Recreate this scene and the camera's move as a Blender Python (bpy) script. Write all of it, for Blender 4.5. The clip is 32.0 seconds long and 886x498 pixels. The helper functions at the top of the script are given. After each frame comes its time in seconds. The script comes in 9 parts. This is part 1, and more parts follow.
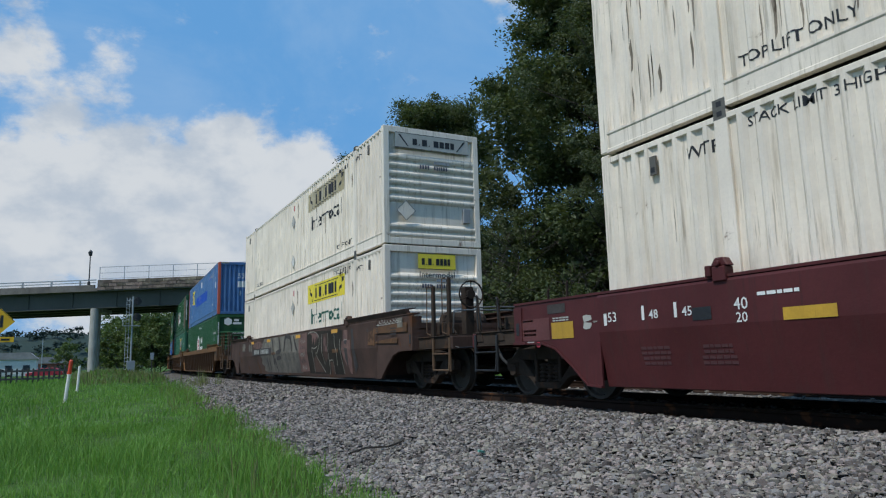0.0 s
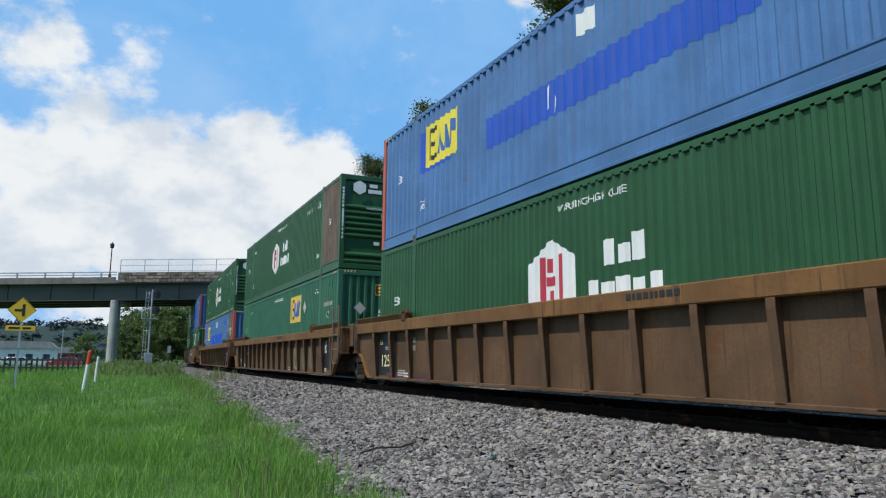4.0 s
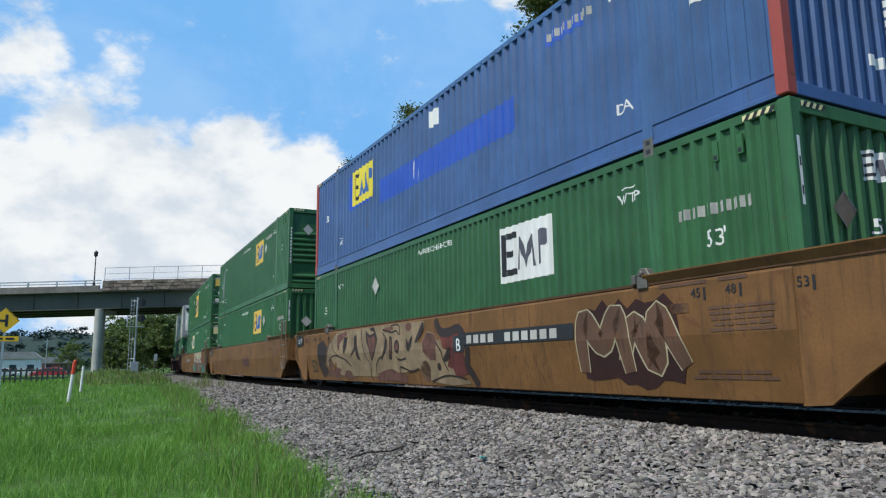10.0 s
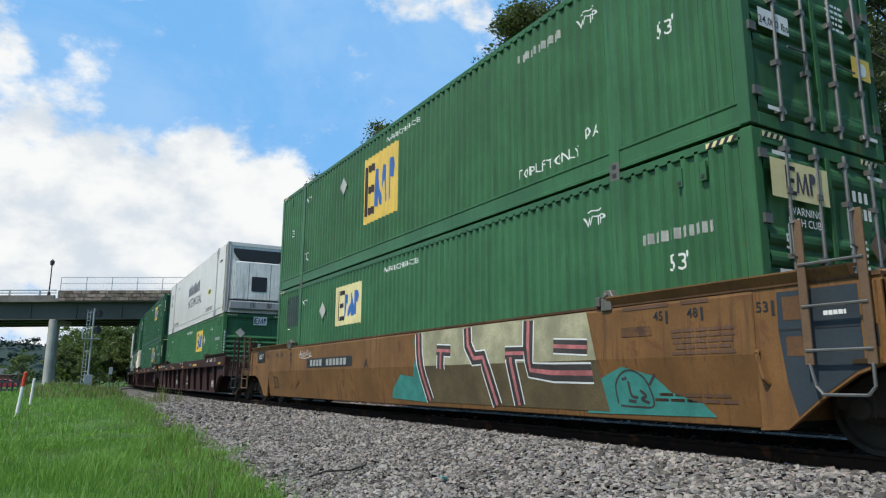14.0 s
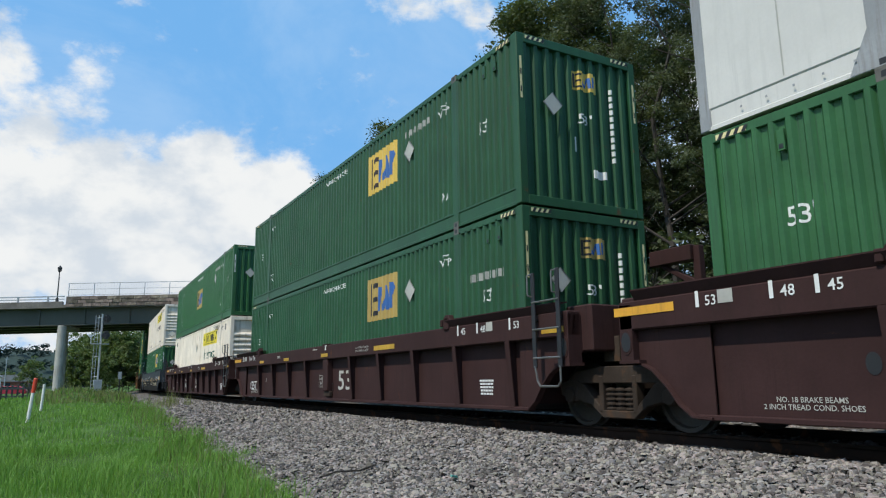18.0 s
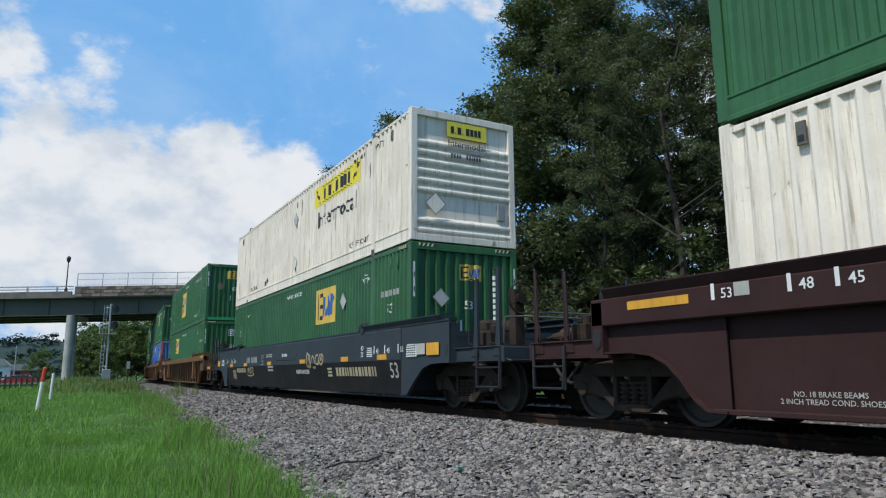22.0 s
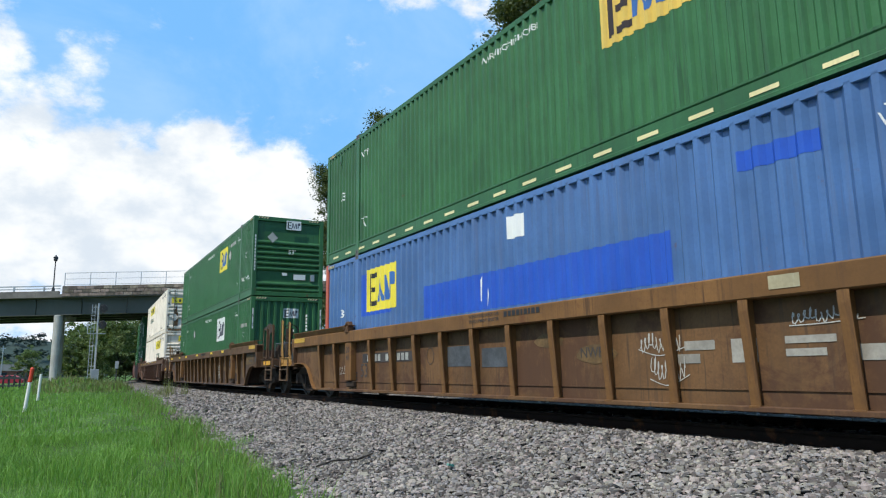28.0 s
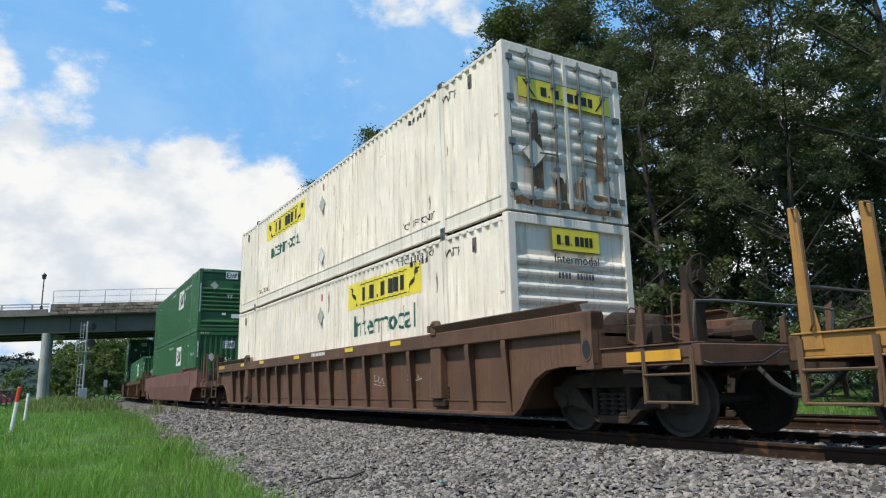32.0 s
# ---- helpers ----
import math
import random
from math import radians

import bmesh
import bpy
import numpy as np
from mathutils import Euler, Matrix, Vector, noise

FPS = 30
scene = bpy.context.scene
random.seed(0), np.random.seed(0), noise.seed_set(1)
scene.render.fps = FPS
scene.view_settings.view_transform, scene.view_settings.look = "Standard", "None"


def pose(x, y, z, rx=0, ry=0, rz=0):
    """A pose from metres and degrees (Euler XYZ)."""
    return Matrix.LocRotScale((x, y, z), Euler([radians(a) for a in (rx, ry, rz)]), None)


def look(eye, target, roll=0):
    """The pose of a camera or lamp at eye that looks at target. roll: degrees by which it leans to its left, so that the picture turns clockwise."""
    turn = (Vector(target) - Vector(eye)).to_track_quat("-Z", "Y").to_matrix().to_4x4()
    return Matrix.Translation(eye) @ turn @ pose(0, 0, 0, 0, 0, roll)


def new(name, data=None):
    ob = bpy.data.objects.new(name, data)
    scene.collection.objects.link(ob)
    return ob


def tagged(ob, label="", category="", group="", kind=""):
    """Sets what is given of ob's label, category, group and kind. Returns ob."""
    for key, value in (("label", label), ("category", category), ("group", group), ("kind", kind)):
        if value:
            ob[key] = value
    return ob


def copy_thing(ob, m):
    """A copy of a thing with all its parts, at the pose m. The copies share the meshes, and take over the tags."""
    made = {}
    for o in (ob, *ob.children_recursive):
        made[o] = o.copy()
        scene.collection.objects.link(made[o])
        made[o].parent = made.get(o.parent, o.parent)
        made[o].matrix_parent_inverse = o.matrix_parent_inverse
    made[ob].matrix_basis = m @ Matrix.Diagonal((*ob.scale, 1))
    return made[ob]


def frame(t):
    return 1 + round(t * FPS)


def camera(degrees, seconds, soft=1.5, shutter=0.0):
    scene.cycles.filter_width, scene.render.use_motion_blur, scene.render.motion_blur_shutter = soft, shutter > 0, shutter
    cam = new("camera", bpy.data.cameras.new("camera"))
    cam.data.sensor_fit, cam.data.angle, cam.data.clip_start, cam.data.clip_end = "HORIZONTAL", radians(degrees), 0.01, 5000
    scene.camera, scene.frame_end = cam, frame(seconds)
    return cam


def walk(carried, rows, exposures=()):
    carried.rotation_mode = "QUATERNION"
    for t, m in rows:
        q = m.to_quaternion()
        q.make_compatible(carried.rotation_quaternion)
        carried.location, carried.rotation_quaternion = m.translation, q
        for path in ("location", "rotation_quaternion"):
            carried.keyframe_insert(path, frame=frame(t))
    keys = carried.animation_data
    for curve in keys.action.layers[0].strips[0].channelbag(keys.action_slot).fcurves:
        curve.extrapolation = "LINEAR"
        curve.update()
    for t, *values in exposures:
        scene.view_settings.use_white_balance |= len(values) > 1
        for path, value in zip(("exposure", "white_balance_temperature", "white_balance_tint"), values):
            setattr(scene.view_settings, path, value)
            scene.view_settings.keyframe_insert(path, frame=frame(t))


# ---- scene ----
# World: metres, z = 0 at the rail heads, the train runs from +y towards -y, the near track's centre line at x = 7.53.
RAD = math.radians
cam = camera(65.55, 32.0, soft=1.2)
EYE = (0.0, 0.0, 0.64)
# seconds, yaw, pitch, roll of a hand-held camera on one spot
TURNS = [
    (0, -27.94, 9.02, 1.46),
    (0.5, -27.53, 8.97, 1.36),
    (1, -27.15, 8.96, 1.01),
    (1.5, -26.84, 9.00, -0.04),
    (2, -26.46, 8.92, -0.31),
    (2.5, -26.20, 8.80, -0.01),
    (4.5, -26.88, 9.42, -0.44),
    (5, -26.94, 9.45, 0.21),
    (5.5, -27.08, 9.51, 0.40),
    (6, -27.24, 9.48, 0.65),
    (6.5, -27.40, 9.39, 0.30),
    (7, -27.57, 9.40, 0.24),
    (7.5, -28.04, 9.51, 0.11),
    (8, -28.62, 9.56, 0.34),
    (8.5, -28.92, 9.57, 0.54),
    (9, -29.20, 9.46, 0.56),
    (9.5, -28.98, 9.41, 0.55),
    (10, -27.69, 9.45, 0.67),
    (10.5, -27.43, 9.61, 0.45),
    (11, -27.45, 9.65, 0.43),
    (11.5, -27.88, 9.46, 0.44),
    (12, -28.90, 9.47, 0.53),
    (12.5, -29.52, 9.64, 0.36),
    (13, -30.07, 9.99, 0.07),
    (13.5, -30.43, 10.58, -0.12),
    (14, -30.71, 10.95, -0.29),
    (14.5, -30.89, 11.21, -0.26),
    (15, -30.95, 11.52, 0.02),
    (15.5, -30.83, 11.67, 0.21),
    (17.5, -30.32, 10.98, 0.84),
    (18, -30.05, 10.85, 0.74),
    (18.5, -29.88, 10.77, 0.57),
    (19, -29.64, 10.78, 0.67),
    (19.5, -29.53, 10.77, 0.45),
    (20, -29.58, 10.74, 0.21),
    (20.5, -29.54, 10.51, 0.35),
    (21, -29.57, 10.39, 0.52),
    (21.5, -29.61, 10.27, 0.40),
    (22, -29.55, 10.21, 0.33),
    (22.5, -29.58, 10.20, 0.16),
    (23, -29.53, 10.17, 0.26),
    (23.5, -29.59, 10.14, 0.40),
    (24, -29.62, 10.12, 0.64),
    (24.5, -29.54, 9.98, 0.90),
    (26.5, -30.13, 9.96, 0.80),
    (27, -30.26, 9.97, 0.73),
    (27.5, -30.32, 9.94, 0.84),
    (28, -30.32, 10.00, 0.74),
    (28.5, -30.34, 10.09, 0.78),
    (29, -30.36, 10.10, 0.89),
    (29.5, -30.38, 10.21, 1.06),
    (30, -30.48, 10.39, 0.93),
    (30.5, -30.63, 10.54, 0.96),
    (31, -30.57, 10.82, 1.08),
    (31.5, -30.70, 11.09, 1.12),
    (32, -30.97, 11.30, 1.15),
]
walk(cam, [(t, pose(*EYE, 90 + p, r, y)) for t, y, p, r in TURNS],
     exposures=[(0.0, -0.80, 6050, 8), (2.5, -0.72, 6100, 8), (5.0, -0.27, 6350, 8), (9.0, -0.34, 6350, 8), (13.0, -0.26, 6450, 8), (15.0, -0.34, 6500, 8), (17.5, -0.40, 6450, 8), (18.5, -0.36, 6400, 8), (20.0, -0.44, 6250, 8), (22.0, -0.50, 6200, 9),
                (24.0, -0.24, 6350, 9), (27.0, 0.0, 6400, 8), (28.0, -0.15, 6400, 8), (30.0, -0.08, 6400, 8), (32.0, -0.30, 6550, 9)])

# ---------------------------------------------------------------- light
SUN_DIR = Vector((-0.53, -0.14, 0.835)).normalized()          # from the ground towards the sun
sun_elev = math.asin(SUN_DIR.z)
sun_data = bpy.data.lights.new("sun", "SUN")
sun_data.energy, sun_data.angle, sun_data.color = 5.0, RAD(0.6), (1.0, 0.945, 0.84)
sun_ob = new("sun", sun_data)
sun_ob.matrix_world = look((0, 0, 60), Vector((0, 0, 60)) - SUN_DIR)


def nd(nt, kind, **kw):
    n = nt.nodes.new(kind)
    for k, v in kw.items():
        if k == "inp":
            for i, val in v.items():
                n.inputs[i].default_value = val
        elif k == "operation":
            n.operation = v
        elif k == "blend_type":
            n.blend_type = v
        elif k == "data_type":
            n.data_type = v
    return n


def math_node(nt, op, a, b=None, c=None):
    n = nt.nodes.new("ShaderNodeMath")
    n.operation = op
    for i, v in enumerate((a, b, c)):
        if v is None:
            continue
        if isinstance(v, (int, float)):
            n.inputs[i].default_value = v
        else:
            nt.links.new(v, n.inputs[i])
    return n.outputs[0]


def mix_col(nt, fac, a, b, blend="MIX"):
    n = nt.nodes.new("ShaderNodeMix")
    n.data_type, n.blend_type = "RGBA", blend
    for sock, v in ((n.inputs[0], fac), (n.inputs[6], a), (n.inputs[7], b)):
        if isinstance(v, (int, float)):
            sock.default_value = v
        elif isinstance(v, tuple):
            sock.default_value = (*v[:3], 1)
        else:
            nt.links.new(v, sock)
    return n.outputs[2]


def smooth(nt, val, lo, hi, out0=0.0, out1=1.0):
    n = nt.nodes.new("ShaderNodeMapRange")
    n.interpolation_type = "SMOOTHSTEP"
    nt.links.new(val, n.inputs[0])
    for i, v in zip((1, 2, 3, 4), (lo, hi, out0, out1)):
        n.inputs[i].default_value = v
    return n.outputs[0]


def noise_tex(nt, vec, scale, detail=4.0, rough=0.55, distort=0.0):
    n = nt.nodes.new("ShaderNodeTexNoise")
    nt.links.new(vec, n.inputs["Vector"])
    n.inputs["Scale"].default_value, n.inputs["Detail"].default_value = scale, detail
    n.inputs["Roughness"].default_value, n.inputs["Distortion"].default_value = rough, distort
    return n.outputs["Fac"]


# sky with heaped summer clouds; each bank: azimuth from +y towards +x, elevation, half width (degrees), weight
BANKS = [(-6.5, 23, 3.4, 0.5), (-3.4, 20, 3.0, 0.55), (1.6, 21.4, 1.8, 0.4), (0.5, 17, 3.5, 0.4), (-6, 11, 5.0, 0.6), (-1, 13, 4.5, 0.6), (5, 15, 4.0, 0.65), (9.8, 18.6, 2.0, 0.55),
         (11.5, 15.4, 3.4, 0.8), (17.3, 16.0, 2.3, 0.9), (16.6, 12.6, 3.6, 0.9), (13, 10, 5, 0.8), (7, 10.5, 5, 0.75), (1, 7, 6, 0.40), (25, 31.4, 1.8, 0.4), (34, 28.4, 1.8, 0.45), (1.8, 24.0, 2.0, 0.45), (33.5, 30.6, 1.8, 0.45), (29.5, 32.2, 2.6, 0.6),
         (-15, 14, 7, 0.6), (24, 9, 6, 0.6), (-4, 3.5, 7, 0.22), (-14, 4, 7, 0.25), (5, 4, 6, 0.25),
         # the same kind of cloud all round the sky
         (-40, 22, 12, 0.7), (-70, 16, 12, 0.7), (-100, 30, 11, 0.6), (-130, 18, 13, 0.75), (110, 17, 13, 0.7), (80, 24, 11, 0.65), (55, 15, 11, 0.7),
         (200, 48, 12, 0.6), (-60, 45, 10, 0.55), (-115, 58, 11, 0.6)]
world = bpy.data.worlds.new("sky")
scene.world = world
world.use_nodes = True
nt = world.node_tree
nt.nodes.clear()
sky = nt.nodes.new("ShaderNodeTexSky")
sky.sky_type, sky.sun_disc = "NISHITA", False
sky.sun_elevation, sky.sun_rotation = sun_elev, math.atan2(SUN_DIR.x, SUN_DIR.y)
sky.air_density, sky.dust_density, sky.ozone_density = 1.0, 0.6, 1.6
tc = nt.nodes.new("ShaderNodeTexCoord")
vec = tc.outputs["Generated"]
flat = nt.nodes.new("ShaderNodeMapping")
nt.links.new(vec, flat.inputs[0])
flat.inputs["Scale"].default_value = (1, 1, 1.5)
n1 = noise_tex(nt, flat.outputs[0], 8.0, 9.0, 0.6, 0.25)
n2 = noise_tex(nt, flat.outputs[0], 22.0, 7.0, 0.62, 0.1)
total = math_node(nt, "MULTIPLY_ADD", n1, 2.0, -1.14)
total = math_node(nt, "MULTIPLY_ADD", n2, 1.5, math_node(nt, "ADD", total, -0.86))
for az, el, hw, wt in BANKS:
    c = Vector((math.sin(RAD(az)) * math.cos(RAD(el)), math.cos(RAD(az)) * math.cos(RAD(el)), math.sin(RAD(el))))
    dot = nt.nodes.new("ShaderNodeVectorMath")
    dot.operation = "DOT_PRODUCT"
    nt.links.new(vec, dot.inputs[0])
    dot.inputs[1].default_value = c
    total = math_node(nt, "ADD", total, smooth(nt, dot.outputs["Value"], math.cos(RAD(hw * 1.5)), 1.0, 0.0, wt * 1.18))
cover = smooth(nt, total, 0.0, 0.74)
thick = smooth(nt, total, 0.45, 1.3)
shade = smooth(nt, noise_tex(nt, flat.outputs[0], 9.0, 7.0, 0.58), 0.40, 0.66)
white = mix_col(nt, math_node(nt, "MULTIPLY", shade, 0.8), (11.7, 11.7, 11.7), (7.6, 8.5, 9.7))
veil = math_node(nt, "MULTIPLY", smooth(nt, noise_tex(nt, flat.outputs[0], 3.2, 6.0, 0.62, 0.5), 0.36, 0.74), 0.26)
skyblue = mix_col(nt, veil, mix_col(nt, 0.8, sky.outputs[0], (2.75, 6.9, 12.9)), (8.6, 10.4, 12.4))
col = mix_col(nt, cover, skyblue, white)
bg = nt.nodes.new("ShaderNodeBackground")
nt.links.new(col, bg.inputs["Color"])
bg.inputs["Strength"].default_value = 0.1
wo = nt.nodes.new("ShaderNodeOutputWorld")
nt.links.new(bg.outputs[0], wo.inputs[0])

# ---------------------------------------------------------------- materials


def surface(name, base, rough=0.6, metal=0.0, var=0.12, scale=1.2, fine=30.0, bump=0.15, streak=0.0, streak_col=(0.10, 0.05, 0.025), rust=0.0,
            rust_col=(0.13, 0.055, 0.025), per_object=0.0, island=0.0, spec=0.5, dist=0.01, coat=0.0, rust_scale=2.3, alt=None):
    """A worn surface: broad and fine colour change, streaks that run down, patches of rust, fine relief."""
    m = bpy.data.materials.new(name)
    m.use_nodes = True
    nt = m.node_tree
    b = nt.nodes["Principled BSDF"]
    tc = nt.nodes.new("ShaderNodeTexCoord")
    vec = tc.outputs["Object"]
    broad = noise_tex(nt, vec, scale, 5.0, 0.6)
    small = noise_tex(nt, vec, fine, 3.0, 0.6)
    k = 1 + var
    hi = tuple(min(c * k, 1) for c in base)
    lo = tuple(c * (1 - var) for c in base)
    col = mix_col(nt, smooth(nt, broad, 0.3, 0.7), lo, hi)
    col = mix_col(nt, math_node(nt, "MULTIPLY", smooth(nt, small, 0.35, 0.75), var * 1.2), col, tuple(c * 0.55 for c in base))
    if per_object or island:
        if per_object:
            info = nt.nodes.new("ShaderNodeObjectInfo")
            rnd = info.outputs["Random"]
        else:
            info = nt.nodes.new("ShaderNodeNewGeometry")
            rnd = info.outputs["Random Per Island"]
        if alt:
            col = mix_col(nt, smooth(nt, math_node(nt, "FRACT", math_node(nt, "MULTIPLY", rnd, 13.7)), 0.45, 0.9), col, alt)
        hsv = nt.nodes.new("ShaderNodeHueSaturation")
        amt = per_object or island
        nt.links.new(col, hsv.inputs["Color"])
        nt.links.new(smooth(nt, rnd, 0.0, 1.0, 1 - amt, 1 + amt), hsv.inputs["Value"])
        r2 = math_node(nt, "FRACT", math_node(nt, "MULTIPLY", rnd, 7.31))
        nt.links.new(smooth(nt, r2, 0.0, 1.0, 0.5 - amt * 0.06, 0.5 + amt * 0.06), hsv.inputs["Hue"])
        col = hsv.outputs["Color"]
    rgh = rough
    if streak:
        mp = nt.nodes.new("ShaderNodeMapping")
        nt.links.new(vec, mp.inputs[0])
        mp.inputs["Scale"].default_value = (5.0, 5.0, 0.35)
        st = noise_tex(nt, mp.outputs[0], 1.6, 6.0, 0.65)
        col = mix_col(nt, math_node(nt, "MULTIPLY", smooth(nt, st, 0.50, 0.72), streak), col, streak_col)
        mp2 = nt.nodes.new("ShaderNodeMapping")
        nt.links.new(vec, mp2.inputs[0])
        mp2.inputs["Scale"].default_value = (22.0, 22.0, 0.9)
        st2 = noise_tex(nt, mp2.outputs[0], 1.0, 4.0, 0.6)
        col = mix_col(nt, math_node(nt, "MULTIPLY", math_node(nt, "MULTIPLY", smooth(nt, st2, 0.54, 0.66), smooth(nt, broad, 0.42, 0.62)), streak), col, tuple(c * 0.7 for c in streak_col))
    if rust:
        rs = noise_tex(nt, vec, rust_scale, 8.0, 0.7, 0.4)
        mask = smooth(nt, rs, 0.66 - 0.25 * rust, 0.74 - 0.2 * rust)
        col = mix_col(nt, math_node(nt, "MULTIPLY", mask, 0.85), col, rust_col)
        rgh = math_node(nt, "MULTIPLY_ADD", mask, 0.25, rough)
    nt.links.new(col, b.inputs["Base Color"])
    if isinstance(rgh, float) or isinstance(rgh, int):
        rgh = math_node(nt, "MULTIPLY_ADD", small, 0.2, rgh - 0.1)
    nt.links.new(rgh, b.inputs["Roughness"])
    b.inputs["Metallic"].default_value = metal
    b.inputs["Specular IOR Level"].default_value = spec
    if coat:
        b.inputs["Coat Weight"].default_value = coat
    if bump:
        bp = nt.nodes.new("ShaderNodeBump")
        bp.inputs["Strength"].default_value, bp.inputs["Distance"].default_value = bump, dist
        nt.links.new(small, bp.inputs["Height"])
        nt.links.new(bp.outputs[0], b.inputs["Normal"])
    return m


def leafy(name, dark, light, trans=0.25, rough=0.55):
    """Leaves or grass: colour by leaf and by clump, some light through the blade."""
    m = bpy.data.materials.new(name)
    m.use_nodes = True
    nt = m.node_tree
    b = nt.nodes["Principled BSDF"]
    geo = nt.nodes.new("ShaderNodeNewGeometry")
    tc = nt.nodes.new("ShaderNodeTexCoord")
    clump = noise_tex(nt, tc.outputs["Object"], 0.5, 4.0, 0.65)
    f = math_node(nt, "MULTIPLY_ADD", geo.outputs["Random Per Island"], 0.6, math_node(nt, "MULTIPLY_ADD", clump, 1.2, -0.4))
    col = mix_col(nt, f, dark, light)
    nt.links.new(col, b.inputs["Base Color"])
    b.inputs["Roughness"].default_value = rough
    b.inputs["Specular IOR Level"].default_value = 0.3
    tr = nt.nodes.new("ShaderNodeBsdfTranslucent")
    nt.links.new(mix_col(nt, 1.0, col, (1.0, 1.0, 0.45), "MULTIPLY"), tr.inputs["Color"])
    mx = nt.nodes.new("ShaderNodeMixShader")
    mx.inputs[0].default_value = trans
    out = nt.nodes["Material Output"]
    nt.links.new(b.outputs[0], mx.inputs[1])
    nt.links.new(tr.outputs[0], mx.inputs[2])
    nt.links.new(mx.outputs[0], out.inputs[0])
    return m


M = {}
M["green"] = surface("green_container_paint", (0.038, 0.130, 0.050), 0.45, spec=0.35, var=0.16, streak=0.45, streak_col=(0.03, 0.06, 0.035), rust=0.08, per_object=0.10)
M["teal"] = surface("teal_container_paint", (0.040, 0.140, 0.080), 0.48, spec=0.35, var=0.12, streak=0.35, streak_col=(0.04, 0.09, 0.07), rust=0.06, per_object=0.06)
M["fir"] = surface("dark_green_container_paint", (0.024, 0.088, 0.037), 0.45, spec=0.35, var=0.14, streak=0.45, streak_col=(0.02, 0.045, 0.028), rust=0.1, per_object=0.06)
M["hub"] = surface("deep_green_container_paint", (0.026, 0.092, 0.034), 0.45, spec=0.35, var=0.12, streak=0.3, streak_col=(0.03, 0.06, 0.035), rust=0.06, per_object=0.06)
M["blue"] = surface("faded_blue_container_paint", (0.072, 0.165, 0.360), 0.42, var=0.16, streak=0.45, streak_col=(0.10, 0.14, 0.25), rust=0.12, per_object=0.08)
M["white"] = surface("white_container_paint", (0.85, 0.76, 0.645), 0.5, var=0.09, streak=0.6, streak_col=(0.40, 0.32, 0.22), rust=0.14, rust_col=(0.22, 0.13, 0.07), per_object=0.05)
M["reefer"] = surface("smooth_white_panel", (0.64, 0.62, 0.585), 0.35, var=0.06, streak=0.25, streak_col=(0.45, 0.44, 0.42), bump=0.05)
M["grimywhite"] = surface("grimy_white_unit_panel", (0.74, 0.73, 0.69), 0.5, var=0.15, scale=2.0, streak=0.55, streak_col=(0.30, 0.29, 0.27), rust=0.12)
M["navy"] = surface("deep_blue_container_paint", (0.050, 0.118, 0.285), 0.45, var=0.16, streak=0.45, streak_col=(0.06, 0.09, 0.17), rust=0.12, per_object=0.08)
M["redpost"] = surface("brick_red_post_paint", (0.36, 0.060, 0.045), 0.55, var=0.15, streak=0.45, streak_col=(0.22, 0.06, 0.045), rust=0.15)
M["vividgreen"] = surface("bright_green_sill_paint", (0.02, 0.30, 0.10), 0.5, var=0.1)
M["grey"] = surface("grey_steel_frame", (0.30, 0.31, 0.32), 0.5, var=0.15, streak=0.4, rust=0.15)
M["orange"] = surface("orange_post_paint", (0.50, 0.10, 0.055), 0.5, var=0.12, streak=0.4, streak_col=(0.3, 0.09, 0.05), rust=0.1)
M["yellow"] = surface("yellow_panel_film", (0.74, 0.50, 0.09), 0.5, var=0.10, streak=0.25, streak_col=(0.45, 0.33, 0.14))
M["lemon"] = surface("lemon_panel_film", (0.80, 0.66, 0.05), 0.45, var=0.08, streak=0.2, streak_col=(0.45, 0.4, 0.1))
M["ochre"] = surface("faded_panel_film", (0.42, 0.36, 0.22), 0.6, var=0.25, streak=0.6, streak_col=(0.6, 0.58, 0.5))
M["wmark"] = surface("white_marking", (0.74, 0.74, 0.72), 0.5, var=0.06)
M["black"] = surface("black_marking", (0.018, 0.018, 0.02), 0.5, var=0.1)
M["inkgrey"] = surface("faded_ink_marking", (0.085, 0.085, 0.11), 0.55, var=0.2)
M["bluemark"] = surface("blue_marking", (0.040, 0.135, 0.40), 0.5, var=0.1)
M["bluefilm"] = surface("bright_blue_patch", (0.016, 0.085, 0.47), 0.5, var=0.1, streak=0.3, streak_col=(0.05, 0.12, 0.4))
M["greenmark"] = surface("dark_green_marking", (0.02, 0.10, 0.07), 0.5, var=0.1)
M["redmark"] = surface("red_marking", (0.45, 0.035, 0.06), 0.5, var=0.1)
M["olive"] = surface("dull_olive_spray", (0.125, 0.108, 0.058), 0.7, var=0.35, scale=3)
M["rustband"] = surface("orange_brown_worn_band", (0.125, 0.056, 0.018), 0.7, var=0.35, scale=2.5, streak=0.6, streak_col=(0.06, 0.03, 0.018), rust=0.5, rust_col=(0.05, 0.026, 0.018))
M["maroonmark"] = surface("maroon_marking", (0.085, 0.032, 0.034), 0.6, var=0.15)
M["silvermark"] = surface("grey_marking", (0.45, 0.44, 0.40), 0.55, var=0.15)
M["casting"] = surface("scuffed_steel_casting", (0.16, 0.15, 0.13), 0.6, metal=0.4, var=0.3, rust=0.35)
M["rod"] = surface("lock_rod_steel", (0.20, 0.195, 0.185), 0.45, metal=0.6, var=0.2, rust=0.25)
M["underside"] = surface("black_underframe", (0.02, 0.019, 0.018), 0.8, var=0.3)
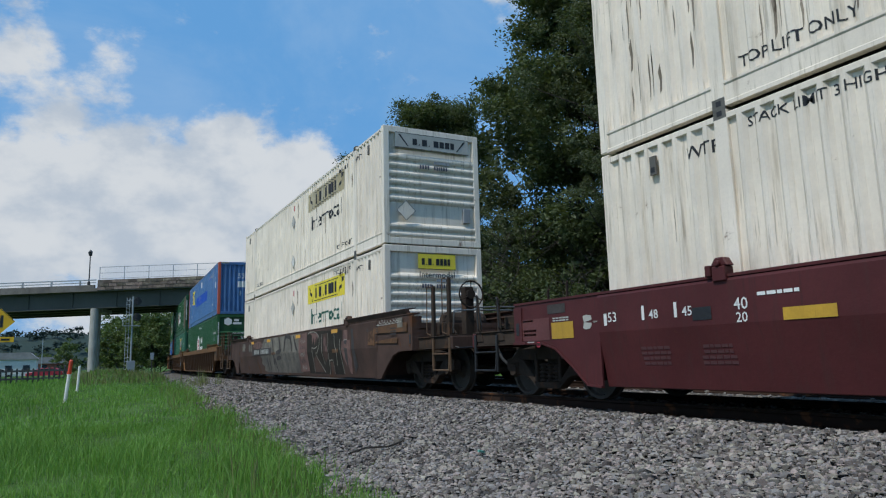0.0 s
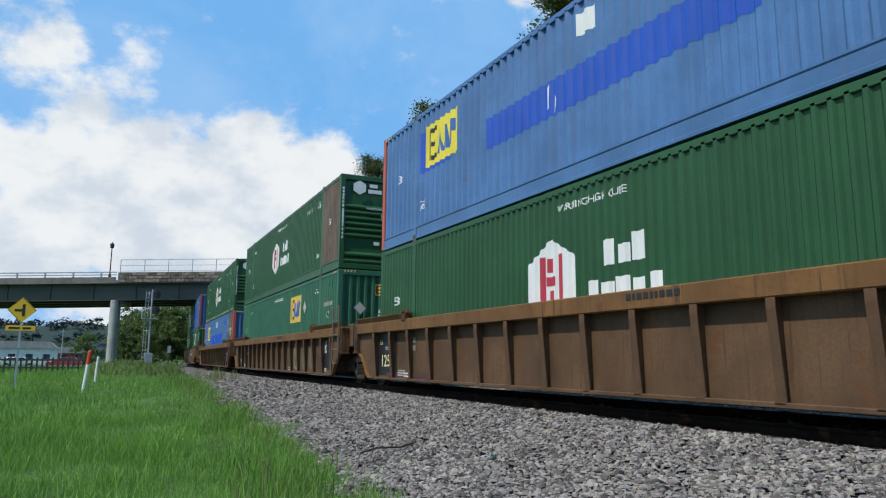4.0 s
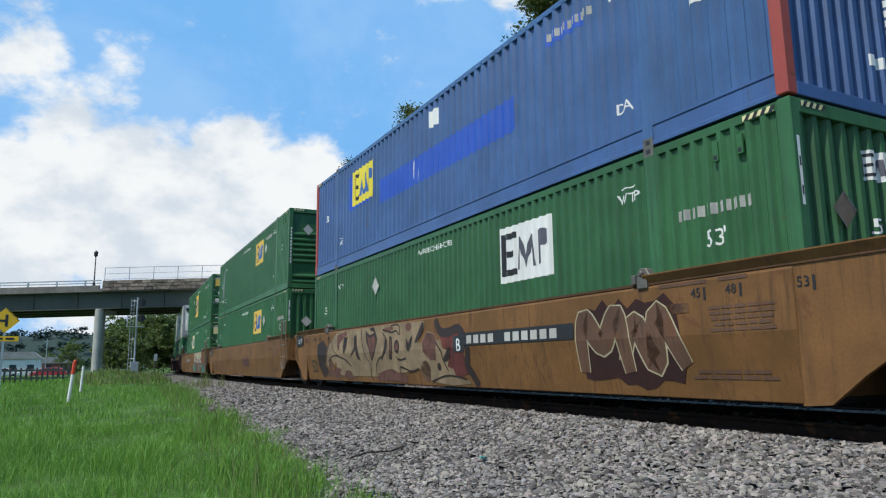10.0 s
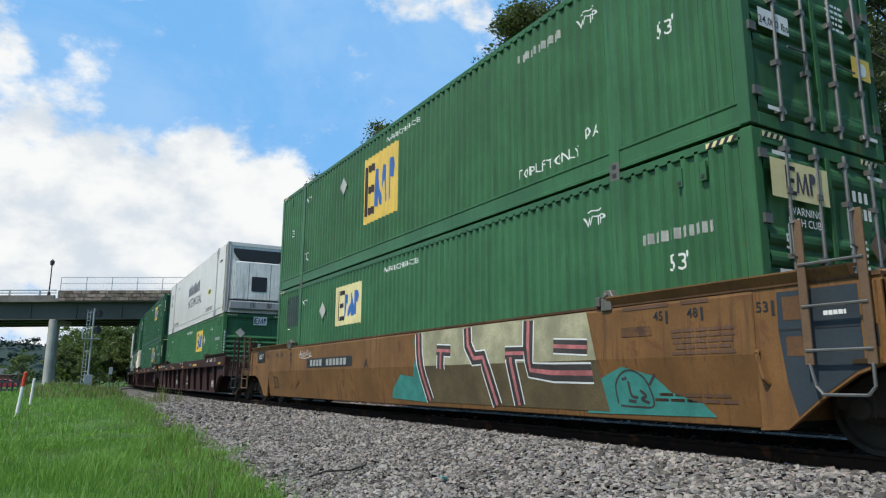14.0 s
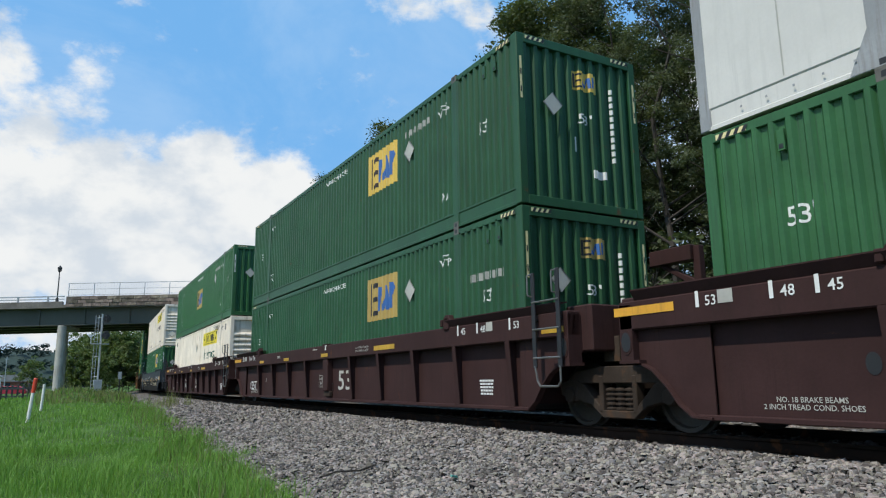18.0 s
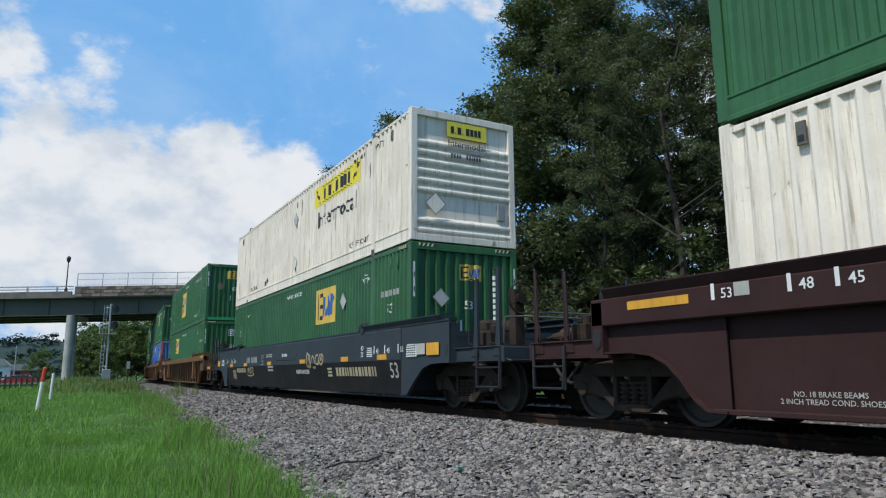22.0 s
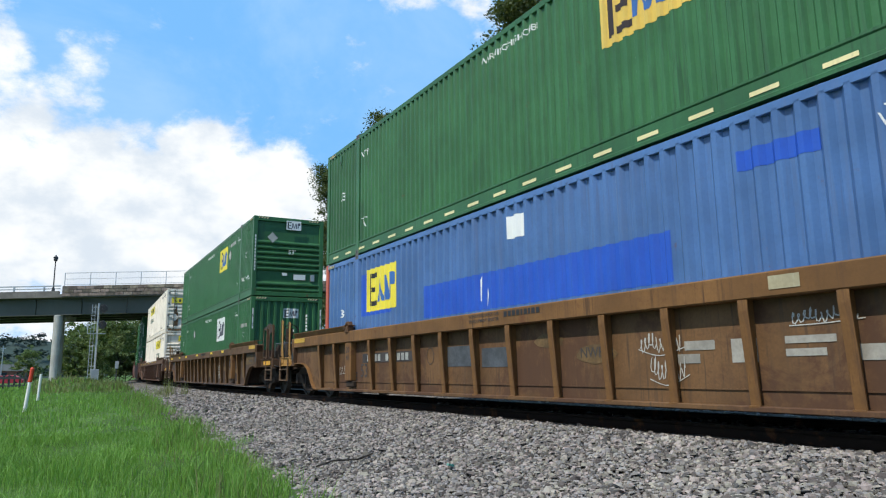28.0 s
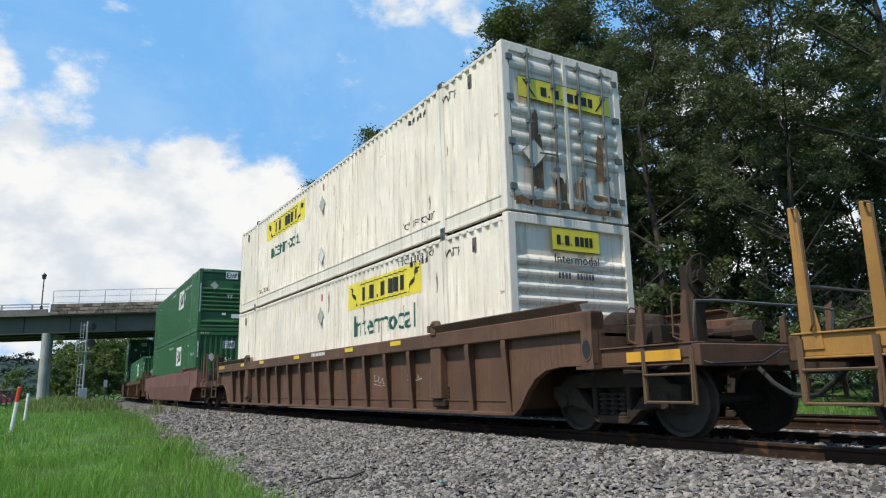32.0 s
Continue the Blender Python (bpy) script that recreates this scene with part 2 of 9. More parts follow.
M["tan"] = surface("weathered_yellow_car_paint", (0.178, 0.086, 0.028), 0.6, spec=0.3, var=0.24, streak=0.75, streak_col=(0.085, 0.042, 0.022), rust=0.30)
M["grimytan"] = surface("grimy_yellow_brown_paint", (0.100, 0.052, 0.026), 0.75, spec=0.25, var=0.35, streak=0.7, streak_col=(0.045, 0.028, 0.020), rust=0.5, rust_col=(0.055, 0.030, 0.020))
M["brown"] = surface("rusty_brown_car_paint", (0.120, 0.060, 0.034), 0.7, var=0.28, streak=0.6, streak_col=(0.06, 0.035, 0.025), rust=0.35)
M["umber"] = surface("worn_orange_brown_car_paint", (0.112, 0.062, 0.031), 0.7, spec=0.3, var=0.32, streak=0.6, streak_col=(0.08, 0.045, 0.03), rust=0.35)
M["mottled"] = surface("yellow_paint_worn_to_brown", (0.138, 0.072, 0.030), 0.7, spec=0.3, var=0.28, streak=0.65, streak_col=(0.07, 0.045, 0.03), rust=0.80, rust_col=(0.080, 0.040, 0.024), rust_scale=0.9)
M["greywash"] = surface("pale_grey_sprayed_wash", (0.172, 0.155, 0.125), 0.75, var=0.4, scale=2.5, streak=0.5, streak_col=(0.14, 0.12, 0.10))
M["lowwash"] = surface("grey_wash_below_bend", (0.118, 0.104, 0.086), 0.75, var=0.45, scale=2.4, streak=0.5, streak_col=(0.07, 0.06, 0.05))
M["charcoal"] = surface("charcoal_spray", (0.045, 0.038, 0.036), 0.8, var=0.3, scale=3)
M["pinkwash"] = surface("dull_pink_spray", (0.15, 0.082, 0.068), 0.8, var=0.3, scale=3)
M["cream"] = surface("cream_panel_film", (0.76, 0.66, 0.34), 0.5, var=0.08, streak=0.3, streak_col=(0.55, 0.48, 0.3))
M["palegold"] = surface("pale_gold_spray", (0.250, 0.178, 0.102), 0.65, var=0.3, scale=2.5, streak=0.4, streak_col=(0.2, 0.16, 0.1))
M["dullyellow"] = surface("dull_yellow_reflector", (0.52, 0.31, 0.03), 0.5, var=0.15, streak=0.4, streak_col=(0.25, 0.13, 0.03))
M["dustbrown"] = surface("dusty_red_brown_car_paint", (0.072, 0.042, 0.032), 0.75, spec=0.25, var=0.3, streak=0.6, streak_col=(0.050, 0.034, 0.027), rust=0.4, rust_col=(0.11, 0.045, 0.018), rust_scale=0.8)
M["maroon"] = surface("dark_maroon_car_paint", (0.044, 0.0215, 0.0205), 0.7, spec=0.14, var=0.15, streak=0.4, streak_col=(0.030, 0.018, 0.016), rust=0.08)
M["oxide"] = surface("red_oxide_car_paint", (0.082, 0.0215, 0.0225), 0.5, spec=0.22, var=0.15, streak=0.4, streak_col=(0.06, 0.03, 0.028), rust=0.10)
M["fadedred"] = surface("faded_red_car_paint", (0.17, 0.075, 0.058), 0.7, var=0.2, streak=0.4, streak_col=(0.09, 0.05, 0.04), rust=0.2)
M["slate"] = surface("slate_blue_car_paint", (0.034, 0.045, 0.055), 0.6, spec=0.22, var=0.15, streak=0.4, streak_col=(0.05, 0.045, 0.04), rust=0.06)
M["truck"] = surface("grimy_cast_steel", (0.050, 0.037, 0.029), 0.9, var=0.35, rust=0.5, rust_col=(0.082, 0.046, 0.028), spec=0.15)
M["wheel"] = surface("worn_wheel_steel", (0.055, 0.046, 0.038), 0.7, spec=0.3, var=0.3, rust=0.3, rust_col=(0.060, 0.038, 0.026))
M["handrail"] = surface("worn_handrail_paint", (0.13, 0.075, 0.038), 0.6, var=0.3, rust=0.4)
M["reflector"] = surface("amber_reflector_strip", (0.72, 0.36, 0.03), 0.4, var=0.1, streak=0.3)
M["rail"] = surface("rusty_rail_steel", (0.032, 0.018, 0.012), 0.85, metal=0.0, spec=0.2, var=0.3, rust=0.5, fine=60)
M["railhead"] = surface("worn_rail_head", (0.07, 0.055, 0.046), 0.5, metal=0.3, var=0.15)
M["tie"] = surface("creosoted_timber", (0.055, 0.040, 0.030), 0.85, var=0.35, fine=20, per_object=0.25, bump=0.5)
M["stone"] = surface("crushed_granite", (0.199, 0.173, 0.151), 0.85, var=0.22, fine=60, bump=0.3, island=0.62, alt=(0.160, 0.149, 0.146))
M["bed"] = surface("ballast_bed", (0.12, 0.105, 0.088), 0.9, var=0.45, scale=4, fine=22, bump=1.0, dist=0.05)
M["soil"] = surface("grassy_soil", (0.066, 0.118, 0.031), 0.95, spec=0.1, var=0.4, scale=0.4, fine=9, bump=0.8, dist=0.05)
M["grass"] = leafy("grass_blades", (0.090, 0.190, 0.034), (0.245, 0.450, 0.092), 0.34)
M["weed"] = leafy("weed_stems", (0.09, 0.125, 0.04), (0.26, 0.28, 0.12), 0.3)
M["leaf"] = leafy("tree_leaves", (0.046, 0.066, 0.036), (0.160, 0.188, 0.100), 0.38)
M["leaf3"] = leafy("sunlit_tree_leaves", (0.040, 0.060, 0.028), (0.150, 0.185, 0.078), 0.38)
M["leaf2"] = leafy("bright_tree_leaves", (0.045, 0.078, 0.024), (0.190, 0.250, 0.085), 0.30)
M["bark"] = surface("tree_bark", (0.042, 0.035, 0.029), 0.9, var=0.3, scale=3, fine=12, bump=0.8, dist=0.03)
M["concrete"] = surface("bridge_concrete", (0.42, 0.41, 0.38), 0.85, var=0.18, scale=0.6, fine=14, bump=0.4, streak=0.4, streak_col=(0.16, 0.15, 0.13))
M["parapet"] = surface("stained_parapet_concrete", (0.15, 0.13, 0.115), 0.9, var=0.45, scale=1.5, fine=8, bump=0.6, streak=0.7, streak_col=(0.08, 0.07, 0.06))
M["deck"] = surface("weathered_deck_concrete", (0.17, 0.155, 0.14), 0.9, var=0.3, scale=0.8, fine=10, bump=0.5, streak=0.5, streak_col=(0.09, 0.08, 0.07))
M["girder"] = surface("painted_bridge_girder", (0.085, 0.087, 0.074), 0.6, var=0.15, scale=0.4, streak=0.35, streak_col=(0.07, 0.06, 0.05))
M["galv"] = surface("galvanised_steel", (0.42, 0.44, 0.46), 0.45, metal=0.6, var=0.12)
M["iron"] = surface("black_iron", (0.03, 0.03, 0.032), 0.55, var=0.2)
M["signyellow"] = surface("yellow_sign_sheet", (0.85, 0.48, 0.012), 0.4, var=0.05)
M["postwhite"] = surface("white_marker_post", (0.75, 0.74, 0.70), 0.5, var=0.08)
M["postred"] = surface("red_post_cap", (0.62, 0.06, 0.02), 0.5, var=0.1)
M["fencewood"] = surface("dark_fence_paint", (0.055, 0.056, 0.055), 0.7, var=0.25)
M["hill"] = leafy("far_woods", (0.014, 0.028, 0.026), (0.040, 0.062, 0.048), 0.0, 0.9)
M["wallwhite"] = surface("white_building_wall", (0.66, 0.66, 0.64), 0.7, var=0.08)
M["wallbrick"] = surface("red_brick_wall", (0.28, 0.10, 0.07), 0.8, var=0.2)
M["roof"] = surface("grey_roof", (0.30, 0.28, 0.27), 0.8, var=0.15)
M["pane"] = surface("dark_window", (0.02, 0.025, 0.03), 0.15, var=0.1, bump=0.0)
M["wornyellow"] = surface("worn_yellow_post_paint", (0.38, 0.19, 0.04), 0.6, var=0.2, streak=0.5, streak_col=(0.2, 0.1, 0.04), rust=0.2)
M["ruststain"] = surface("brown_rust_stain", (0.22, 0.115, 0.055), 0.8, var=0.45, scale=4, streak=0.8, streak_col=(0.42, 0.34, 0.25), rust=0.3, rust_col=(0.08, 0.04, 0.022))
M["flake"] = surface("bare_dark_metal", (0.24, 0.20, 0.155), 0.8, var=0.4, fine=20)
M["blockstone"] = surface("rough_parapet_block", (0.215, 0.175, 0.140), 0.9, var=0.45, scale=3, fine=10, bump=0.8, per_object=0.4)
M["rubber"] = surface("black_rubber", (0.02, 0.02, 0.02), 0.8, var=0.2)
M["slatedark"] = surface("dark_neutral_film", (0.0185, 0.0185, 0.0180), 0.85, spec=0.15, var=0.3, scale=1.5, streak=0.5, streak_col=(0.028, 0.026, 0.023))
M["wornbrown"] = surface("paint_worn_to_purple_brown", (0.076, 0.049, 0.037), 0.75, spec=0.25, var=0.3, streak=0.6, streak_col=(0.05, 0.033, 0.026), rust=0.45, rust_col=(0.115, 0.066, 0.030), rust_scale=0.8)
# yellow panel film with the shade on it put into its colour
M["shadedyellow"] = surface("shaded_yellow_film", (0.47, 0.33, 0.095), 0.55, var=0.12, streak=0.3, streak_col=(0.3, 0.22, 0.1))
M["brightyellow"] = surface("bright_yellow_reflector", (0.80, 0.56, 0.03), 0.45, var=0.1, streak=0.3, streak_col=(0.4, 0.25, 0.04))
M["tagcream"] = surface("pale_gold_tag_spray", (0.42, 0.34, 0.20), 0.65, var=0.2, scale=4)
M["ghostmark"] = surface("faded_maroon_marking", (0.082, 0.040, 0.030), 0.7, var=0.3, scale=3)
M["goldedge"] = surface("dull_yellow_line_spray", (0.30, 0.235, 0.09), 0.7, var=0.3, scale=4)
M["tealspray"] = surface("teal_spray", (0.040, 0.225, 0.190), 0.7, var=0.2, scale=3)
M["barwhite"] = surface("worn_white_stencil", (0.34, 0.34, 0.315), 0.6, var=0.25, scale=6)
M["rustred"] = surface("rust_red_spray", (0.125, 0.052, 0.037), 0.75, var=0.4, scale=4, streak=0.5, streak_col=(0.05, 0.025, 0.02))
M["inkbrown"] = surface("dark_brown_marking", (0.030, 0.016, 0.014), 0.55, var=0.15)
M["boxred"] = surface("lighter_red_stencil_box", (0.115, 0.036, 0.034), 0.6, var=0.15, streak=0.3, streak_col=(0.07, 0.025, 0.022))
M["rustwall"] = surface("unpainted_rusty_wall", (0.135, 0.095, 0.068), 0.7, var=0.25, streak=0.6, streak_col=(0.22, 0.18, 0.14), rust=0.2)
M["doorwhite"] = surface("rust_stained_white_door", (0.74, 0.67, 0.565), 0.5, var=0.10, streak=0.5, streak_col=(0.30, 0.18, 0.10), rust=0.25, rust_col=(0.20, 0.10, 0.05))
M["darkfilm"] = surface("dark_repaint", (0.022, 0.05, 0.042), 0.6, var=0.2, streak=0.3)
M["scuff"] = surface("pale_scuff", (0.20, 0.24, 0.24), 0.6, var=0.3, streak=0.5)
M["darkolive"] = surface("dark_olive_spray", (0.030, 0.026, 0.020), 0.8, spec=0.2, var=0.35, scale=2.5, streak=0.4, streak_col=(0.05, 0.035, 0.025))
M["palespray"] = surface("pale_line_spray", (0.30, 0.28, 0.24), 0.8, var=0.25, scale=4)
M["redspray"] = surface("dull_red_spray", (0.120, 0.026, 0.020), 0.75, var=0.3, scale=3)
M["pinkspray"] = surface("pink_spray", (0.46, 0.15, 0.15), 0.7, var=0.3, scale=5)
M["lowgold"] = surface("gold_spray_below_bend", (0.105, 0.076, 0.034), 0.7, var=0.3, scale=2)
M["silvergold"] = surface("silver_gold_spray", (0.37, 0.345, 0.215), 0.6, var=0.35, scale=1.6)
M["pinegreen"] = surface("pine_green_spray", (0.016, 0.034, 0.020), 0.75, var=0.3, scale=3)
M["mossgreen"] = surface("moss_green_spray", (0.060, 0.098, 0.040), 0.7, var=0.4, scale=4)
M["purplespray"] = surface("dusky_purple_spray", (0.060, 0.052, 0.105), 0.7, var=0.3, scale=4)
M["bluewash"] = surface("faded_blue_wash", (0.064, 0.072, 0.082), 0.8, var=0.35, scale=3)
M["goldwash"] = surface("faded_yellow_wash", (0.118, 0.070, 0.026), 0.75, var=0.4, scale=4)
M["cloth"] = surface("blue_green_scrap", (0.10, 0.36, 0.30), 0.6, var=0.2)

# ---------------------------------------------------------------- mesh helpers


class G:
    """Collects plain geometry: vertices, faces, a material slot for each face."""

    def __init__(self):
        self.v, self.f, self.m = [], [], []

    def face(self, pts, mi=0):
        i = len(self.v)
        self.v += [tuple(p) for p in pts]
        self.f.append(tuple(range(i, i + len(pts))))
        self.m.append(mi)

    def box(self, x0, x1, y0, y1, z0, z1, mi=0):
        i = len(self.v)
        self.v += [(x, y, z) for z in (z0, z1) for y in (y0, y1) for x in (x0, x1)]
        for q in ((0, 2, 3, 1), (4, 5, 7, 6), (0, 1, 5, 4), (2, 6, 7, 3), (0, 4, 6, 2), (1, 3, 7, 5)):
            self.f.append(tuple(i + k for k in q))
            self.m.append(mi)
        return self

    def prism(self, pts, axis, a, b, mi=0):
        """A flat outline (u, v) drawn out along an axis from a to b. axis x: (y, z); y: (x, z); z: (x, y)."""
        def put(p, d):
            return {"x": (d, p[0], p[1]), "y": (p[0], d, p[1]), "z": (p[0], p[1], d)}[axis]
        i, n = len(self.v), len(pts)
        self.v += [put(p, a) for p in pts] + [put(p, b) for p in pts]
        self.f += [tuple(range(i, i + n)), tuple(range(i + 2 * n - 1, i + n - 1, -1))]
        self.m += [mi, mi]
        for k in range(n):
            j = (k + 1) % n
            self.f.append((i + k, i + n + k, i + n + j, i + j))
            self.m.append(mi)
        return self

    def tube(self, p, q, r, n=8, mi=0, r2=None):
        p, q = Vector(p), Vector(q)
        d = (q - p).normalized()
        a = d.orthogonal().normalized()
        b = d.cross(a)
        i = len(self.v)
        for c, rr in ((p, r), (q, r if r2 is None else r2)):
            self.v += [tuple(c + rr * (math.cos(t) * a + math.sin(t) * b)) for t in (2 * math.pi * k / n for k in range(n))]
        for k in range(n):
            j = (k + 1) % n
            self.f.append((i + k, i + j, i + n + j, i + n + k))
            self.m.append(mi)
        self.f += [tuple(range(i + n - 1, i - 1, -1)), tuple(range(i + n, i + 2 * n))]
        self.m += [mi, mi]
        return self

    def path(self, pts, r, n=6, mi=0):
        for p, q in zip(pts, pts[1:]):
            self.tube(p, q, r, n, mi)
        return self

    def lathe(self, prof, axis="x", n=24, mi=0):
        """A turned shape: profile (along, radius) about an axis through the origin."""
        i, m = len(self.v), len(prof)
        for k in range(n):
            t = 2 * math.pi * k / n
            for a, r in prof:
                c, s = r * math.cos(t), r * math.sin(t)
                self.v.append({"x": (a, c, s), "y": (c, a, s), "z": (c, s, a)}[axis])
        for k in range(n):
            j = (k + 1) % n
            for e in range(m - 1):
                self.f.append((i + k * m + e, i + j * m + e, i + j * m + e + 1, i + k * m + e + 1))
                self.m.append(mi)
        return self


MESHES = {}


def mesh_of(key, make, mats, bevel=0.0, smooth_faces=False):
    """The mesh of that key, built once and then shared."""
    if key in MESHES:
        return MESHES[key]
    g = make() if callable(make) else make
    me = bpy.data.meshes.new(str(key)[:50])
    me.from_pydata(g.v, [], g.f)
    me.polygons.foreach_set("material_index", g.m)
    bm = bmesh.new()
    bm.from_mesh(me)
    bmesh.ops.recalc_face_normals(bm, faces=bm.faces)
    if bevel:
        bmesh.ops.remove_doubles(bm, verts=bm.verts, dist=1e-5)
        edges = [e for e in bm.edges if len(e.link_faces) == 2 and e.calc_face_angle(0) > 0.6]
        bmesh.ops.bevel(bm, geom=edges, offset=bevel, segments=1, profile=0.6, affect="EDGES", clamp_overlap=True)
    bm.to_mesh(me)
    bm.free()
    for m in mats if isinstance(mats, (list, tuple)) else [mats]:
        me.materials.append(M[m] if isinstance(m, str) else m)
    if smooth_faces:
        me.polygons.foreach_set("use_smooth", [True] * len(me.polygons))
    MESHES[key] = me
    return me


def part(name, key, make, mats, parent, label="", at=None, bevel=0.0, smooth_faces=False, kind=""):
    ob = new(name, mesh_of(key, make, mats, bevel, smooth_faces))
    ob.parent = parent
    if at is not None:
        ob.matrix_basis = at
    return tagged(ob, label=label, kind=kind)


def thing(name, label, category, group="", kind=""):
    return tagged(new(name), label, category, group, kind)


# ---------------------------------------------------------------- the track's line
CX, BEND, CURV = 7.53, 9.2, 0.001254


def rail_at(s):
    """Place and heading of the near track's centre line at the way s: straight, then a gentle curve away from the eye."""
    e = max(s - BEND, 0.0)
    th = CURV * e
    return CX + (1 - math.cos(th)) / CURV, min(s, BEND) + math.sin(th) / CURV, th


def beside(s, off, z=0.0):
    x, y, th = rail_at(s)
    return (x + off * math.cos(th), y - off * math.sin(th), z)


def run(t):
    """How far the train has come after t seconds."""
    return 9.76621 * t - 0.0030379 * t * t + 0.00013261 * t ** 3


# ---------------------------------------------------------------- ground
def toe(s):
    """Distance from the track's centre line at which ballast gives way to grass."""
    return float(np.interp(s, (-30, 0, 5, 8, 14, 25, 35, 100, 200), (6.2, 6.1, 5.65, 5.25, 4.75, 4.1, 3.85, 3.5, 3.5)))


def ground_z(x, y):
    z = -0.62 + 0.010 * min(max(y - 4, 0), 30)
    z += 0.55 * math.exp(-((x - 2.2) / 2.6) ** 2 - ((y - 50) / 9) ** 2)          # weedy hump before the bridge
    z += 0.06 * noise.noise((x * 0.35, y * 0.35, 0.0)) + 0.03 * noise.noise((x * 1.3, y * 1.3, 3.0))
    if x > 15:
        z += min((x - 15) * 0.05, 0.8)
    if abs(x) > 60 or y > 110:
        z -= 0.4
    return z


def bed_z(off, s):
    """Height of the ballast at a distance off the centre line (towards the eye: negative)."""
    a = abs(off)
    t = toe(s) if off < 0 else 2.9
    base = ground_z(*beside(s, -t if off < 0 else 2.2)[:2]) - 0.05 if off < 0 else -0.25
    if a < 1.55:
        return -0.125
    k = min((a - 1.55) / max(t - 1.55, 0.1), 1.0)
    k = k ** 0.85
    return -0.125 + (base + 0.125) * k


def sheet(name, xs, ys, zf, mat, label, category, kind="structure"):
    v = [zf(i, j) for j in range(len(ys)) for i in range(len(xs))]
    n = len(xs)
    f = [(j * n + i, j * n + i + 1, (j + 1) * n + i + 1, (j + 1) * n + i) for j in range(len(ys) - 1) for i in range(n - 1)]
    me = bpy.data.meshes.new(name)
    me.from_pydata(v, [], f)
    me.materials.append(M[mat])
    me.polygons.foreach_set("use_smooth", [True] * len(f))
    return tagged(new(name, me), label, category, kind=kind)


gx = [-3000, -1200, -500, -200, -90, -50] + [-30 + 1.0 * i for i in range(36)] + [6.5 + 1.5 * i for i in range(20)] + [45, 70, 120, 300, 900, 3000]
gy = [-3000, -900, -300, -100, -50, -30] + [-18 + 1.2 * i for i in range(80)] + [85, 95, 110, 140, 200, 320, 600, 1200, 2500, 4500]


def gpt(i, j):
    x, y = gx[i], gy[j]
    z = ground_z(x, y)
    if 3.0 < x < 30 and -60 < y < 200:                       # sink below the ballast
        d = x - rail_at(y)[0]
        if -toe(y) + 0.5 < d < 7.5:
            z = min(z, -0.75)
    return (x, y, z)


sheet("ground", gx, gy, gpt, "soil", "green grassy ground around the railway", "ground")

offs = [-6.4 + 0.2 * i for i in range(53)]
ss = [-40 + 0.5 * i for i in range(120)] + [20 + 2.0 * i for i in range(95)]


def bpt(i, j):
    s, o = ss[j], offs[i]
    t = toe(s)
    o = max(o, -t) if o < 0 else o
    if o > 2.0:
        x, y, z = beside(s, o)
        z = -0.30 + 0.02 * noise.noise((x * 2, y * 2, 0.0)) + (0.12 if 3.0 < o < 5.6 else 0)
        return (x, y, z)
    x, y, z = beside(s, o)
    return (x, y, bed_z(o, s) + 0.025 * noise.noise((x * 3, y * 3, 1.0)) - 0.02)


sheet("ballast_bed", offs, ss, bpt, "bed", "grey crushed stone bed under the railway tracks", "ballast")


def scatter_mesh(name, verts, faces, mat, label, category, parent=None):
    """One mesh of very many small pieces, from arrays."""
    me = bpy.data.meshes.new(name)
    nv, nf, k = len(verts), len(faces), faces.shape[1]
    me.vertices.add(nv)
    me.vertices.foreach_set("co", verts.astype(np.float32).ravel())
    me.loops.add(nf * k)
    me.loops.foreach_set("vertex_index", faces.astype(np.int32).ravel())
    me.polygons.add(nf)
    me.polygons.foreach_set("loop_start", np.arange(0, nf * k, k, dtype=np.int32))
    me.update(calc_edges=True)
    me.validate()
    me.shade_flat()
    me.materials.append(M[mat])
    ob = new(name, me)
    if parent is not None:
        ob.parent = parent
    return tagged(ob, label, category, kind="stuff")


rng = np.random.default_rng(7)


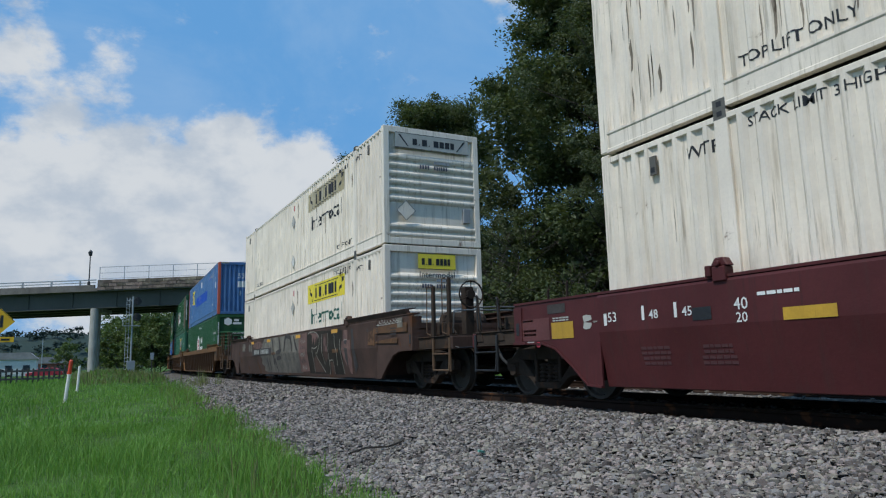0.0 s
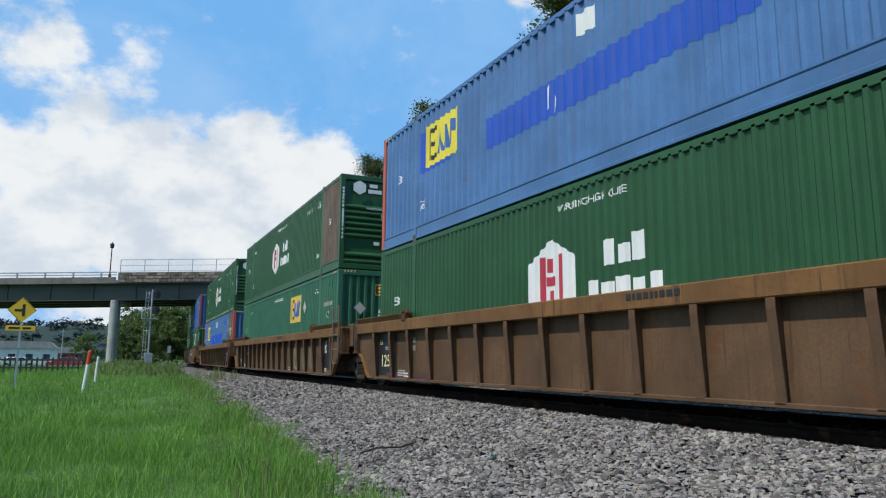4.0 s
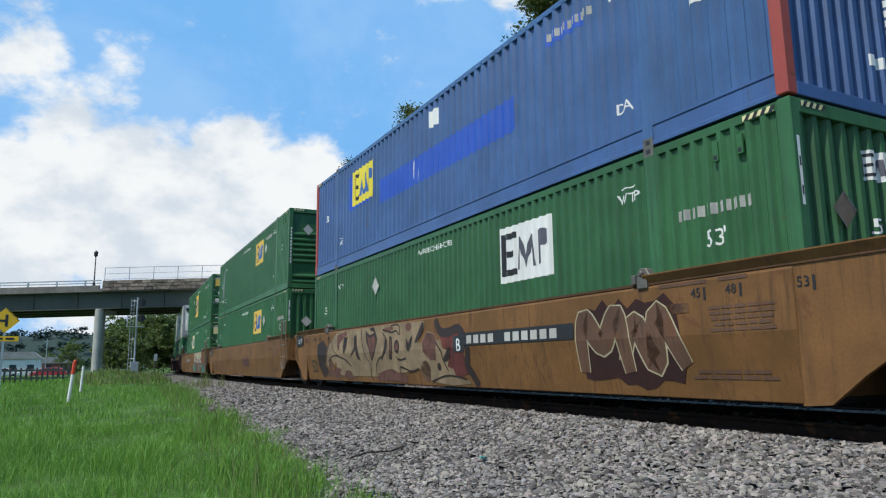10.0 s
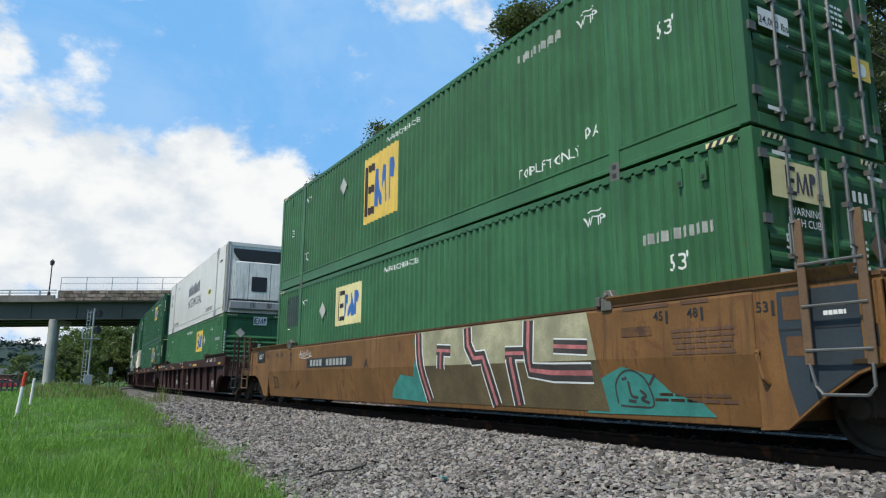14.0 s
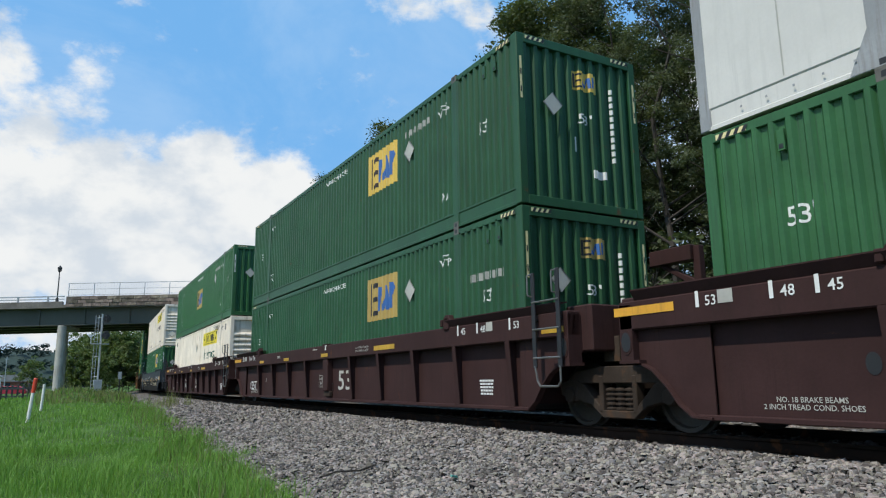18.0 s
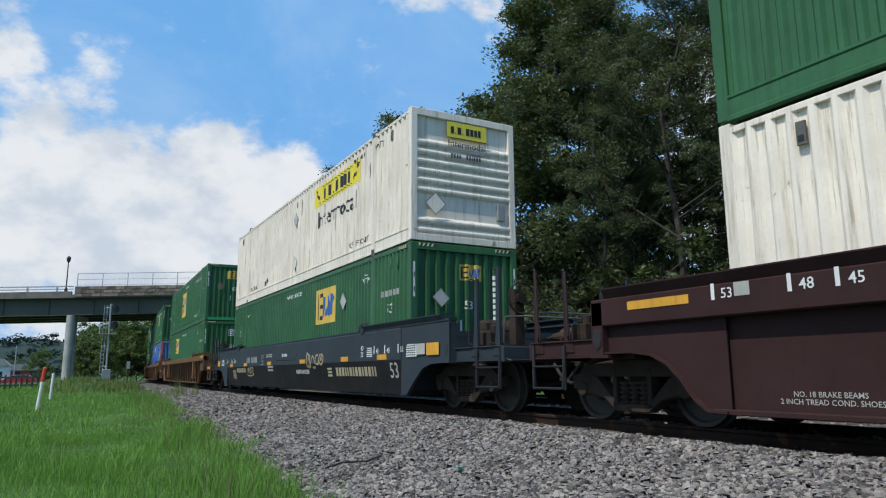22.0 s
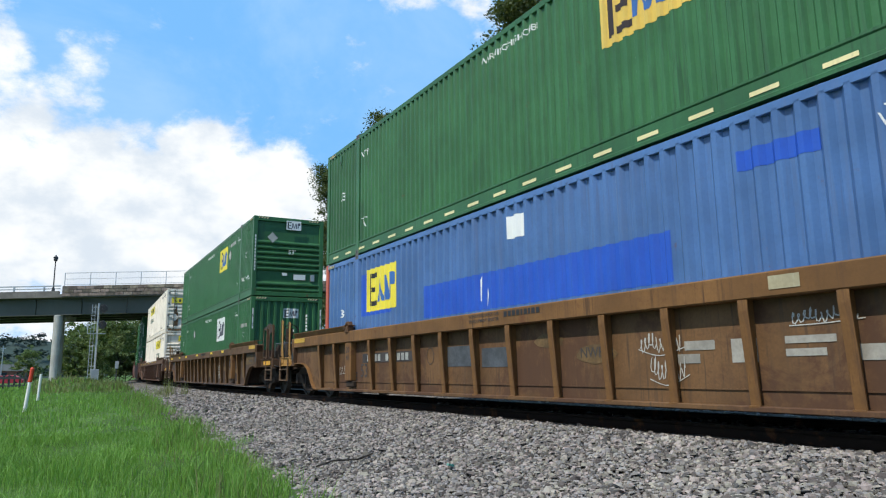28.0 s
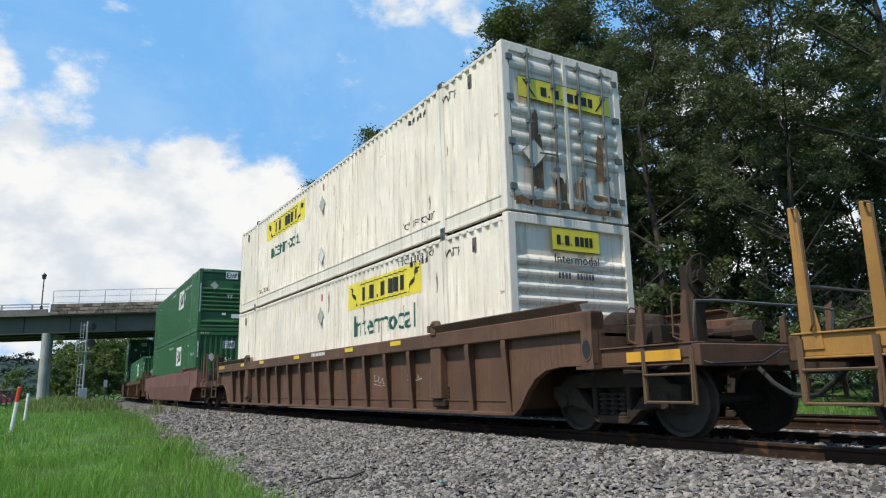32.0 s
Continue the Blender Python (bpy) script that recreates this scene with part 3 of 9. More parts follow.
def stones(n, s0, s1, o0, o1, size, zf, power=1.0):
    """Crushed stones: squashed, knocked-about octahedra with cut corners, lying on the bed."""
    ico = np.array([(.55, .55, .6), (-.6, .5, .6), (-.5, -.6, .6), (.6, -.5, .6), (.85, .8, -.5), (-.85, .8, -.5), (-.8, -.85, -.5), (.85, -.8, -.5), (0.95, 0.0, 0.15), (-0.1, 0.95, 0.15)])
    tri = np.array([(0, 1, 2), (0, 2, 3), (3, 8, 0), (3, 7, 8), (8, 7, 4), (0, 8, 4), (0, 4, 9), (0, 9, 1), (9, 4, 5), (1, 9, 5), (1, 5, 6), (1, 6, 2), (2, 6, 7), (2, 7, 3)])
    s = s0 + (s1 - s0) * rng.random(n) ** power
    o = o0 + (o1 - o0) * rng.random(n)
    keep = np.array([oo < 0 and -oo < toe(a) + 0.25 * rng.random() or oo > 0 for a, oo in zip(s, o)])
    s, o = s[keep], o[keep]
    n = len(s)
    c = np.array([beside(a, b, zf(b, a)) for a, b in zip(s, o)])
    r = size * (0.55 + 0.75 * rng.random((n, 1)) ** 1.6)
    sc = r * (0.5 + 0.8 * rng.random((n, 3)))
    sc[:, 2] *= 0.8
    pts = ico[None] * (0.75 + 0.5 * rng.random((n, 10, 3))) * sc[:, None, :]
    a, b = rng.random(n) * 6.283, (rng.random(n) - 0.5) * 2.6
    ca, sa, cb, sb = np.cos(a)[:, None], np.sin(a)[:, None], np.cos(b)[:, None], np.sin(b)[:, None]
    x, y, z = pts[..., 0], pts[..., 1], pts[..., 2]
    y, z = y * cb - z * sb, y * sb + z * cb
    x, y = x * ca - y * sa, x * sa + y * ca
    v = np.stack([x, y, z], -1) + c[:, None, :]
    v[..., 2] += (r * 0.25)
    f = tri[None] + (np.arange(n) * 10)[:, None, None]
    return v.reshape(-1, 3), f.reshape(-1, 3)


def joined(*vf):
    vs, fs, k = [], [], 0
    for v, f in vf:
        vs.append(v)
        fs.append(f + k)
        k += len(v)
    return np.concatenate(vs), np.concatenate(fs)


scatter_mesh("ballast_stones", *joined(stones(8000, -12, 1.6, -6.2, -1.25, 0.036, bed_z), stones(62000, 1.5, 16, -6.2, -1.25, 0.0262, bed_z, 1.3), stones(7000, 2, 15, -6.2, -1.25, 0.037, bed_z, 1.3), stones(15000, 15, 45, -5.0, -1.25, 0.042, bed_z, 1.3), stones(2600, -4, 14, -0.7, 0.7, 0.045, bed_z),
                                       stones(4500, -4, 26, 2.6, 6.2, 0.045, lambda o, s: -0.20)), "stone", "loose grey and buff crushed stones of the railway ballast", "ballast stones")

# ---------------------------------------------------------------- rails and ties
RAIL_PROF = [(-0.075, -0.175), (0.075, -0.175), (0.075, -0.16), (0.015, -0.14), (0.012, -0.05), (0.036, -0.035), (0.036, -0.006), (0.026, 0.0), (-0.026, 0.0), (-0.036, -0.006), (-0.036, -0.035),
             (-0.012, -0.05), (-0.015, -0.14), (-0.075, -0.16)]


def rail(off, parent):
    g = G()
    ways = [-60, -30, -10] + [2.0 * i for i in range(0, 100)]
    n = len(RAIL_PROF)
    for s in ways:
        g.v += [beside(s, off + a, z) for a, z in RAIL_PROF]
    for k in range(len(ways) - 1):
        for i in range(n):
            j = (i + 1) % n
            g.f.append((k * n + i, k * n + j, (k + 1) * n + j, (k + 1) * n + i))
            g.m.append(1 if i in (6, 7, 8) else 0)
    part("rail", ("rail", off), g, ["rail", "railhead"], parent)


tracks = []
for off in (0.0, 4.45):
    tr = thing("railway_track", "straight then curving railway track with rusty rails on timber ties" if off == 0 else "second railway track with rusty rails beyond the train", "railway track", kind="structure")
    tracks.append((tr, off))
    for a in (-0.7535, 0.7535):
        rail(off + a, tr)


def tie_mesh():
    return G().box(-1.3, 1.3, -0.11, 0.11, -0.34, -0.165)


def plate_mesh():
    g = G().box(-0.09, 0.09, -0.09, 0.09, -0.166, -0.155)
    for a in (-0.06, 0.06):
        for b in (-0.05, 0.05):
            g.box(a - 0.012, a + 0.012, b - 0.012, b + 0.012, -0.156, -0.13)
    return g


for tr, off in tracks:
    for k in range(130 if off == 0 else 60):
        s = -6 + 0.5 * k
        x, y, z = beside(s, off)
        th = rail_at(s)[2]
        part("tie", "tie", tie_mesh, "tie", tr, at=pose(x, y, 0.015 * math.sin(k * 2.3) - (0.02 if off else 0), 0, 0, -math.degrees(th) + 1.2 * math.sin(k * 5.1)), bevel=0.008)
        if off == 0 and k < 70:
            for a in (-0.7535, 0.7535):
                x, y, z = beside(s, a)
                part("tie_plate", "tie_plate", plate_mesh, "rail", tr, at=pose(x, y, 0, 0, 0, -math.degrees(th)))

# ---------------------------------------------------------------- markings that follow a surface
_glyphs = {}


def glyph_bm(txt, height, wide=1.0):
    """Lettering in the built-in font as a flat bmesh in (u, v), its middle at u = 0 and its foot at v = 0."""
    key = txt
    if key not in _glyphs:
        cu = bpy.data.curves.new("lettering", "FONT")
        cu.body, cu.size, cu.align_x, cu.resolution_u, cu.offset = txt, 1.0, "CENTER", 2, 0.006
        ob = bpy.data.objects.new("lettering", cu)
        scene.collection.objects.link(ob)
        dg = bpy.context.evaluated_depsgraph_get()
        me = bpy.data.meshes.new_from_object(ob.evaluated_get(dg))
        _glyphs[key] = ([tuple(v.co) for v in me.vertices], [tuple(p.vertices) for p in me.polygons])
        bpy.data.objects.remove(ob)
        bpy.data.curves.remove(cu)
        bpy.data.meshes.remove(me)
    vs, fs = _glyphs[key]
    k = height / 0.69
    bm = bmesh.new()
    bv = [bm.verts.new((x * k * wide, y * k, 0)) for x, y, z in vs]
    for f in fs:
        try:
            bm.faces.new([bv[i] for i in f])
        except ValueError:
            pass
    return bm


def shapes_bm(polys):
    bm = bmesh.new()
    for p in polys:
        bm.faces.new([bm.verts.new((a, b, 0)) for a, b in p])
    bmesh.ops.triangulate(bm, faces=[f for f in bm.faces if len(f.verts) > 4])
    bmesh.ops.remove_doubles(bm, verts=bm.verts, dist=1e-5)
    return bm


def rect(u0, u1, v0, v1):
    return [(u0, v0), (u1, v0), (u1, v1), (u0, v1)]


def disc(u, v, ru, rv, n=14):
    return [(u + ru * math.cos(2 * math.pi * k / n), v + rv * math.sin(2 * math.pi * k / n)) for k in range(n)]


class Leaned:
    """The side of a smooth car: upright above, leaning inward below."""
    side, face, pitch = True, -1.522, 0.0

    def breaks(self, a, b):
        return []

    def place(self, u, v, lift):
        return (self.face + max(0.0, 0.92 - v) * 0.1643 - lift, -u, v)


class Skin:
    """A wall on which marks lie: side walls (u = -y) or end walls (u = x), flat or corrugated."""

    def __init__(self, side, face, pitch=0.0, depth=0.0, start=0.0, prof=(0.32, 0.42, 0.81)):
        # prof: where in one pitch the ridge ends, the recess begins and the recess ends
        self.side, self.face, self.pitch, self.depth, self.start, self.prof = side, face, pitch, depth, start, prof

    def breaks(self, a, b):
        if not self.pitch:
            return []
        out, k = [], math.floor((a - self.start) / self.pitch) - 1
        while self.start + k * self.pitch < b:
            out += [self.start + (k + f) * self.pitch for f in (0.0, *self.prof)]
            k += 1
        return [x for x in out if a < x < b]

    def dip(self, u):
        if not self.pitch:
            return 0.0
        f = ((u - self.start) / self.pitch) % 1.0
        a, b, c = self.prof
        if f < a:
            return 0.0
        if f < b:
            return self.depth * (f - a) / (b - a)
        if f < c:
            return self.depth
        return self.depth * (1 - (f - c) / (1 - c))

    def place(self, u, v, lift):
        d = self.face + self.dip(u) - lift
        return (d, -u, v) if self.side else (u, d, v)


def mark(name, key, bm, skin, mat, parent, u=0.0, v=0.0, lift=0.004, label="", kind=""):
    """Lay a flat bmesh on a wall at (u, v); it bends with the corrugation."""
    full = (key, round(u, 3), round(v, 3), skin.side, skin.face, skin.pitch, isinstance(skin, Leaned), lift, mat)
    if full not in MESHES:
        bm = bm()
        bmesh.ops.translate(bm, verts=bm.verts, vec=(u, v, 0))
        us = [w.co.x for w in bm.verts]
        for b in skin.breaks(min(us), max(us)):
            bmesh.ops.bisect_plane(bm, geom=bm.verts[:] + bm.edges[:] + bm.faces[:], dist=1e-6, plane_co=(b, 0, 0), plane_no=(1, 0, 0))
        if isinstance(skin, Leaned):
            bmesh.ops.bisect_plane(bm, geom=bm.verts[:] + bm.edges[:] + bm.faces[:], dist=1e-6, plane_co=(0, 0.92, 0), plane_no=(0, 1, 0))
        for w in bm.verts:
            w.co = skin.place(w.co.x, w.co.y, lift)
        me = bpy.data.meshes.new(name)
        bm.to_mesh(me)
        bm.free()
        me.materials.append(M[mat])
        MESHES[full] = me
    ob = new(name, MESHES[full])
    ob.parent = parent
    if not kind and (name == "lettering" or name.endswith("_line")):
        kind = "stuff"
    return tagged(ob, label=label, kind=kind)


def words(txt, height, skin, mat, parent, u, v, label="", lift=0.004, wide=1.0):
    return mark("lettering", ("w", txt, height, wide), lambda: glyph_bm(txt, height, wide), skin, mat, parent, u, v, lift, label)


def patch(name, polys, skin, mat, parent, u=0.0, v=0.0, lift=0.004, label=""):
    if len(polys) > 1 and name in ("logo_shape", "sprayed_shape", "label_plate", "scrape", "placard_rim", "weld_plate"):
        for k, p in enumerate(polys):
            ob = patch(name, [p], skin, mat, parent, u, v, lift + 0.00015 * k, label)
        return ob
    return mark(name, ("p", tuple(tuple((round(a, 3), round(b, 3)) for a, b in p) for p in polys)), lambda: shapes_bm(polys), skin, mat, parent, u, v, lift, label)


def bars(n, w, h, gap, seed):
    """A row of plain bars that stands for a line of writing."""
    r = random.Random(seed)
    out, x = [], 0.0
    for k in range(n):
        bw = w * r.choice((0.55, 0.95, 0.95, 0.95, 1.0))
        out.append(rect(x, x + bw, 0, h))
        x += bw + gap
    return [[(a - x / 2, b) for a, b in p] for p in out]


# ---------------------------------------------------------------- containers
CL, CW, CH, POST = 16.15, 1.295, 2.90, 1.98
STYLES = {  # paint, pitch, depth, end wall, post paint, end rail paint
    "emp": dict(paint="green", pitch=0.192, depth=0.041, prof=(0.27, 0.44, 0.80), post="green"),
    "fir": dict(paint="fir", pitch=0.192, depth=0.041, prof=(0.27, 0.44, 0.80), post="fir"),
    "teal": dict(paint="teal", pitch=0.192, depth=0.041, prof=(0.27, 0.44, 0.80), post="teal"),
    "hub": dict(paint="hub", pitch=0.176, depth=0.036, prof=(0.27, 0.44, 0.80), post="hub"),
    "blue": dict(paint="blue", pitch=0.245, depth=0.052, prof=(0.26, 0.46, 0.78), post="orange"),
    "navy": dict(paint="navy", pitch=0.245, depth=0.052, prof=(0.26, 0.46, 0.78), post="redpost"),
    "jb": dict(paint="white", pitch=0.232, depth=0.044, prof=(0.25, 0.42, 0.80), post="white"),
    "reefer": dict(paint="reefer", pitch=0.0, depth=0.0, post="grey"),
}


def wall_strip(skin, y0, y1, z0, z1, mirror=False):
    g = G()
    us = [-y1] + skin.breaks(-y1, -y0) + [-y0]
    for a, b in zip(us, us[1:]):
        q = [skin.place(a, z0, 0), skin.place(b, z0, 0), skin.place(b, z1, 0), skin.place(a, z1, 0)]
        g.face([(-x if mirror else x, y, z) for x, y, z in q])
    return g


def end_vcorr(skin):
    g = G()
    us = [-1.16] + skin.breaks(-1.16, 1.16) + [1.16]
    for a, b in zip(us, us[1:]):
        g.face([skin.place(a, 0.16, 0), skin.place(b, 0.16, 0), skin.place(b, 2.74, 0), skin.place(a, 2.74, 0)])
    return g


def rib_sheet(x0, x1, z0, z1, groups, depth, y):
    """A pressed sheet in one piece: flat, with groups (count, from, to) of rounded horizontal ribs."""
    prof = [(y, z0)]
    for n, lo, hi in groups:
        step = (hi - lo) / n
        for k in range(n):
            for f, d in ((0.04, 0.0), (0.16, 0.62), (0.34, 0.97), (0.52, 1.0), (0.70, 0.72), (0.84, 0.18), (0.94, 0.0)):
                prof.append((y - depth * d, lo + step * (k + f)))
    prof.append((y, z1))
    g = G()
    for yy, z in prof:
        g.v += [(x0, yy, z), (x1, yy, z)]
    for k in range(len(prof) - 1):
        g.f.append((2 * k, 2 * k + 1, 2 * k + 3, 2 * k + 2))
        g.m.append(0)
    return g


END_RIBS = {"jb": [(2, 0.16, 0.56), (6, 1.02, 2.26)], "hub": [(2, 0.16, 0.55), (6, 0.95, 2.0)], "emp": [(2, 0.16, 0.55), (6, 0.90, 2.05)]}


def end_hrib(style):
    return rib_sheet(-1.17, 1.17, 0.14, 2.78, END_RIBS.get(style, END_RIBS["emp"]), 0.070, 0.072)


def container(style, upper, end="vcorr", marks=(), label="", first="", mirrored=False):
    st = STYLES[style]
    paint, post = st["paint"], st["post"]
    side = Skin(True, -CW, st["pitch"], st["depth"], -POST + 0.09, st.get("prof", (0.32, 0.42, 0.81)))
    root = thing("shipping_container", label, "container", "containers on the train")
    for nm, mir in (("near", False), ("far", True)):
        for tag, y0, y1 in (("a", 0.14, POST - 0.09), ("b", POST + 0.09, CL - POST - 0.09), ("c", CL - POST + 0.09, CL - 0.14)):
            part("side_wall", (style, "wall", nm, tag, first if tag == "a" else ""), lambda y0=y0, y1=y1, mir=mir: wall_strip(side, y0, y1, 0.27, 2.80, mir), first if first and tag == "a" else paint, root)
    for sx in (-1, 1):
        a, b = sorted((sx * CW, sx * (CW - 0.09)))
        part("top_rail", (style, "top_rail", sx), lambda a=a, b=b: G().box(a, b, 0.1, CL - 0.1, 2.765, 2.84 if style == "jb" else 2.87), paint, root, bevel=0.008)

        def low(sx=sx):
            g = G()
            o, i = sx * CW, sx * (CW - 0.10)
            g.prism([(o + sx * 0.001, 0.30), (o + sx * 0.001, 0.27), (o - sx * 0.012, 0.25), (o - sx * 0.012, 0.07), (o, 0.06), (o, 0.015), (i, 0.015), (i, 0.30)], "y", 0.12, CL - 0.12)
            return g
        part("bottom_rail", (style, "bottom_rail", sx), low, paint, root)
        for k, y in enumerate((POST, CL - POST)):
            a, b = sorted((sx * (CW + 0.004), sx * (CW - 0.10)))
            part("lift_post", (style, "lift_post", sx, k), lambda a=a, b=b, y=y: G().box(a, b, y - 0.09, y + 0.09, 0.02, 2.885), paint, root, bevel=0.008)
        for k, (y0, y1) in enumerate(((0.0, 0.15), (CL - 0.15, CL))):
            a, b = sorted((sx * (CW + 0.003), sx * (CW - 0.15)))
            part("corner_post", (style, "corner_post", sx, k), lambda a=a, b=b, y0=y0, y1=y1: G().box(a, b, y0, y1, 0.02, 2.885), post, root, bevel=0.012)

    def cast():
        g = G()
        g.box(-0.085, 0.085, -0.085, 0.085, 0, 0.118)
        for a in (-0.0865, 0.0855):
            g.box(a, a + 0.001, -0.035, 0.035, 0.03, 0.09, 1)
        return g
    for x in (-CW + 0.08, CW - 0.08):
        for y, zz in ((POST, 0.0), (POST, 2.785), (CL - POST, 0.0), (CL - POST, 2.785)):
            part("corner_casting", "casting", cast, ["casting", "black"], root, at=pose(x, y, zz))
    part("roof", (style, "roof"), lambda: G().box(-CW + 0.05, CW - 0.05, 0.1, CL - 0.1, 2.81, 2.84), paint, root)
    part("floor_frame", (style, "floor"), lambda: G().box(-CW + 0.1, CW - 0.1, 0.1, CL - 0.1, 0.04, 0.14), "underside", root)
    part("rear_wall", (style, "rear"), lambda: G().box(-1.15, 1.15, CL - 0.09, CL - 0.03, 0.1, 2.8), paint, root)
    for z0, z1, nm in ((2.73, 2.885, "head_rail"), (0.02, 0.17, "end_sill")):
        part(nm, (style, nm), lambda z0=z0, z1=z1: G().box(-1.15, 1.15, 0.0, 0.10, z0, z1), paint, root, bevel=0.008)
    # the end that leads
    if end == "vcorr":
        skin = Skin(False, 0.02, 0.235, 0.065, -1.16, (0.30, 0.44, 0.86))
        part("end_wall", (style, "vcorr"), lambda: end_vcorr(skin), paint, root)
        patch("label_plate", [rect(-0.14, 0.14, 0.0, 0.14)], skin, "wmark", root, 0.38, 0.62)
        words("53'", 0.17, skin, "wmark", root, 0.12, 1.55)
        patch("mark", [rect(-0.035, 0.035, 0, 0.26)], skin, "wmark", root, -0.1, 1.05)
        patch("number_line", [rect(-0.024, 0.024, 0.125 * k, 0.125 * k + 0.085) for k in range(11)], skin, "wmark", root, 0.72, 0.95)
    elif end == "hrib":
        skin = Skin(False, 0.026)
        part("end_wall", (style, "hrib"), lambda: end_hrib(style), paint, root)
        if style != "jb":
            patch("label_plate", [rect(-0.22, 0.22, 0.0, 0.19)], skin, "wmark", root, 0.4, 0.63, lift=0.05)
            patch("label_plate", [rect(-0.09, 0.09, 0.0, 0.10)], skin, "wmark", root, -0.15, 0.76, lift=0.05)
            part("document_holder", "dochold", lambda: G().box(-0.07, 0.07, -0.012, 0.08, 0, 0.24), "galv", root, at=pose(0.9, 0.0, 0.6), bevel=0.006)
        if style != "jb":
            words("53'", 0.16, skin, "wmark", root, 0.1, 1.55, lift=0.053)
            patch("number_line", [rect(-0.022, 0.022, 0.12 * k, 0.12 * k + 0.08) for k in range(11)], Skin(False, -0.002), "wmark", root, -1.22, 0.9)
    elif end == "door":
        skin = Skin(False, -0.02)
        part("door_seal", (style, "seal"), lambda: G().box(-0.035, -0.004, -0.028, 0.03, 0.15, 2.74).box(0.004, 0.035, -0.028, 0.03, 0.15, 2.74), "doorwhite" if style == "jb" else paint, root)
        for sx in (-1, 1):
            def leaf(sx=sx):
                a, b = sorted((sx * 0.012, sx * 1.15))
                return rib_sheet(a, b, 0.15, 2.74, [(1, 0.18, 0.52), (4, 0.92, 1.86), (1, 2.40, 2.70)], 0.042, 0.030)
            door = part("door", (style, "door", sx), leaf, "doorwhite" if style == "jb" else paint, root)
            for k, x in enumerate((0.28, 0.82)):
                rod = part("lock_rod", "lock_rod", lambda: G().tube((0, 0, 0.10), (0, 0, 2.80), 0.022, 8), "rod", door, at=pose(sx * x, -0.055, 0))

            for x in (0.28, 0.82):
                for z in (0.2, 0.75, 1.5, 2.2, 2.66):
                    part("rod_bracket", "rod_bracket", lambda: G().box(-0.045, 0.045, -0.075, 0.0, 0.0, 0.06), "rod", door, at=pose(sx * x, 0, z))
            part("lock_handle", ("lockhandle", sx), lambda sx=sx: G().tube((sx * 0.28, -0.08, 1.02), (sx * 0.66, -0.09, 1.0), 0.014, 6), "rod", door)
            if style != "jb":
                lift = 0.034
                if sx < 0:
                    words("WARNING", 0.085, skin, "wmark", door, -0.55, 1.98, lift=lift)
                    words("HIGH CUBE", 0.085, skin, "wmark", door, -0.55, 1.86, lift=lift)
                    words("53'", 0.16, skin, "wmark", door, -0.82, 1.60, lift=lift)
                    patch("label_plate", [rect(-0.27, 0.27, 0, 0.22)], skin, "wmark", door, -0.82, 1.16, lift)
                    words("24,000 lbs", 0.09, skin, "black", door, -0.82, 1.20, lift=lift + 0.003)
                else:
                    patch("number_line", bars(4, 0.07, 0.13, 0.05, 3), skin, "wmark", door, 0.5, 2.28, lift)
                    patch("number_line", bars(6, 0.065, 0.13, 0.03, 4), skin, "wmark", door, 0.5, 2.08, lift)
                    for k in range(5):
                        patch("text_line", bars(4, 0.08, 0.035, 0.02, 20 + k), skin, "wmark", door, 0.42, 1.80 - 0.075 * k, lift)
                    patch("placard_holder", [[(-0.2, 0), (0, -0.2), (0.2, 0), (0, 0.2)]], skin, "rustwall", door, 0.82, 1.78, lift + 0.004, label="brown diamond placard holder")
                    patch("label_plate", [rect(-0.2, 0.2, 0, 0.28)], skin, "yellow", door, 0.88, 0.98, lift)
                    patch("label_plate", [disc(0.03, 0.13, 0.08, 0.09)], skin, "wmark", door, 0.88, 0.98, lift + 0.003)
                for z in (2.60, 0.20):
                    patch("post_strip", [rect(-0.16, 0.16, 0, 0.045)], skin, "wmark", door, sx * 0.9, z, lift + 0.004)
            if style == "jb":
                rr = random.Random(40 + sx)
                stains = [(0.04, 1.13, 0.15, 0.27), (0.55, 0.80, 0.45, 1.62), (0.08, 0.32, 0.30, 0.72), (0.62, 0.72, 1.3, 1.75)] if sx < 0 else [(0.03, 1.13, 0.15, 0.25), (0.10, 0.36, 0.36, 0.70), (0.62, 0.78, 0.75, 1.55), (0.50, 1.05, 0.40, 0.47)]
                for k, (a, b, z, top) in enumerate(stains):
                    w = (b - a) / 9
                    rim = [(sx * (a + w * k), z - rr.uniform(0, 0.05)) for k in range(10)] + [(sx * (a + w * k), z + (top - z) * rr.uniform(0.55, 1.1)) for k in range(9, -1, -1)]
                    patch("rust_stain", [rim if sx > 0 else rim[::-1]], Skin(False, 0.022), "ruststain", door, 0, 0, 0.036 + 0.0006 * k, label="brown rust stain on a door")
            for z in (0.35, 1.1, 1.85, 2.55):
                part("hinge", "hinge", lambda: G().box(-0.06, 0.06, -0.03, 0.03, 0, 0.10), "rod" if style != "jb" else "doorwhite", door, at=pose(sx * 1.16, 0.0, z))
    else:
        skin = Skin(False, -0.01)

        def face():
            g = G()
            g.box(-1.15, 1.15, 0.02, 0.08, 0.15, 2.75)
            return g
        part("end_wall", (style, "rfront"), face, "grimywhite", root)
        unit = part("cooling_unit", (style, "unit"), lambda: G().prism([(-1.0, 0.55), (1.0, 0.55), (1.0, 2.05), (0.75, 2.1), (-0.75, 2.1), (-1.0, 2.05)], "y", -0.10, 0.03), "grimywhite", root, bevel=0.03)
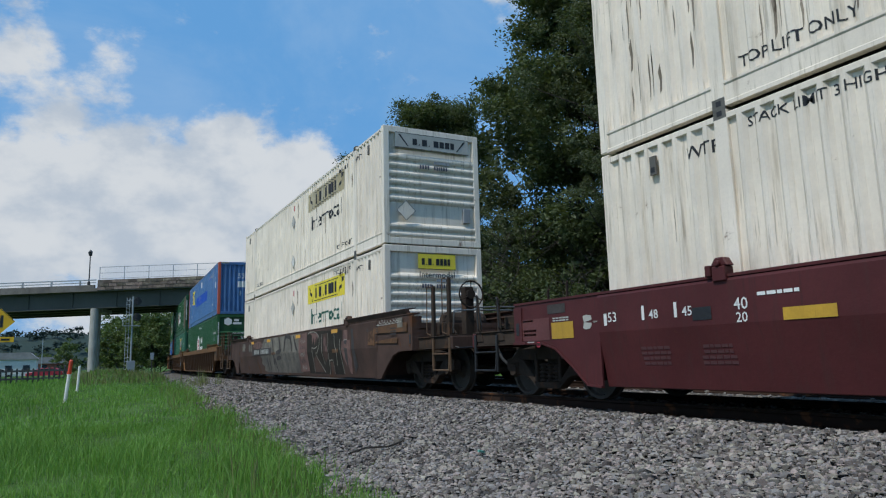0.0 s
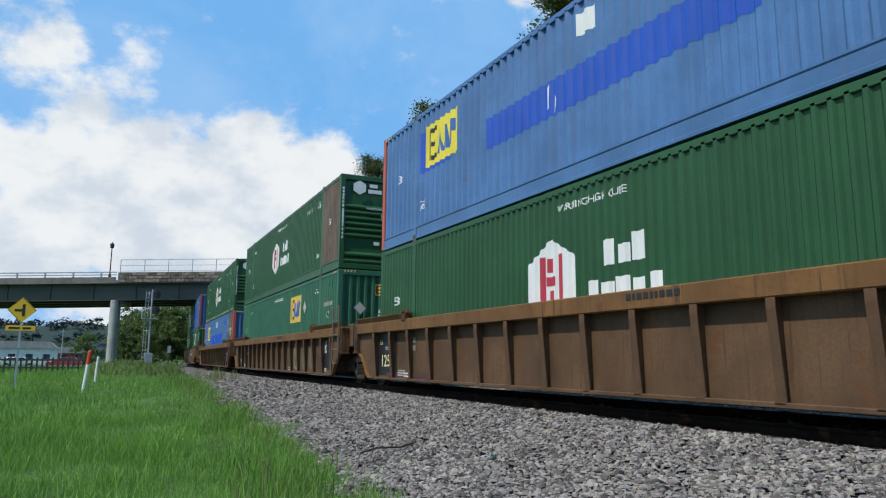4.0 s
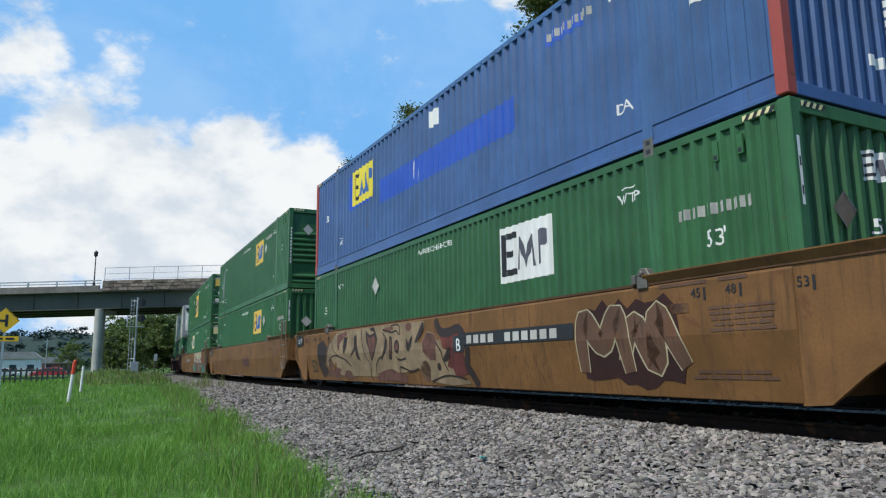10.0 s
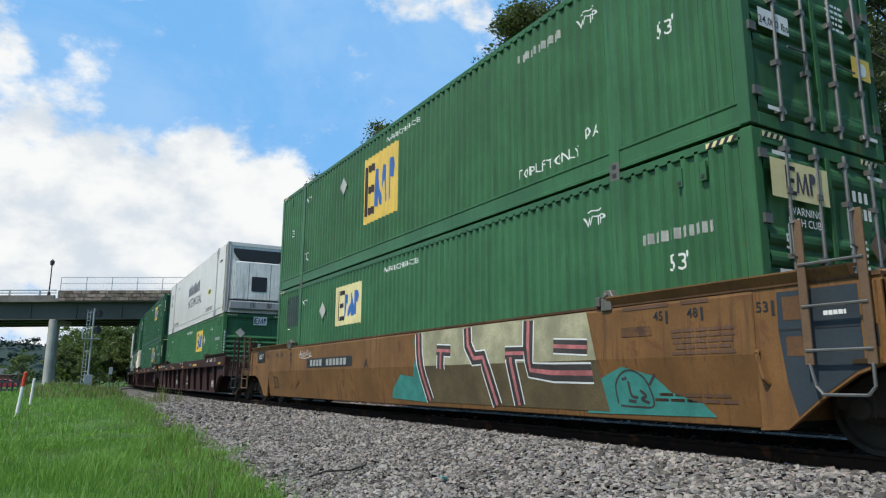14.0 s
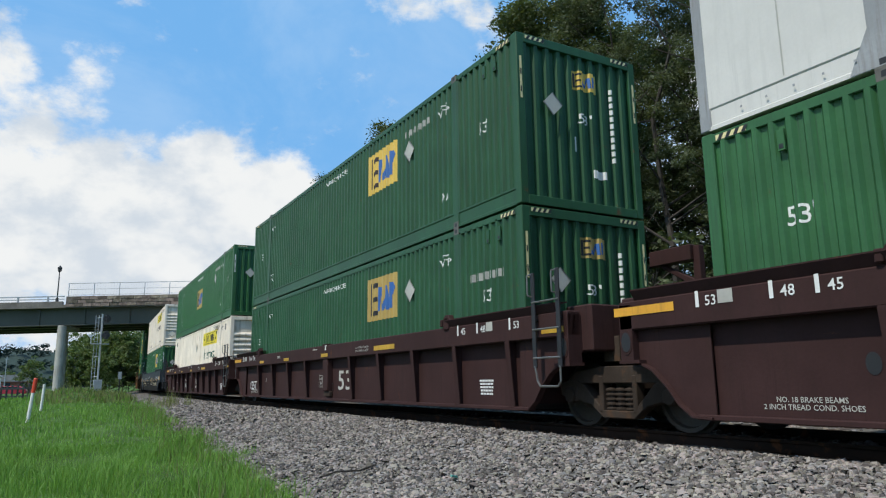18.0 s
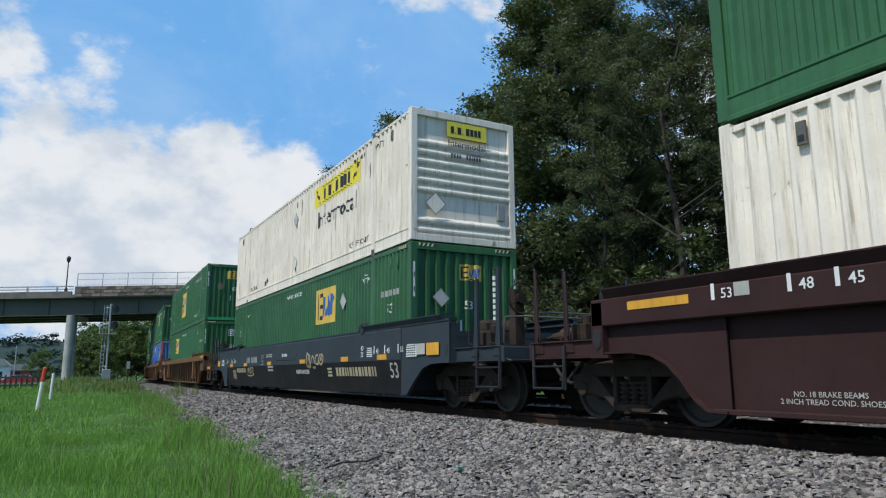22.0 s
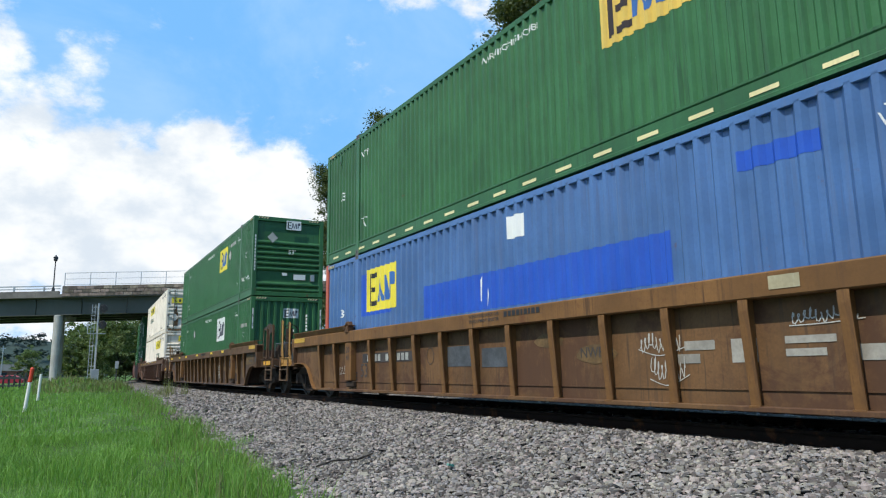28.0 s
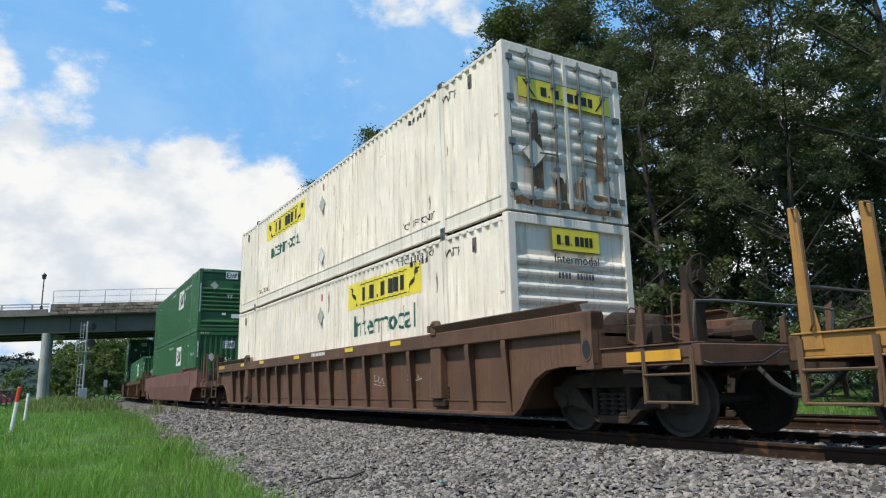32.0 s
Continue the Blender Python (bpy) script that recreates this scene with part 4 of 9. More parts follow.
        part("radiator_grille", (style, "grille"), lambda: G().prism([(-1.08, 2.62), (-1.05, 2.45), (-0.72, 2.03), (0.72, 2.03), (1.05, 2.45), (1.08, 2.62)], "y", -0.06, 0.05), "black", root, bevel=0.02)
        part("access_panel", (style, "panel"), lambda: G().box(-0.30, 0.32, -0.115, -0.09, 0.9, 1.5), "black", unit, bevel=0.02)
        guard = part("lower_guard", (style, "guard"), lambda: G().box(-1.14, 1.14, -0.16, 0.03, 0.14, 0.5), "grey", root, bevel=0.05)
        for k in range(8):
            part("guard_slot", (style, "slot"), lambda: G().box(-0.012, 0.012, -0.165, -0.155, 0.24, 0.44), "black", guard, at=pose((-0.30 if k < 4 else 0.36) + 0.055 * (k % 4), 0, 0))
        part("guard_ledge", (style, "ledge"), lambda: G().box(-1.12, 1.12, -0.13, 0.03, 0.505, 0.545), "black", root)
        part("unit_seam", (style, "useam"), lambda: G().box(-0.008, 0.008, -0.104, -0.098, 0.56, 2.04), "black", unit, at=pose(-0.42, 0, 0))
        part("unit_seam", (style, "useam"), lambda: G().box(-0.008, 0.008, -0.104, -0.098, 0.56, 2.04), "black", unit, at=pose(0.46, 0, 0))
        for sx in (-1, 1):
            part("guard_tube", (style, "gtube", sx), lambda sx=sx: G().path([(sx * 1.2, -0.05, 0.1), (sx * 1.2, -0.12, 0.6), (sx * 1.2, -0.12, 2.7)], 0.03), "grey", root)
    if style in ("emp", "fir", "teal", "blue", "navy"):
        top = Skin(True, -CW - 0.001)
        for y in (0.38, CL - 0.38):
            patch("hazard_strip", [rect(-0.19, 0.19, 0, 0.062)], top, "cream", root, -y, 2.782, 0.003)
            for k in range(4):
                patch("hazard_bar", [[(-0.17 + 0.1 * k, 0), (-0.12 + 0.1 * k, 0), (-0.08 + 0.1 * k, 0.062), (-0.13 + 0.1 * k, 0.062)]], top, "black", root, -y, 2.782, 0.005)
        for x in (-0.93, 0.93):
            patch("hazard_strip", [rect(-0.19, 0.19, 0, 0.062)], Skin(False, 0.0), "cream", root, x, 2.80, 0.003)
            for k in range(4):
                patch("hazard_bar", [[(-0.17 + 0.1 * k, 0), (-0.12 + 0.1 * k, 0), (-0.08 + 0.1 * k, 0.062), (-0.13 + 0.1 * k, 0.062)]], Skin(False, 0.0), "black", root, x, 2.80, 0.005)
        if end == "vcorr" and style in ("emp", "fir"):
            for x in (-1.225, 1.225):
                patch("post_strip", [rect(-0.022, 0.022, 0, 0.72)], Skin(False, -0.002), "cream" if style == "fir" else "wmark", root, x, 1.75, 0.003, label="pale reflective strip on a corner post")
                patch("post_strip_mark", [rect(-0.012, 0.012, 0.1 + 0.3 * k, 0.2 + 0.3 * k) for k in range(2)], Skin(False, -0.002), "black", root, x, 1.75, 0.005)
    # markings of each kind
    ww = "black" if style in ("jb", "reefer") else "wmark"

    if style in ("emp", "fir", "teal", "hub", "blue", "navy"):
        words("53'", 0.19, side, ww, root, -1.05, 1.50 if style not in ("blue", "navy") else 2.05)
        words("53'", 0.19, side, ww, root, -(CL - 1.05), 1.68 if style == "emp" and not upper else 1.50)
        if style != "hub" or upper:
            words("WTP", 0.13, side, ww, root, -(POST + 0.42), 2.28)
            if style not in ("blue", "navy"):
                words("WTP", 0.13, side, ww, root, -(CL - POST - 0.42), 2.28)
            patch("mark", [rect(-0.15, 0.15, 0, 0.018)], side, ww, root, -(POST + 0.42), 2.47)
            patch("mark", [rect(-0.15, 0.15, 0, 0.018)], side, ww, root, -(CL - POST - 0.38), 0.80)
        words("A", 0.16, side, ww, root, -(CL - POST - 0.38), 0.60)
        words("DA", 0.15, side, ww, root, -(POST + 0.42), 0.62)
        patch("number_line", bars(11, 0.075, 0.13, 0.035, 5), side, "barwhite", root, -(POST + 1.5) if upper else -1.05, 2.33 if upper else 1.86)
    if style in ("emp", "fir", "teal"):
        for y in (0.62, 0.95, CL - 0.95):
            part("vent", ("vent", paint), lambda: G().box(-0.018, 0.010, -0.04, 0.04, 0.0, 0.22).box(-0.022, -0.018, -0.025, 0.025, 0.02, 0.07, 1), [paint, "black"], root, at=pose(-CW, y, 2.44), bevel=0.006)
    if style in ("emp", "fir", "teal", "hub"):
        words("WARNING HIGH CUBE", 0.105, side, "wmark", root, -8.05, 2.50)
    if style == "jb":
        f = (lambda y: CL - y) if mirrored else (lambda y: y)
        words("TOP LIFT ONLY", 0.13, side, "black", root, -f(POST + 0.95), 0.38)
        words("TOP LIFT ONLY", 0.13, side, "black", root, -f(CL - POST - 0.95), 0.38)
        for y in (0.95, CL - 0.95):
            part("vent", "vent", lambda: G().box(-0.02, 0.012, -0.05, 0.05, 0.0, 0.24).box(-0.024, -0.02, -0.035, 0.035, 0.03, 0.10, 1), ["casting", "black"], root, at=pose(-CW, y, 2.40), bevel=0.006)
        if not upper:
            words("STACK LIMIT 3 HIGH", 0.11, side, "black", root, -f(POST + 1.05), 2.60)
        words("WTP", 0.15, side, "black", root, -f(POST - 0.3), 2.45)
        patch("number_line", bars(9, 0.07, 0.10, 0.035, 8), side, "black", root, -(POST + 0.95) if not mirrored else -3.0, 2.50)
        for z in (2.02, 0.66):
            patch("placard_holder", [[(-0.2, 0), (0, -0.22), (0.2, 0), (0, 0.22)]], Skin(True, -CW - 0.012), "silvermark" if z > 1 else "grimywhite", root, -8.04, z, label="pale diamond placard holder")
            patch("placard_rim", stroke([(-0.2, 0), (0, -0.22), (0.2, 0), (0, 0.22), (-0.2, 0)], 0.012), Skin(True, -CW - 0.012), "rod", root, -8.04, z, 0.008)
        patch("tally_mark", [rect(-0.012, 0.012, 0, 0.18)], side, "redmark", root, -8.07, 2.40)
    for mk in marks:
        mk(root, side, skin, end)
    return root


# logos as plain shapes in their colours
def logo_shapes(w, h):
    """A dark comb, a blue zigzag and a blue dot on a stem, in a panel w wide and h high."""
    dk = [rect(-0.43 * w, -0.34 * w, 0.12 * h, 0.88 * h)] + [rect(-0.325 * w, (-0.15 - 0.04 * (k == 1)) * w, (0.12 + 0.325 * k) * h, (0.23 + 0.325 * k) * h) for k in range(3)]
    zig = [[(p * w, a * h), (q * w, a * h), (c * w, b * h), (d * w, b * h)] for p, q, c, d, a, b in
           ((-0.145, -0.075, -0.055, -0.105, 0.20, 0.76), (0.015, 0.055, -0.045, -0.105, 0.20, 0.76), (0.015, 0.055, 0.175, 0.115, 0.20, 0.76), (0.145, 0.225, 0.175, 0.120, 0.20, 0.76))]
    return dk, zig, [disc(0.345 * w, 0.66 * h, 0.095 * w, 0.145 * h), rect(0.25 * w, 0.32 * w, 0.22 * h, 0.80 * h)]


def logo_panel(y=5.17, z=1.54, w=1.5, h=0.94, film="yellow", dark="black"):
    def put(root, side, skin, end):
        u = -y
        patch("logo_panel", [rect(-w / 2, w / 2, 0, h)], side, film, root, u, z, 0.004)
        dk, zig, dot = logo_shapes(w, h)
        patch("logo_shape", dk, side, "inkbrown" if film == "yellow" else dark, root, u, z, 0.007)
        patch("logo_shape", zig, side, "inkgrey" if film == "wmark" else "bluemark", root, u, z, 0.007)
        patch("logo_shape", dot, side, "inkgrey" if film == "wmark" else "bluemark", root, u, z, 0.0085)
    return put


def end_logo(x=0.15, z=2.15, w=0.55, h=0.34, film="yellow", frame=None, lift=0.006):
    def put(root, side, skin, end):
        s = Skin(False, skin.face, skin.pitch, skin.depth, skin.start, skin.prof)
        l2 = lift + (0.05 if end == "hrib" else 0.03 if end == "door" else 0)
        patch("logo_panel", [rect(-w / 2, w / 2, 0, h)], s, film, root, x, z, l2)
        dk, zig, dot = logo_shapes(w * (0.6 if w > 0.9 else 1.0), h)
        ink = "inkgrey" if film == "wmark" or w > 0.9 else "bluemark"
        patch("logo_shape", dk, s, "black", root, x, z, l2 + 0.003)
        patch("logo_shape", zig, s, ink, root, x, z, l2 + 0.003)
        patch("logo_shape", dot, s, ink, root, x, z, l2 + 0.0045)
    return put


def diamond(y, z, r=0.23, mat="silvermark", on_end=False, x=0.0):
    def put(root, side, skin, end):
        s = Skin(False, -0.03) if on_end else Skin(True, -CW - 0.012)
        patch("placard_holder", [[(-r, 0), (0, -r), (r, 0), (0, r)]], s, mat, root, x if on_end else -y, z, label="diamond placard holder")
        patch("placard_rim", [[(-r, 0), (0, -r), (0, -r * 0.86), (-r * 0.86, 0)], [(0, r), (r, 0), (r * 0.86, 0), (0, r * 0.86)]], s, "rod", root, x if on_end else -y, z, 0.008)
    return put


def freight_logo(film="lemon", y=4.58, z=1.98, name="black", sub="greenmark"):
    """A long panel with bars for a firm's name, and a line of bars below it."""
    def put(root, side, skin, end):
        if film:
            patch("logo_panel", [rect(-1.78, 1.78, 0, 0.58)], side, film, root, -y, z, 0.004)
            for k in (-1, 1):
                patch("logo_shape", [[(k * 1.65, 0.50), (k * 1.25, 0.05), (k * 1.18, 0.05), (k * 1.55, 0.50)], disc(k * 1.52, 0.42, 0.10, 0.07, 10), rect(-1.15, 1.15, 0.50, 0.52) if k > 0 else rect(-1.15, 1.15, 0.055, 0.075)],
                      side, name, root, -y, z, 0.008)
        w = [(-0.95, -0.78), (-0.68, -0.66), (-0.55, -0.33), (-0.24, -0.21), (-0.02, 0.20), (0.29, 0.50), (0.60, 0.82), (0.90, 1.08)]
        patch("name_line", [rect(a, b, 0.14, 0.44 if b - a > 0.05 else 0.2) for a, b in w], side, name, root, -y, z, 0.009)
        words("Intermodal", 0.46, side, sub, root, -y + 0.02, z - 0.62)
    return put


def freight_end(z=2.33, film="lemon", plain=False):
    def put(root, side, skin, end):
        s = Skin(False, skin.face)
        l2 = 0.05 if end == "hrib" else 0.005
        wide = 2.0 if end == "door" or plain else 1.0
        zz = 1.93 if end == "door" else z
        patch("logo_panel", [rect(-wide / 2, wide / 2, 0, 0.38)], s, film, root, 0.0 if wide > 1.5 else 0.05, zz, l2)
        patch("panel_rule", [rect(-wide / 2, wide / 2, 0, 0.012), rect(-wide / 2, wide / 2, 0.368, 0.38)], s, "black", root, 0.0 if wide > 1.5 else 0.05, zz, l2 + 0.003)
        k2 = 1.5 if wide > 1.5 else 1.0
        name = [(-0.36, -0.28, 0.26), (-0.25, -0.23, 0.13), (-0.19, -0.10, 0.26), (-0.07, -0.05, 0.13), (0.02, 0.11, 0.26), (0.13, 0.21, 0.26), (0.23, 0.31, 0.26), (0.33, 0.40, 0.26)]
        patch("name_line", [rect(a * k2, b * k2, 0.10, h) for a, b, h in name], s, "black", root, 0, zz, l2 + 0.004)
        if wide > 1.5:
            for k in (-1, 1):
                patch("logo_shape", [[(k * 0.92, 0.33), (k * 0.68, 0.05), (k * 0.65, 0.05), (k * 0.86, 0.33)]], s, "black", root, 0, zz, l2 + 0.004)
        if end == "hrib":
            if not plain:
                words("Intermodal", 0.15, s, "black", root, 0.05, z - 0.20, lift=l2)
            patch("number_line", bars(4, 0.05, 0.10, 0.02, 3), s, "inkgrey", root, -0.22, 1.88, l2)
            patch("number_line", bars(6, 0.05, 0.10, 0.02, 4), s, "inkgrey", root, 0.22, 1.88, l2)
            patch("label_plate", [rect(-0.22, 0.22, 0, 0.07)], s, "grey", root, 0.25, 2.03, l2)
            part("data_plate", "jb_data", lambda: G().box(-0.09, 0.09, -0.012, 0.08, 0, 0.36), "grey", root, at=pose(0.92, 0.0, 0.62), bevel=0.006)
        at_z = 0.82 if end == "hrib" else 1.0
        patch("placard_holder", [[(-0.24, 0), (0, -0.24), (0.24, 0), (0, 0.24)]], s, "white", root, -0.74, at_z, l2 + 0.01, label="white diamond placard holder")
        patch("placard_rim", stroke([(-0.24, 0), (0, -0.24), (0.24, 0), (0, 0.24), (-0.24, 0)], 0.014), s, "rod", root, -0.74, at_z, l2 + 0.013)
    return put


def flaked(seed, n=34, y0=0.2, y1=CL - 0.2):
    """Paint flaked off in thin upright slivers and short scratches."""
    def put(root, side, skin, end):
        r = random.Random(seed)
        out = []
        for k in range(n):
            u, v, h, w = -r.uniform(y0, y1), r.uniform(0.35, 2.2), r.uniform(0.12, 0.75), r.uniform(0.008, 0.03)
            u = round((u - side.start) / side.pitch) * side.pitch + side.start + side.pitch * r.choice((0.36, 0.40, 0.05, 0.62))
            out.append([(u - w * 0.3, v), (u + w * 0.4, v + h * 0.12), (u + w, v + h * 0.5), (u + w * 0.2, v + h), (u - w * 0.5, v + h * 0.7), (u - w * 0.1, v + h * 0.4)])
        mark("flaking", ("flake", seed), lambda: shapes_bm(out), side, "flake", root, 0, 0, 0.003, label="thin upright slivers of flaked paint", kind="stuff")
    return put


def rust_spots(y, z, s=1.0):
    def put(root, side, skin, end):
        for k, (a, b, w, h) in enumerate((s * a, s * b, s * w, s * h) for a, b, w, h in ((-0.36, 0.0, 0.13, 0.17), (-0.14, 0.02, 0.10, 0.16), (0.1, 0.14, 0.11, 0.14), (0.33, 0.2, 0.10, 0.08))):
            patch("rust_spot", [[(a + w * math.cos(2 * math.pi * i / 12) * (1 + 0.15 * math.sin(5 * i + k)), b + h * math.sin(2 * math.pi * i / 12) * (1 + 0.12 * math.cos(7 * i))) for i in range(12)]], side, "maroonmark", root, -y, z, 0.003, label="dark rust spot")
    return put


def hex_logo(y=9.0, z=1.45):
    def put(root, side, skin, end):
        hexa = [(-0.62, -0.32), (0.0, -0.66), (0.62, -0.32), (0.62, 0.32), (0.0, 0.66), (-0.62, 0.32)]
        patch("logo_panel", [hexa], side, "wmark", root, -y, z, 0.004)
        patch("logo_shape", [rect(-0.30, -0.17, -0.40, 0.40), rect(0.17, 0.30, -0.40, 0.40), rect(-0.12, 0.12, -0.07, 0.07), rect(-0.08, 0.04, 0.14, 0.36), rect(-0.04, 0.08, -0.36, -0.14)], side, "redmark", root, -y, z, 0.008)
        patch("name_line", [rect(-0.4, -0.14, 0.10, 0.46), rect(-0.08, 0.14, 0.10, 0.36), rect(0.2, 0.44, 0.10, 0.48)], side, "wmark", root, -y + 1.62, z, 0.005)
        patch("name_line", [rect(-0.75 + 0.31 * k, -0.5 + 0.31 * k, -0.42, -0.08 - 0.05 * (k % 2)) for k in range(5)], side, "wmark", root, -y + 1.62, z, 0.005)
    return put


def hex_end(root, side, skin, end):
    s = Skin(False, skin.face)
    patch("logo_panel", [[(-0.2, -0.11), (0.0, -0.22), (0.2, -0.11), (0.2, 0.11), (0.0, 0.22), (-0.2, 0.11)]], s, "wmark", root, -0.72, 2.5, 0.05)
    patch("name_line", [rect(-0.16, 0.1, 0.03, 0.14), rect(-0.2, 0.24, -0.15, -0.03)], s, "wmark", root, -0.25, 2.5, 0.05)
    words("WARNING HIGH CUBE", 0.08, s, "wmark", root, 0.1, 1.84, lift=0.053)
    words("24,000 lbs", 0.085, s, "black", root, 0.4, 0.665, lift=0.056)
    for x, seed in ((-1.22, 4), (1.22, 6)):
        patch("number_line", [rect(-0.03, 0.03, 0.105 * k, 0.105 * k + 0.075) for k in range(11) if k != 4], Skin(False, -0.002), "wmark", root, x, 1.35)


def dashes(root, side, skin, end):
    flat = Skin(True, -CW + 0.011)
    for k in range(20):
        patch("reflector", [rect(-0.17, 0.17, 0, 0.05)], flat, "cream", root, -(0.5 + 0.79 * k), 0.10, 0.006)


def blue_patches(root, side, skin, end):
    patch("repaint_patch", [rect(-3.0, 3.0, 0.0, 0.60)], side, "bluefilm", root, -8.0, 1.20, 0.003, label="brighter blue repainted strip")
    patch("label_plate", [rect(-0.22, 0.22, 0.0, 0.36)], side, "wmark", root, -8.0, 2.24, 0.005)
    patch("repaint_patch", [rect(-0.45, 0.45, 0.0, 0.22)], side, "bluefilm", root, -3.6, 2.25, 0.003)
    patch("label_plate", [rect(-0.16, 0.16, 0, 0.34)], side, "wmark", root, -1.05, 1.55, 0.005)
    patch("scrape", [[(-0.05, 0), (0.03, 0.1), (0.06, 0.5), (-0.01, 0.42)], [(0.12, -0.02), (0.17, 0.2), (0.14, 0.3)]], side, "wmark", root, -9.0, 1.25, 0.006)
    words("53", 0.27, skin, "wmark", root, -0.05, 2.0) if end == "vcorr" else None
    patch("label_plate", [rect(-0.22, 0.22, 0, 0.34)], skin, "wmark", root, -0.02, 1.5)


def top_lift(y=1.05, z=0.66):
    def put(root, side, skin, end):
        words("TOP LIFT ONLY", 0.14, side, "wmark", root, -y, z)
    return put

# ---------------------------------------------------------------- well cars
XO = 1.52


def wheelset_mesh():
    g = G()
    g.lathe([(-0.98, 0.0), (-0.98, 0.075), (0.98, 0.075), (0.98, 0.0)], "x", 12)
    for s in (-1, 1):
        prof = [(0.69, 0.0), (0.69, 0.12), (0.735, 0.16), (0.742, 0.36), (0.69, 0.385), (0.69, 0.448), (0.715, 0.448), (0.73, 0.42), (0.825, 0.418), (0.825, 0.37), (0.775, 0.35), (0.768, 0.17), (0.83, 0.13), (0.83, 0.0)]
        g.lathe([(s * a, r) for a, r in prof], "x", 28)
    return g


def sideframe_mesh(sx):
    """Cast side frame of a freight truck: arch bar shape with two windows and a spring nest."""
    g = G()
    a, b = sorted((sx * 0.92, sx * 1.08))
    g.prism([(-1.12, 0.42), (-0.78, 0.36), (-0.5, 0.30), (-0.28, 0.14), (0.28, 0.14), (0.5, 0.30), (0.78, 0.36), (1.12, 0.42), (1.12, 0.60), (0.8, 0.64), (0.62, 0.56), (0.34, 0.30), (0.30, 0.24), (-0.30, 0.24), (-0.34, 0.30),
             (-0.62, 0.56), (-0.8, 0.64), (-1.12, 0.60)], "x", a, b)
    g.prism([(-1.0, 0.60), (-0.74, 0.58), (0.74, 0.58), (1.0, 0.60), (0.8, 0.74), (0.3, 0.80), (-0.3, 0.80), (-0.8, 0.74)], "x", a + 0.01, b - 0.01)
    for y in (-0.34, 0.26):
        g.box(a, b, y, y + 0.08, 0.2, 0.68)
    for y in (-0.89, 0.89):
        g.box(a - 0.015, b + 0.03 * (sx > 0), y - 0.13, y + 0.13, 0.34, 0.55)
        g.tube((sx * 1.0, y, 0.42), (sx * 1.13, y, 0.42), 0.10, 12)
    return g


def spring_mesh():
    prof = [(0.235, 0.0)]
    for k in range(5):
        prof += [(0.24 + 0.06 * k, 0.055), (0.25 + 0.06 * k, 0.08), (0.27 + 0.06 * k, 0.08), (0.28 + 0.06 * k, 0.055)]
    return G().lathe(prof + [(0.535, 0.0)], "z", 10)


SPIN = []      # wheelsets with the way at which they meet the eye


def truck(parent, y, u):
    b = part("truck", "truck_bolster", lambda: G().box(-0.95, 0.95, -0.16, 0.16, 0.50, 0.74).box(-0.35, 0.35, -0.25, 0.25, 0.6, 0.82), "truck", parent, "four-wheeled truck with cast steel side frames", at=pose(0, y, 0), bevel=0.015)
    for sx in (-1, 1):
        part("side_frame", ("sideframe", sx), lambda sx=sx: sideframe_mesh(sx), "truck", b, bevel=0.012)
        for wy in (-0.17, 0.0, 0.17):
            part("spring", "spring", spring_mesh, "truck", b, at=pose(sx * 1.0, wy, 0))
        part("brake_beam", ("brake", sx), lambda sx=sx: G().box(-0.8, 0.8, sx * 0.38 - 0.04, sx * 0.38 + 0.04, 0.3, 0.38).box(-0.84, -0.7, sx * 0.38, sx * 0.46, 0.25, 0.55).box(0.7, 0.84, sx * 0.38, sx * 0.46, 0.25, 0.55), "truck", b)
    for wy in (-0.89, 0.89):
        w = part("wheelset", "wheelset", wheelset_mesh, "wheel", b, at=pose(0, wy, 0.42))
        SPIN.append((w, wy, u + y + wy))


def rib_mesh():
    g = G()
    g.prism([(-1.355, 0.26), (-1.425, 0.26), (-1.505, 1.18), (-1.505, 1.29), (-1.355, 1.29)], "y", -0.012, 0.012)
    g.prism([(-1.425, 0.26), (-1.44, 0.26), (-1.518, 1.18), (-1.518, 1.29), (-1.505, 1.29), (-1.505, 1.18)], "y", -0.055, 0.055)
    g.box(-1.47, -1.355, -0.06, 0.06, 0.235, 0.262)
    return g


def end_outline(ribbed, length):
    if ribbed:
        low = [(0.0, 0.21), (-0.25, 0.22), (-0.42, 0.34), (-0.58, 0.54), (-0.78, 0.72), (-1.0, 0.82), (-1.3, 0.86)]
    else:
        low = [(0.0, 0.21), (-0.28, 0.23), (-0.62, 0.50), (-0.95, 0.72), (-1.25, 0.80)]
    low = [p for p in low if p[0] > -length + 0.05] + [(-length, 0.86 if ribbed else 0.82)]
    return low


def end_panel_mesh(ribbed, length, sy, sx, drop=0.0):
    """The side plate past the well, arched over the wheels."""
    low = end_outline(ribbed, length)
    top = 1.38 if ribbed else 1.54 - drop
    g = G().prism(low + [(-length, top), (0.0, top)], "x", *sorted((sx * (1.40 if ribbed else 1.47), sx * (1.42 if ribbed else 1.50))))
    if sy < 0:
        g.v = [(x, -y, z) for x, y, z in g.v]
    return g


def arch_flange_mesh(ribbed, length, sy, sx):
    """A strip that runs along the arch's edge."""
    low = end_outline(ribbed, length)
    g = G().prism(low + [(y, z + 0.024) for y, z in reversed(low)], "x", *sorted((sx * (1.425 if ribbed else 1.502), sx * (1.505 if ribbed else 1.525))))
    if sy < 0:
        g.v = [(x, -y, z) for x, y, z in g.v]
    return g


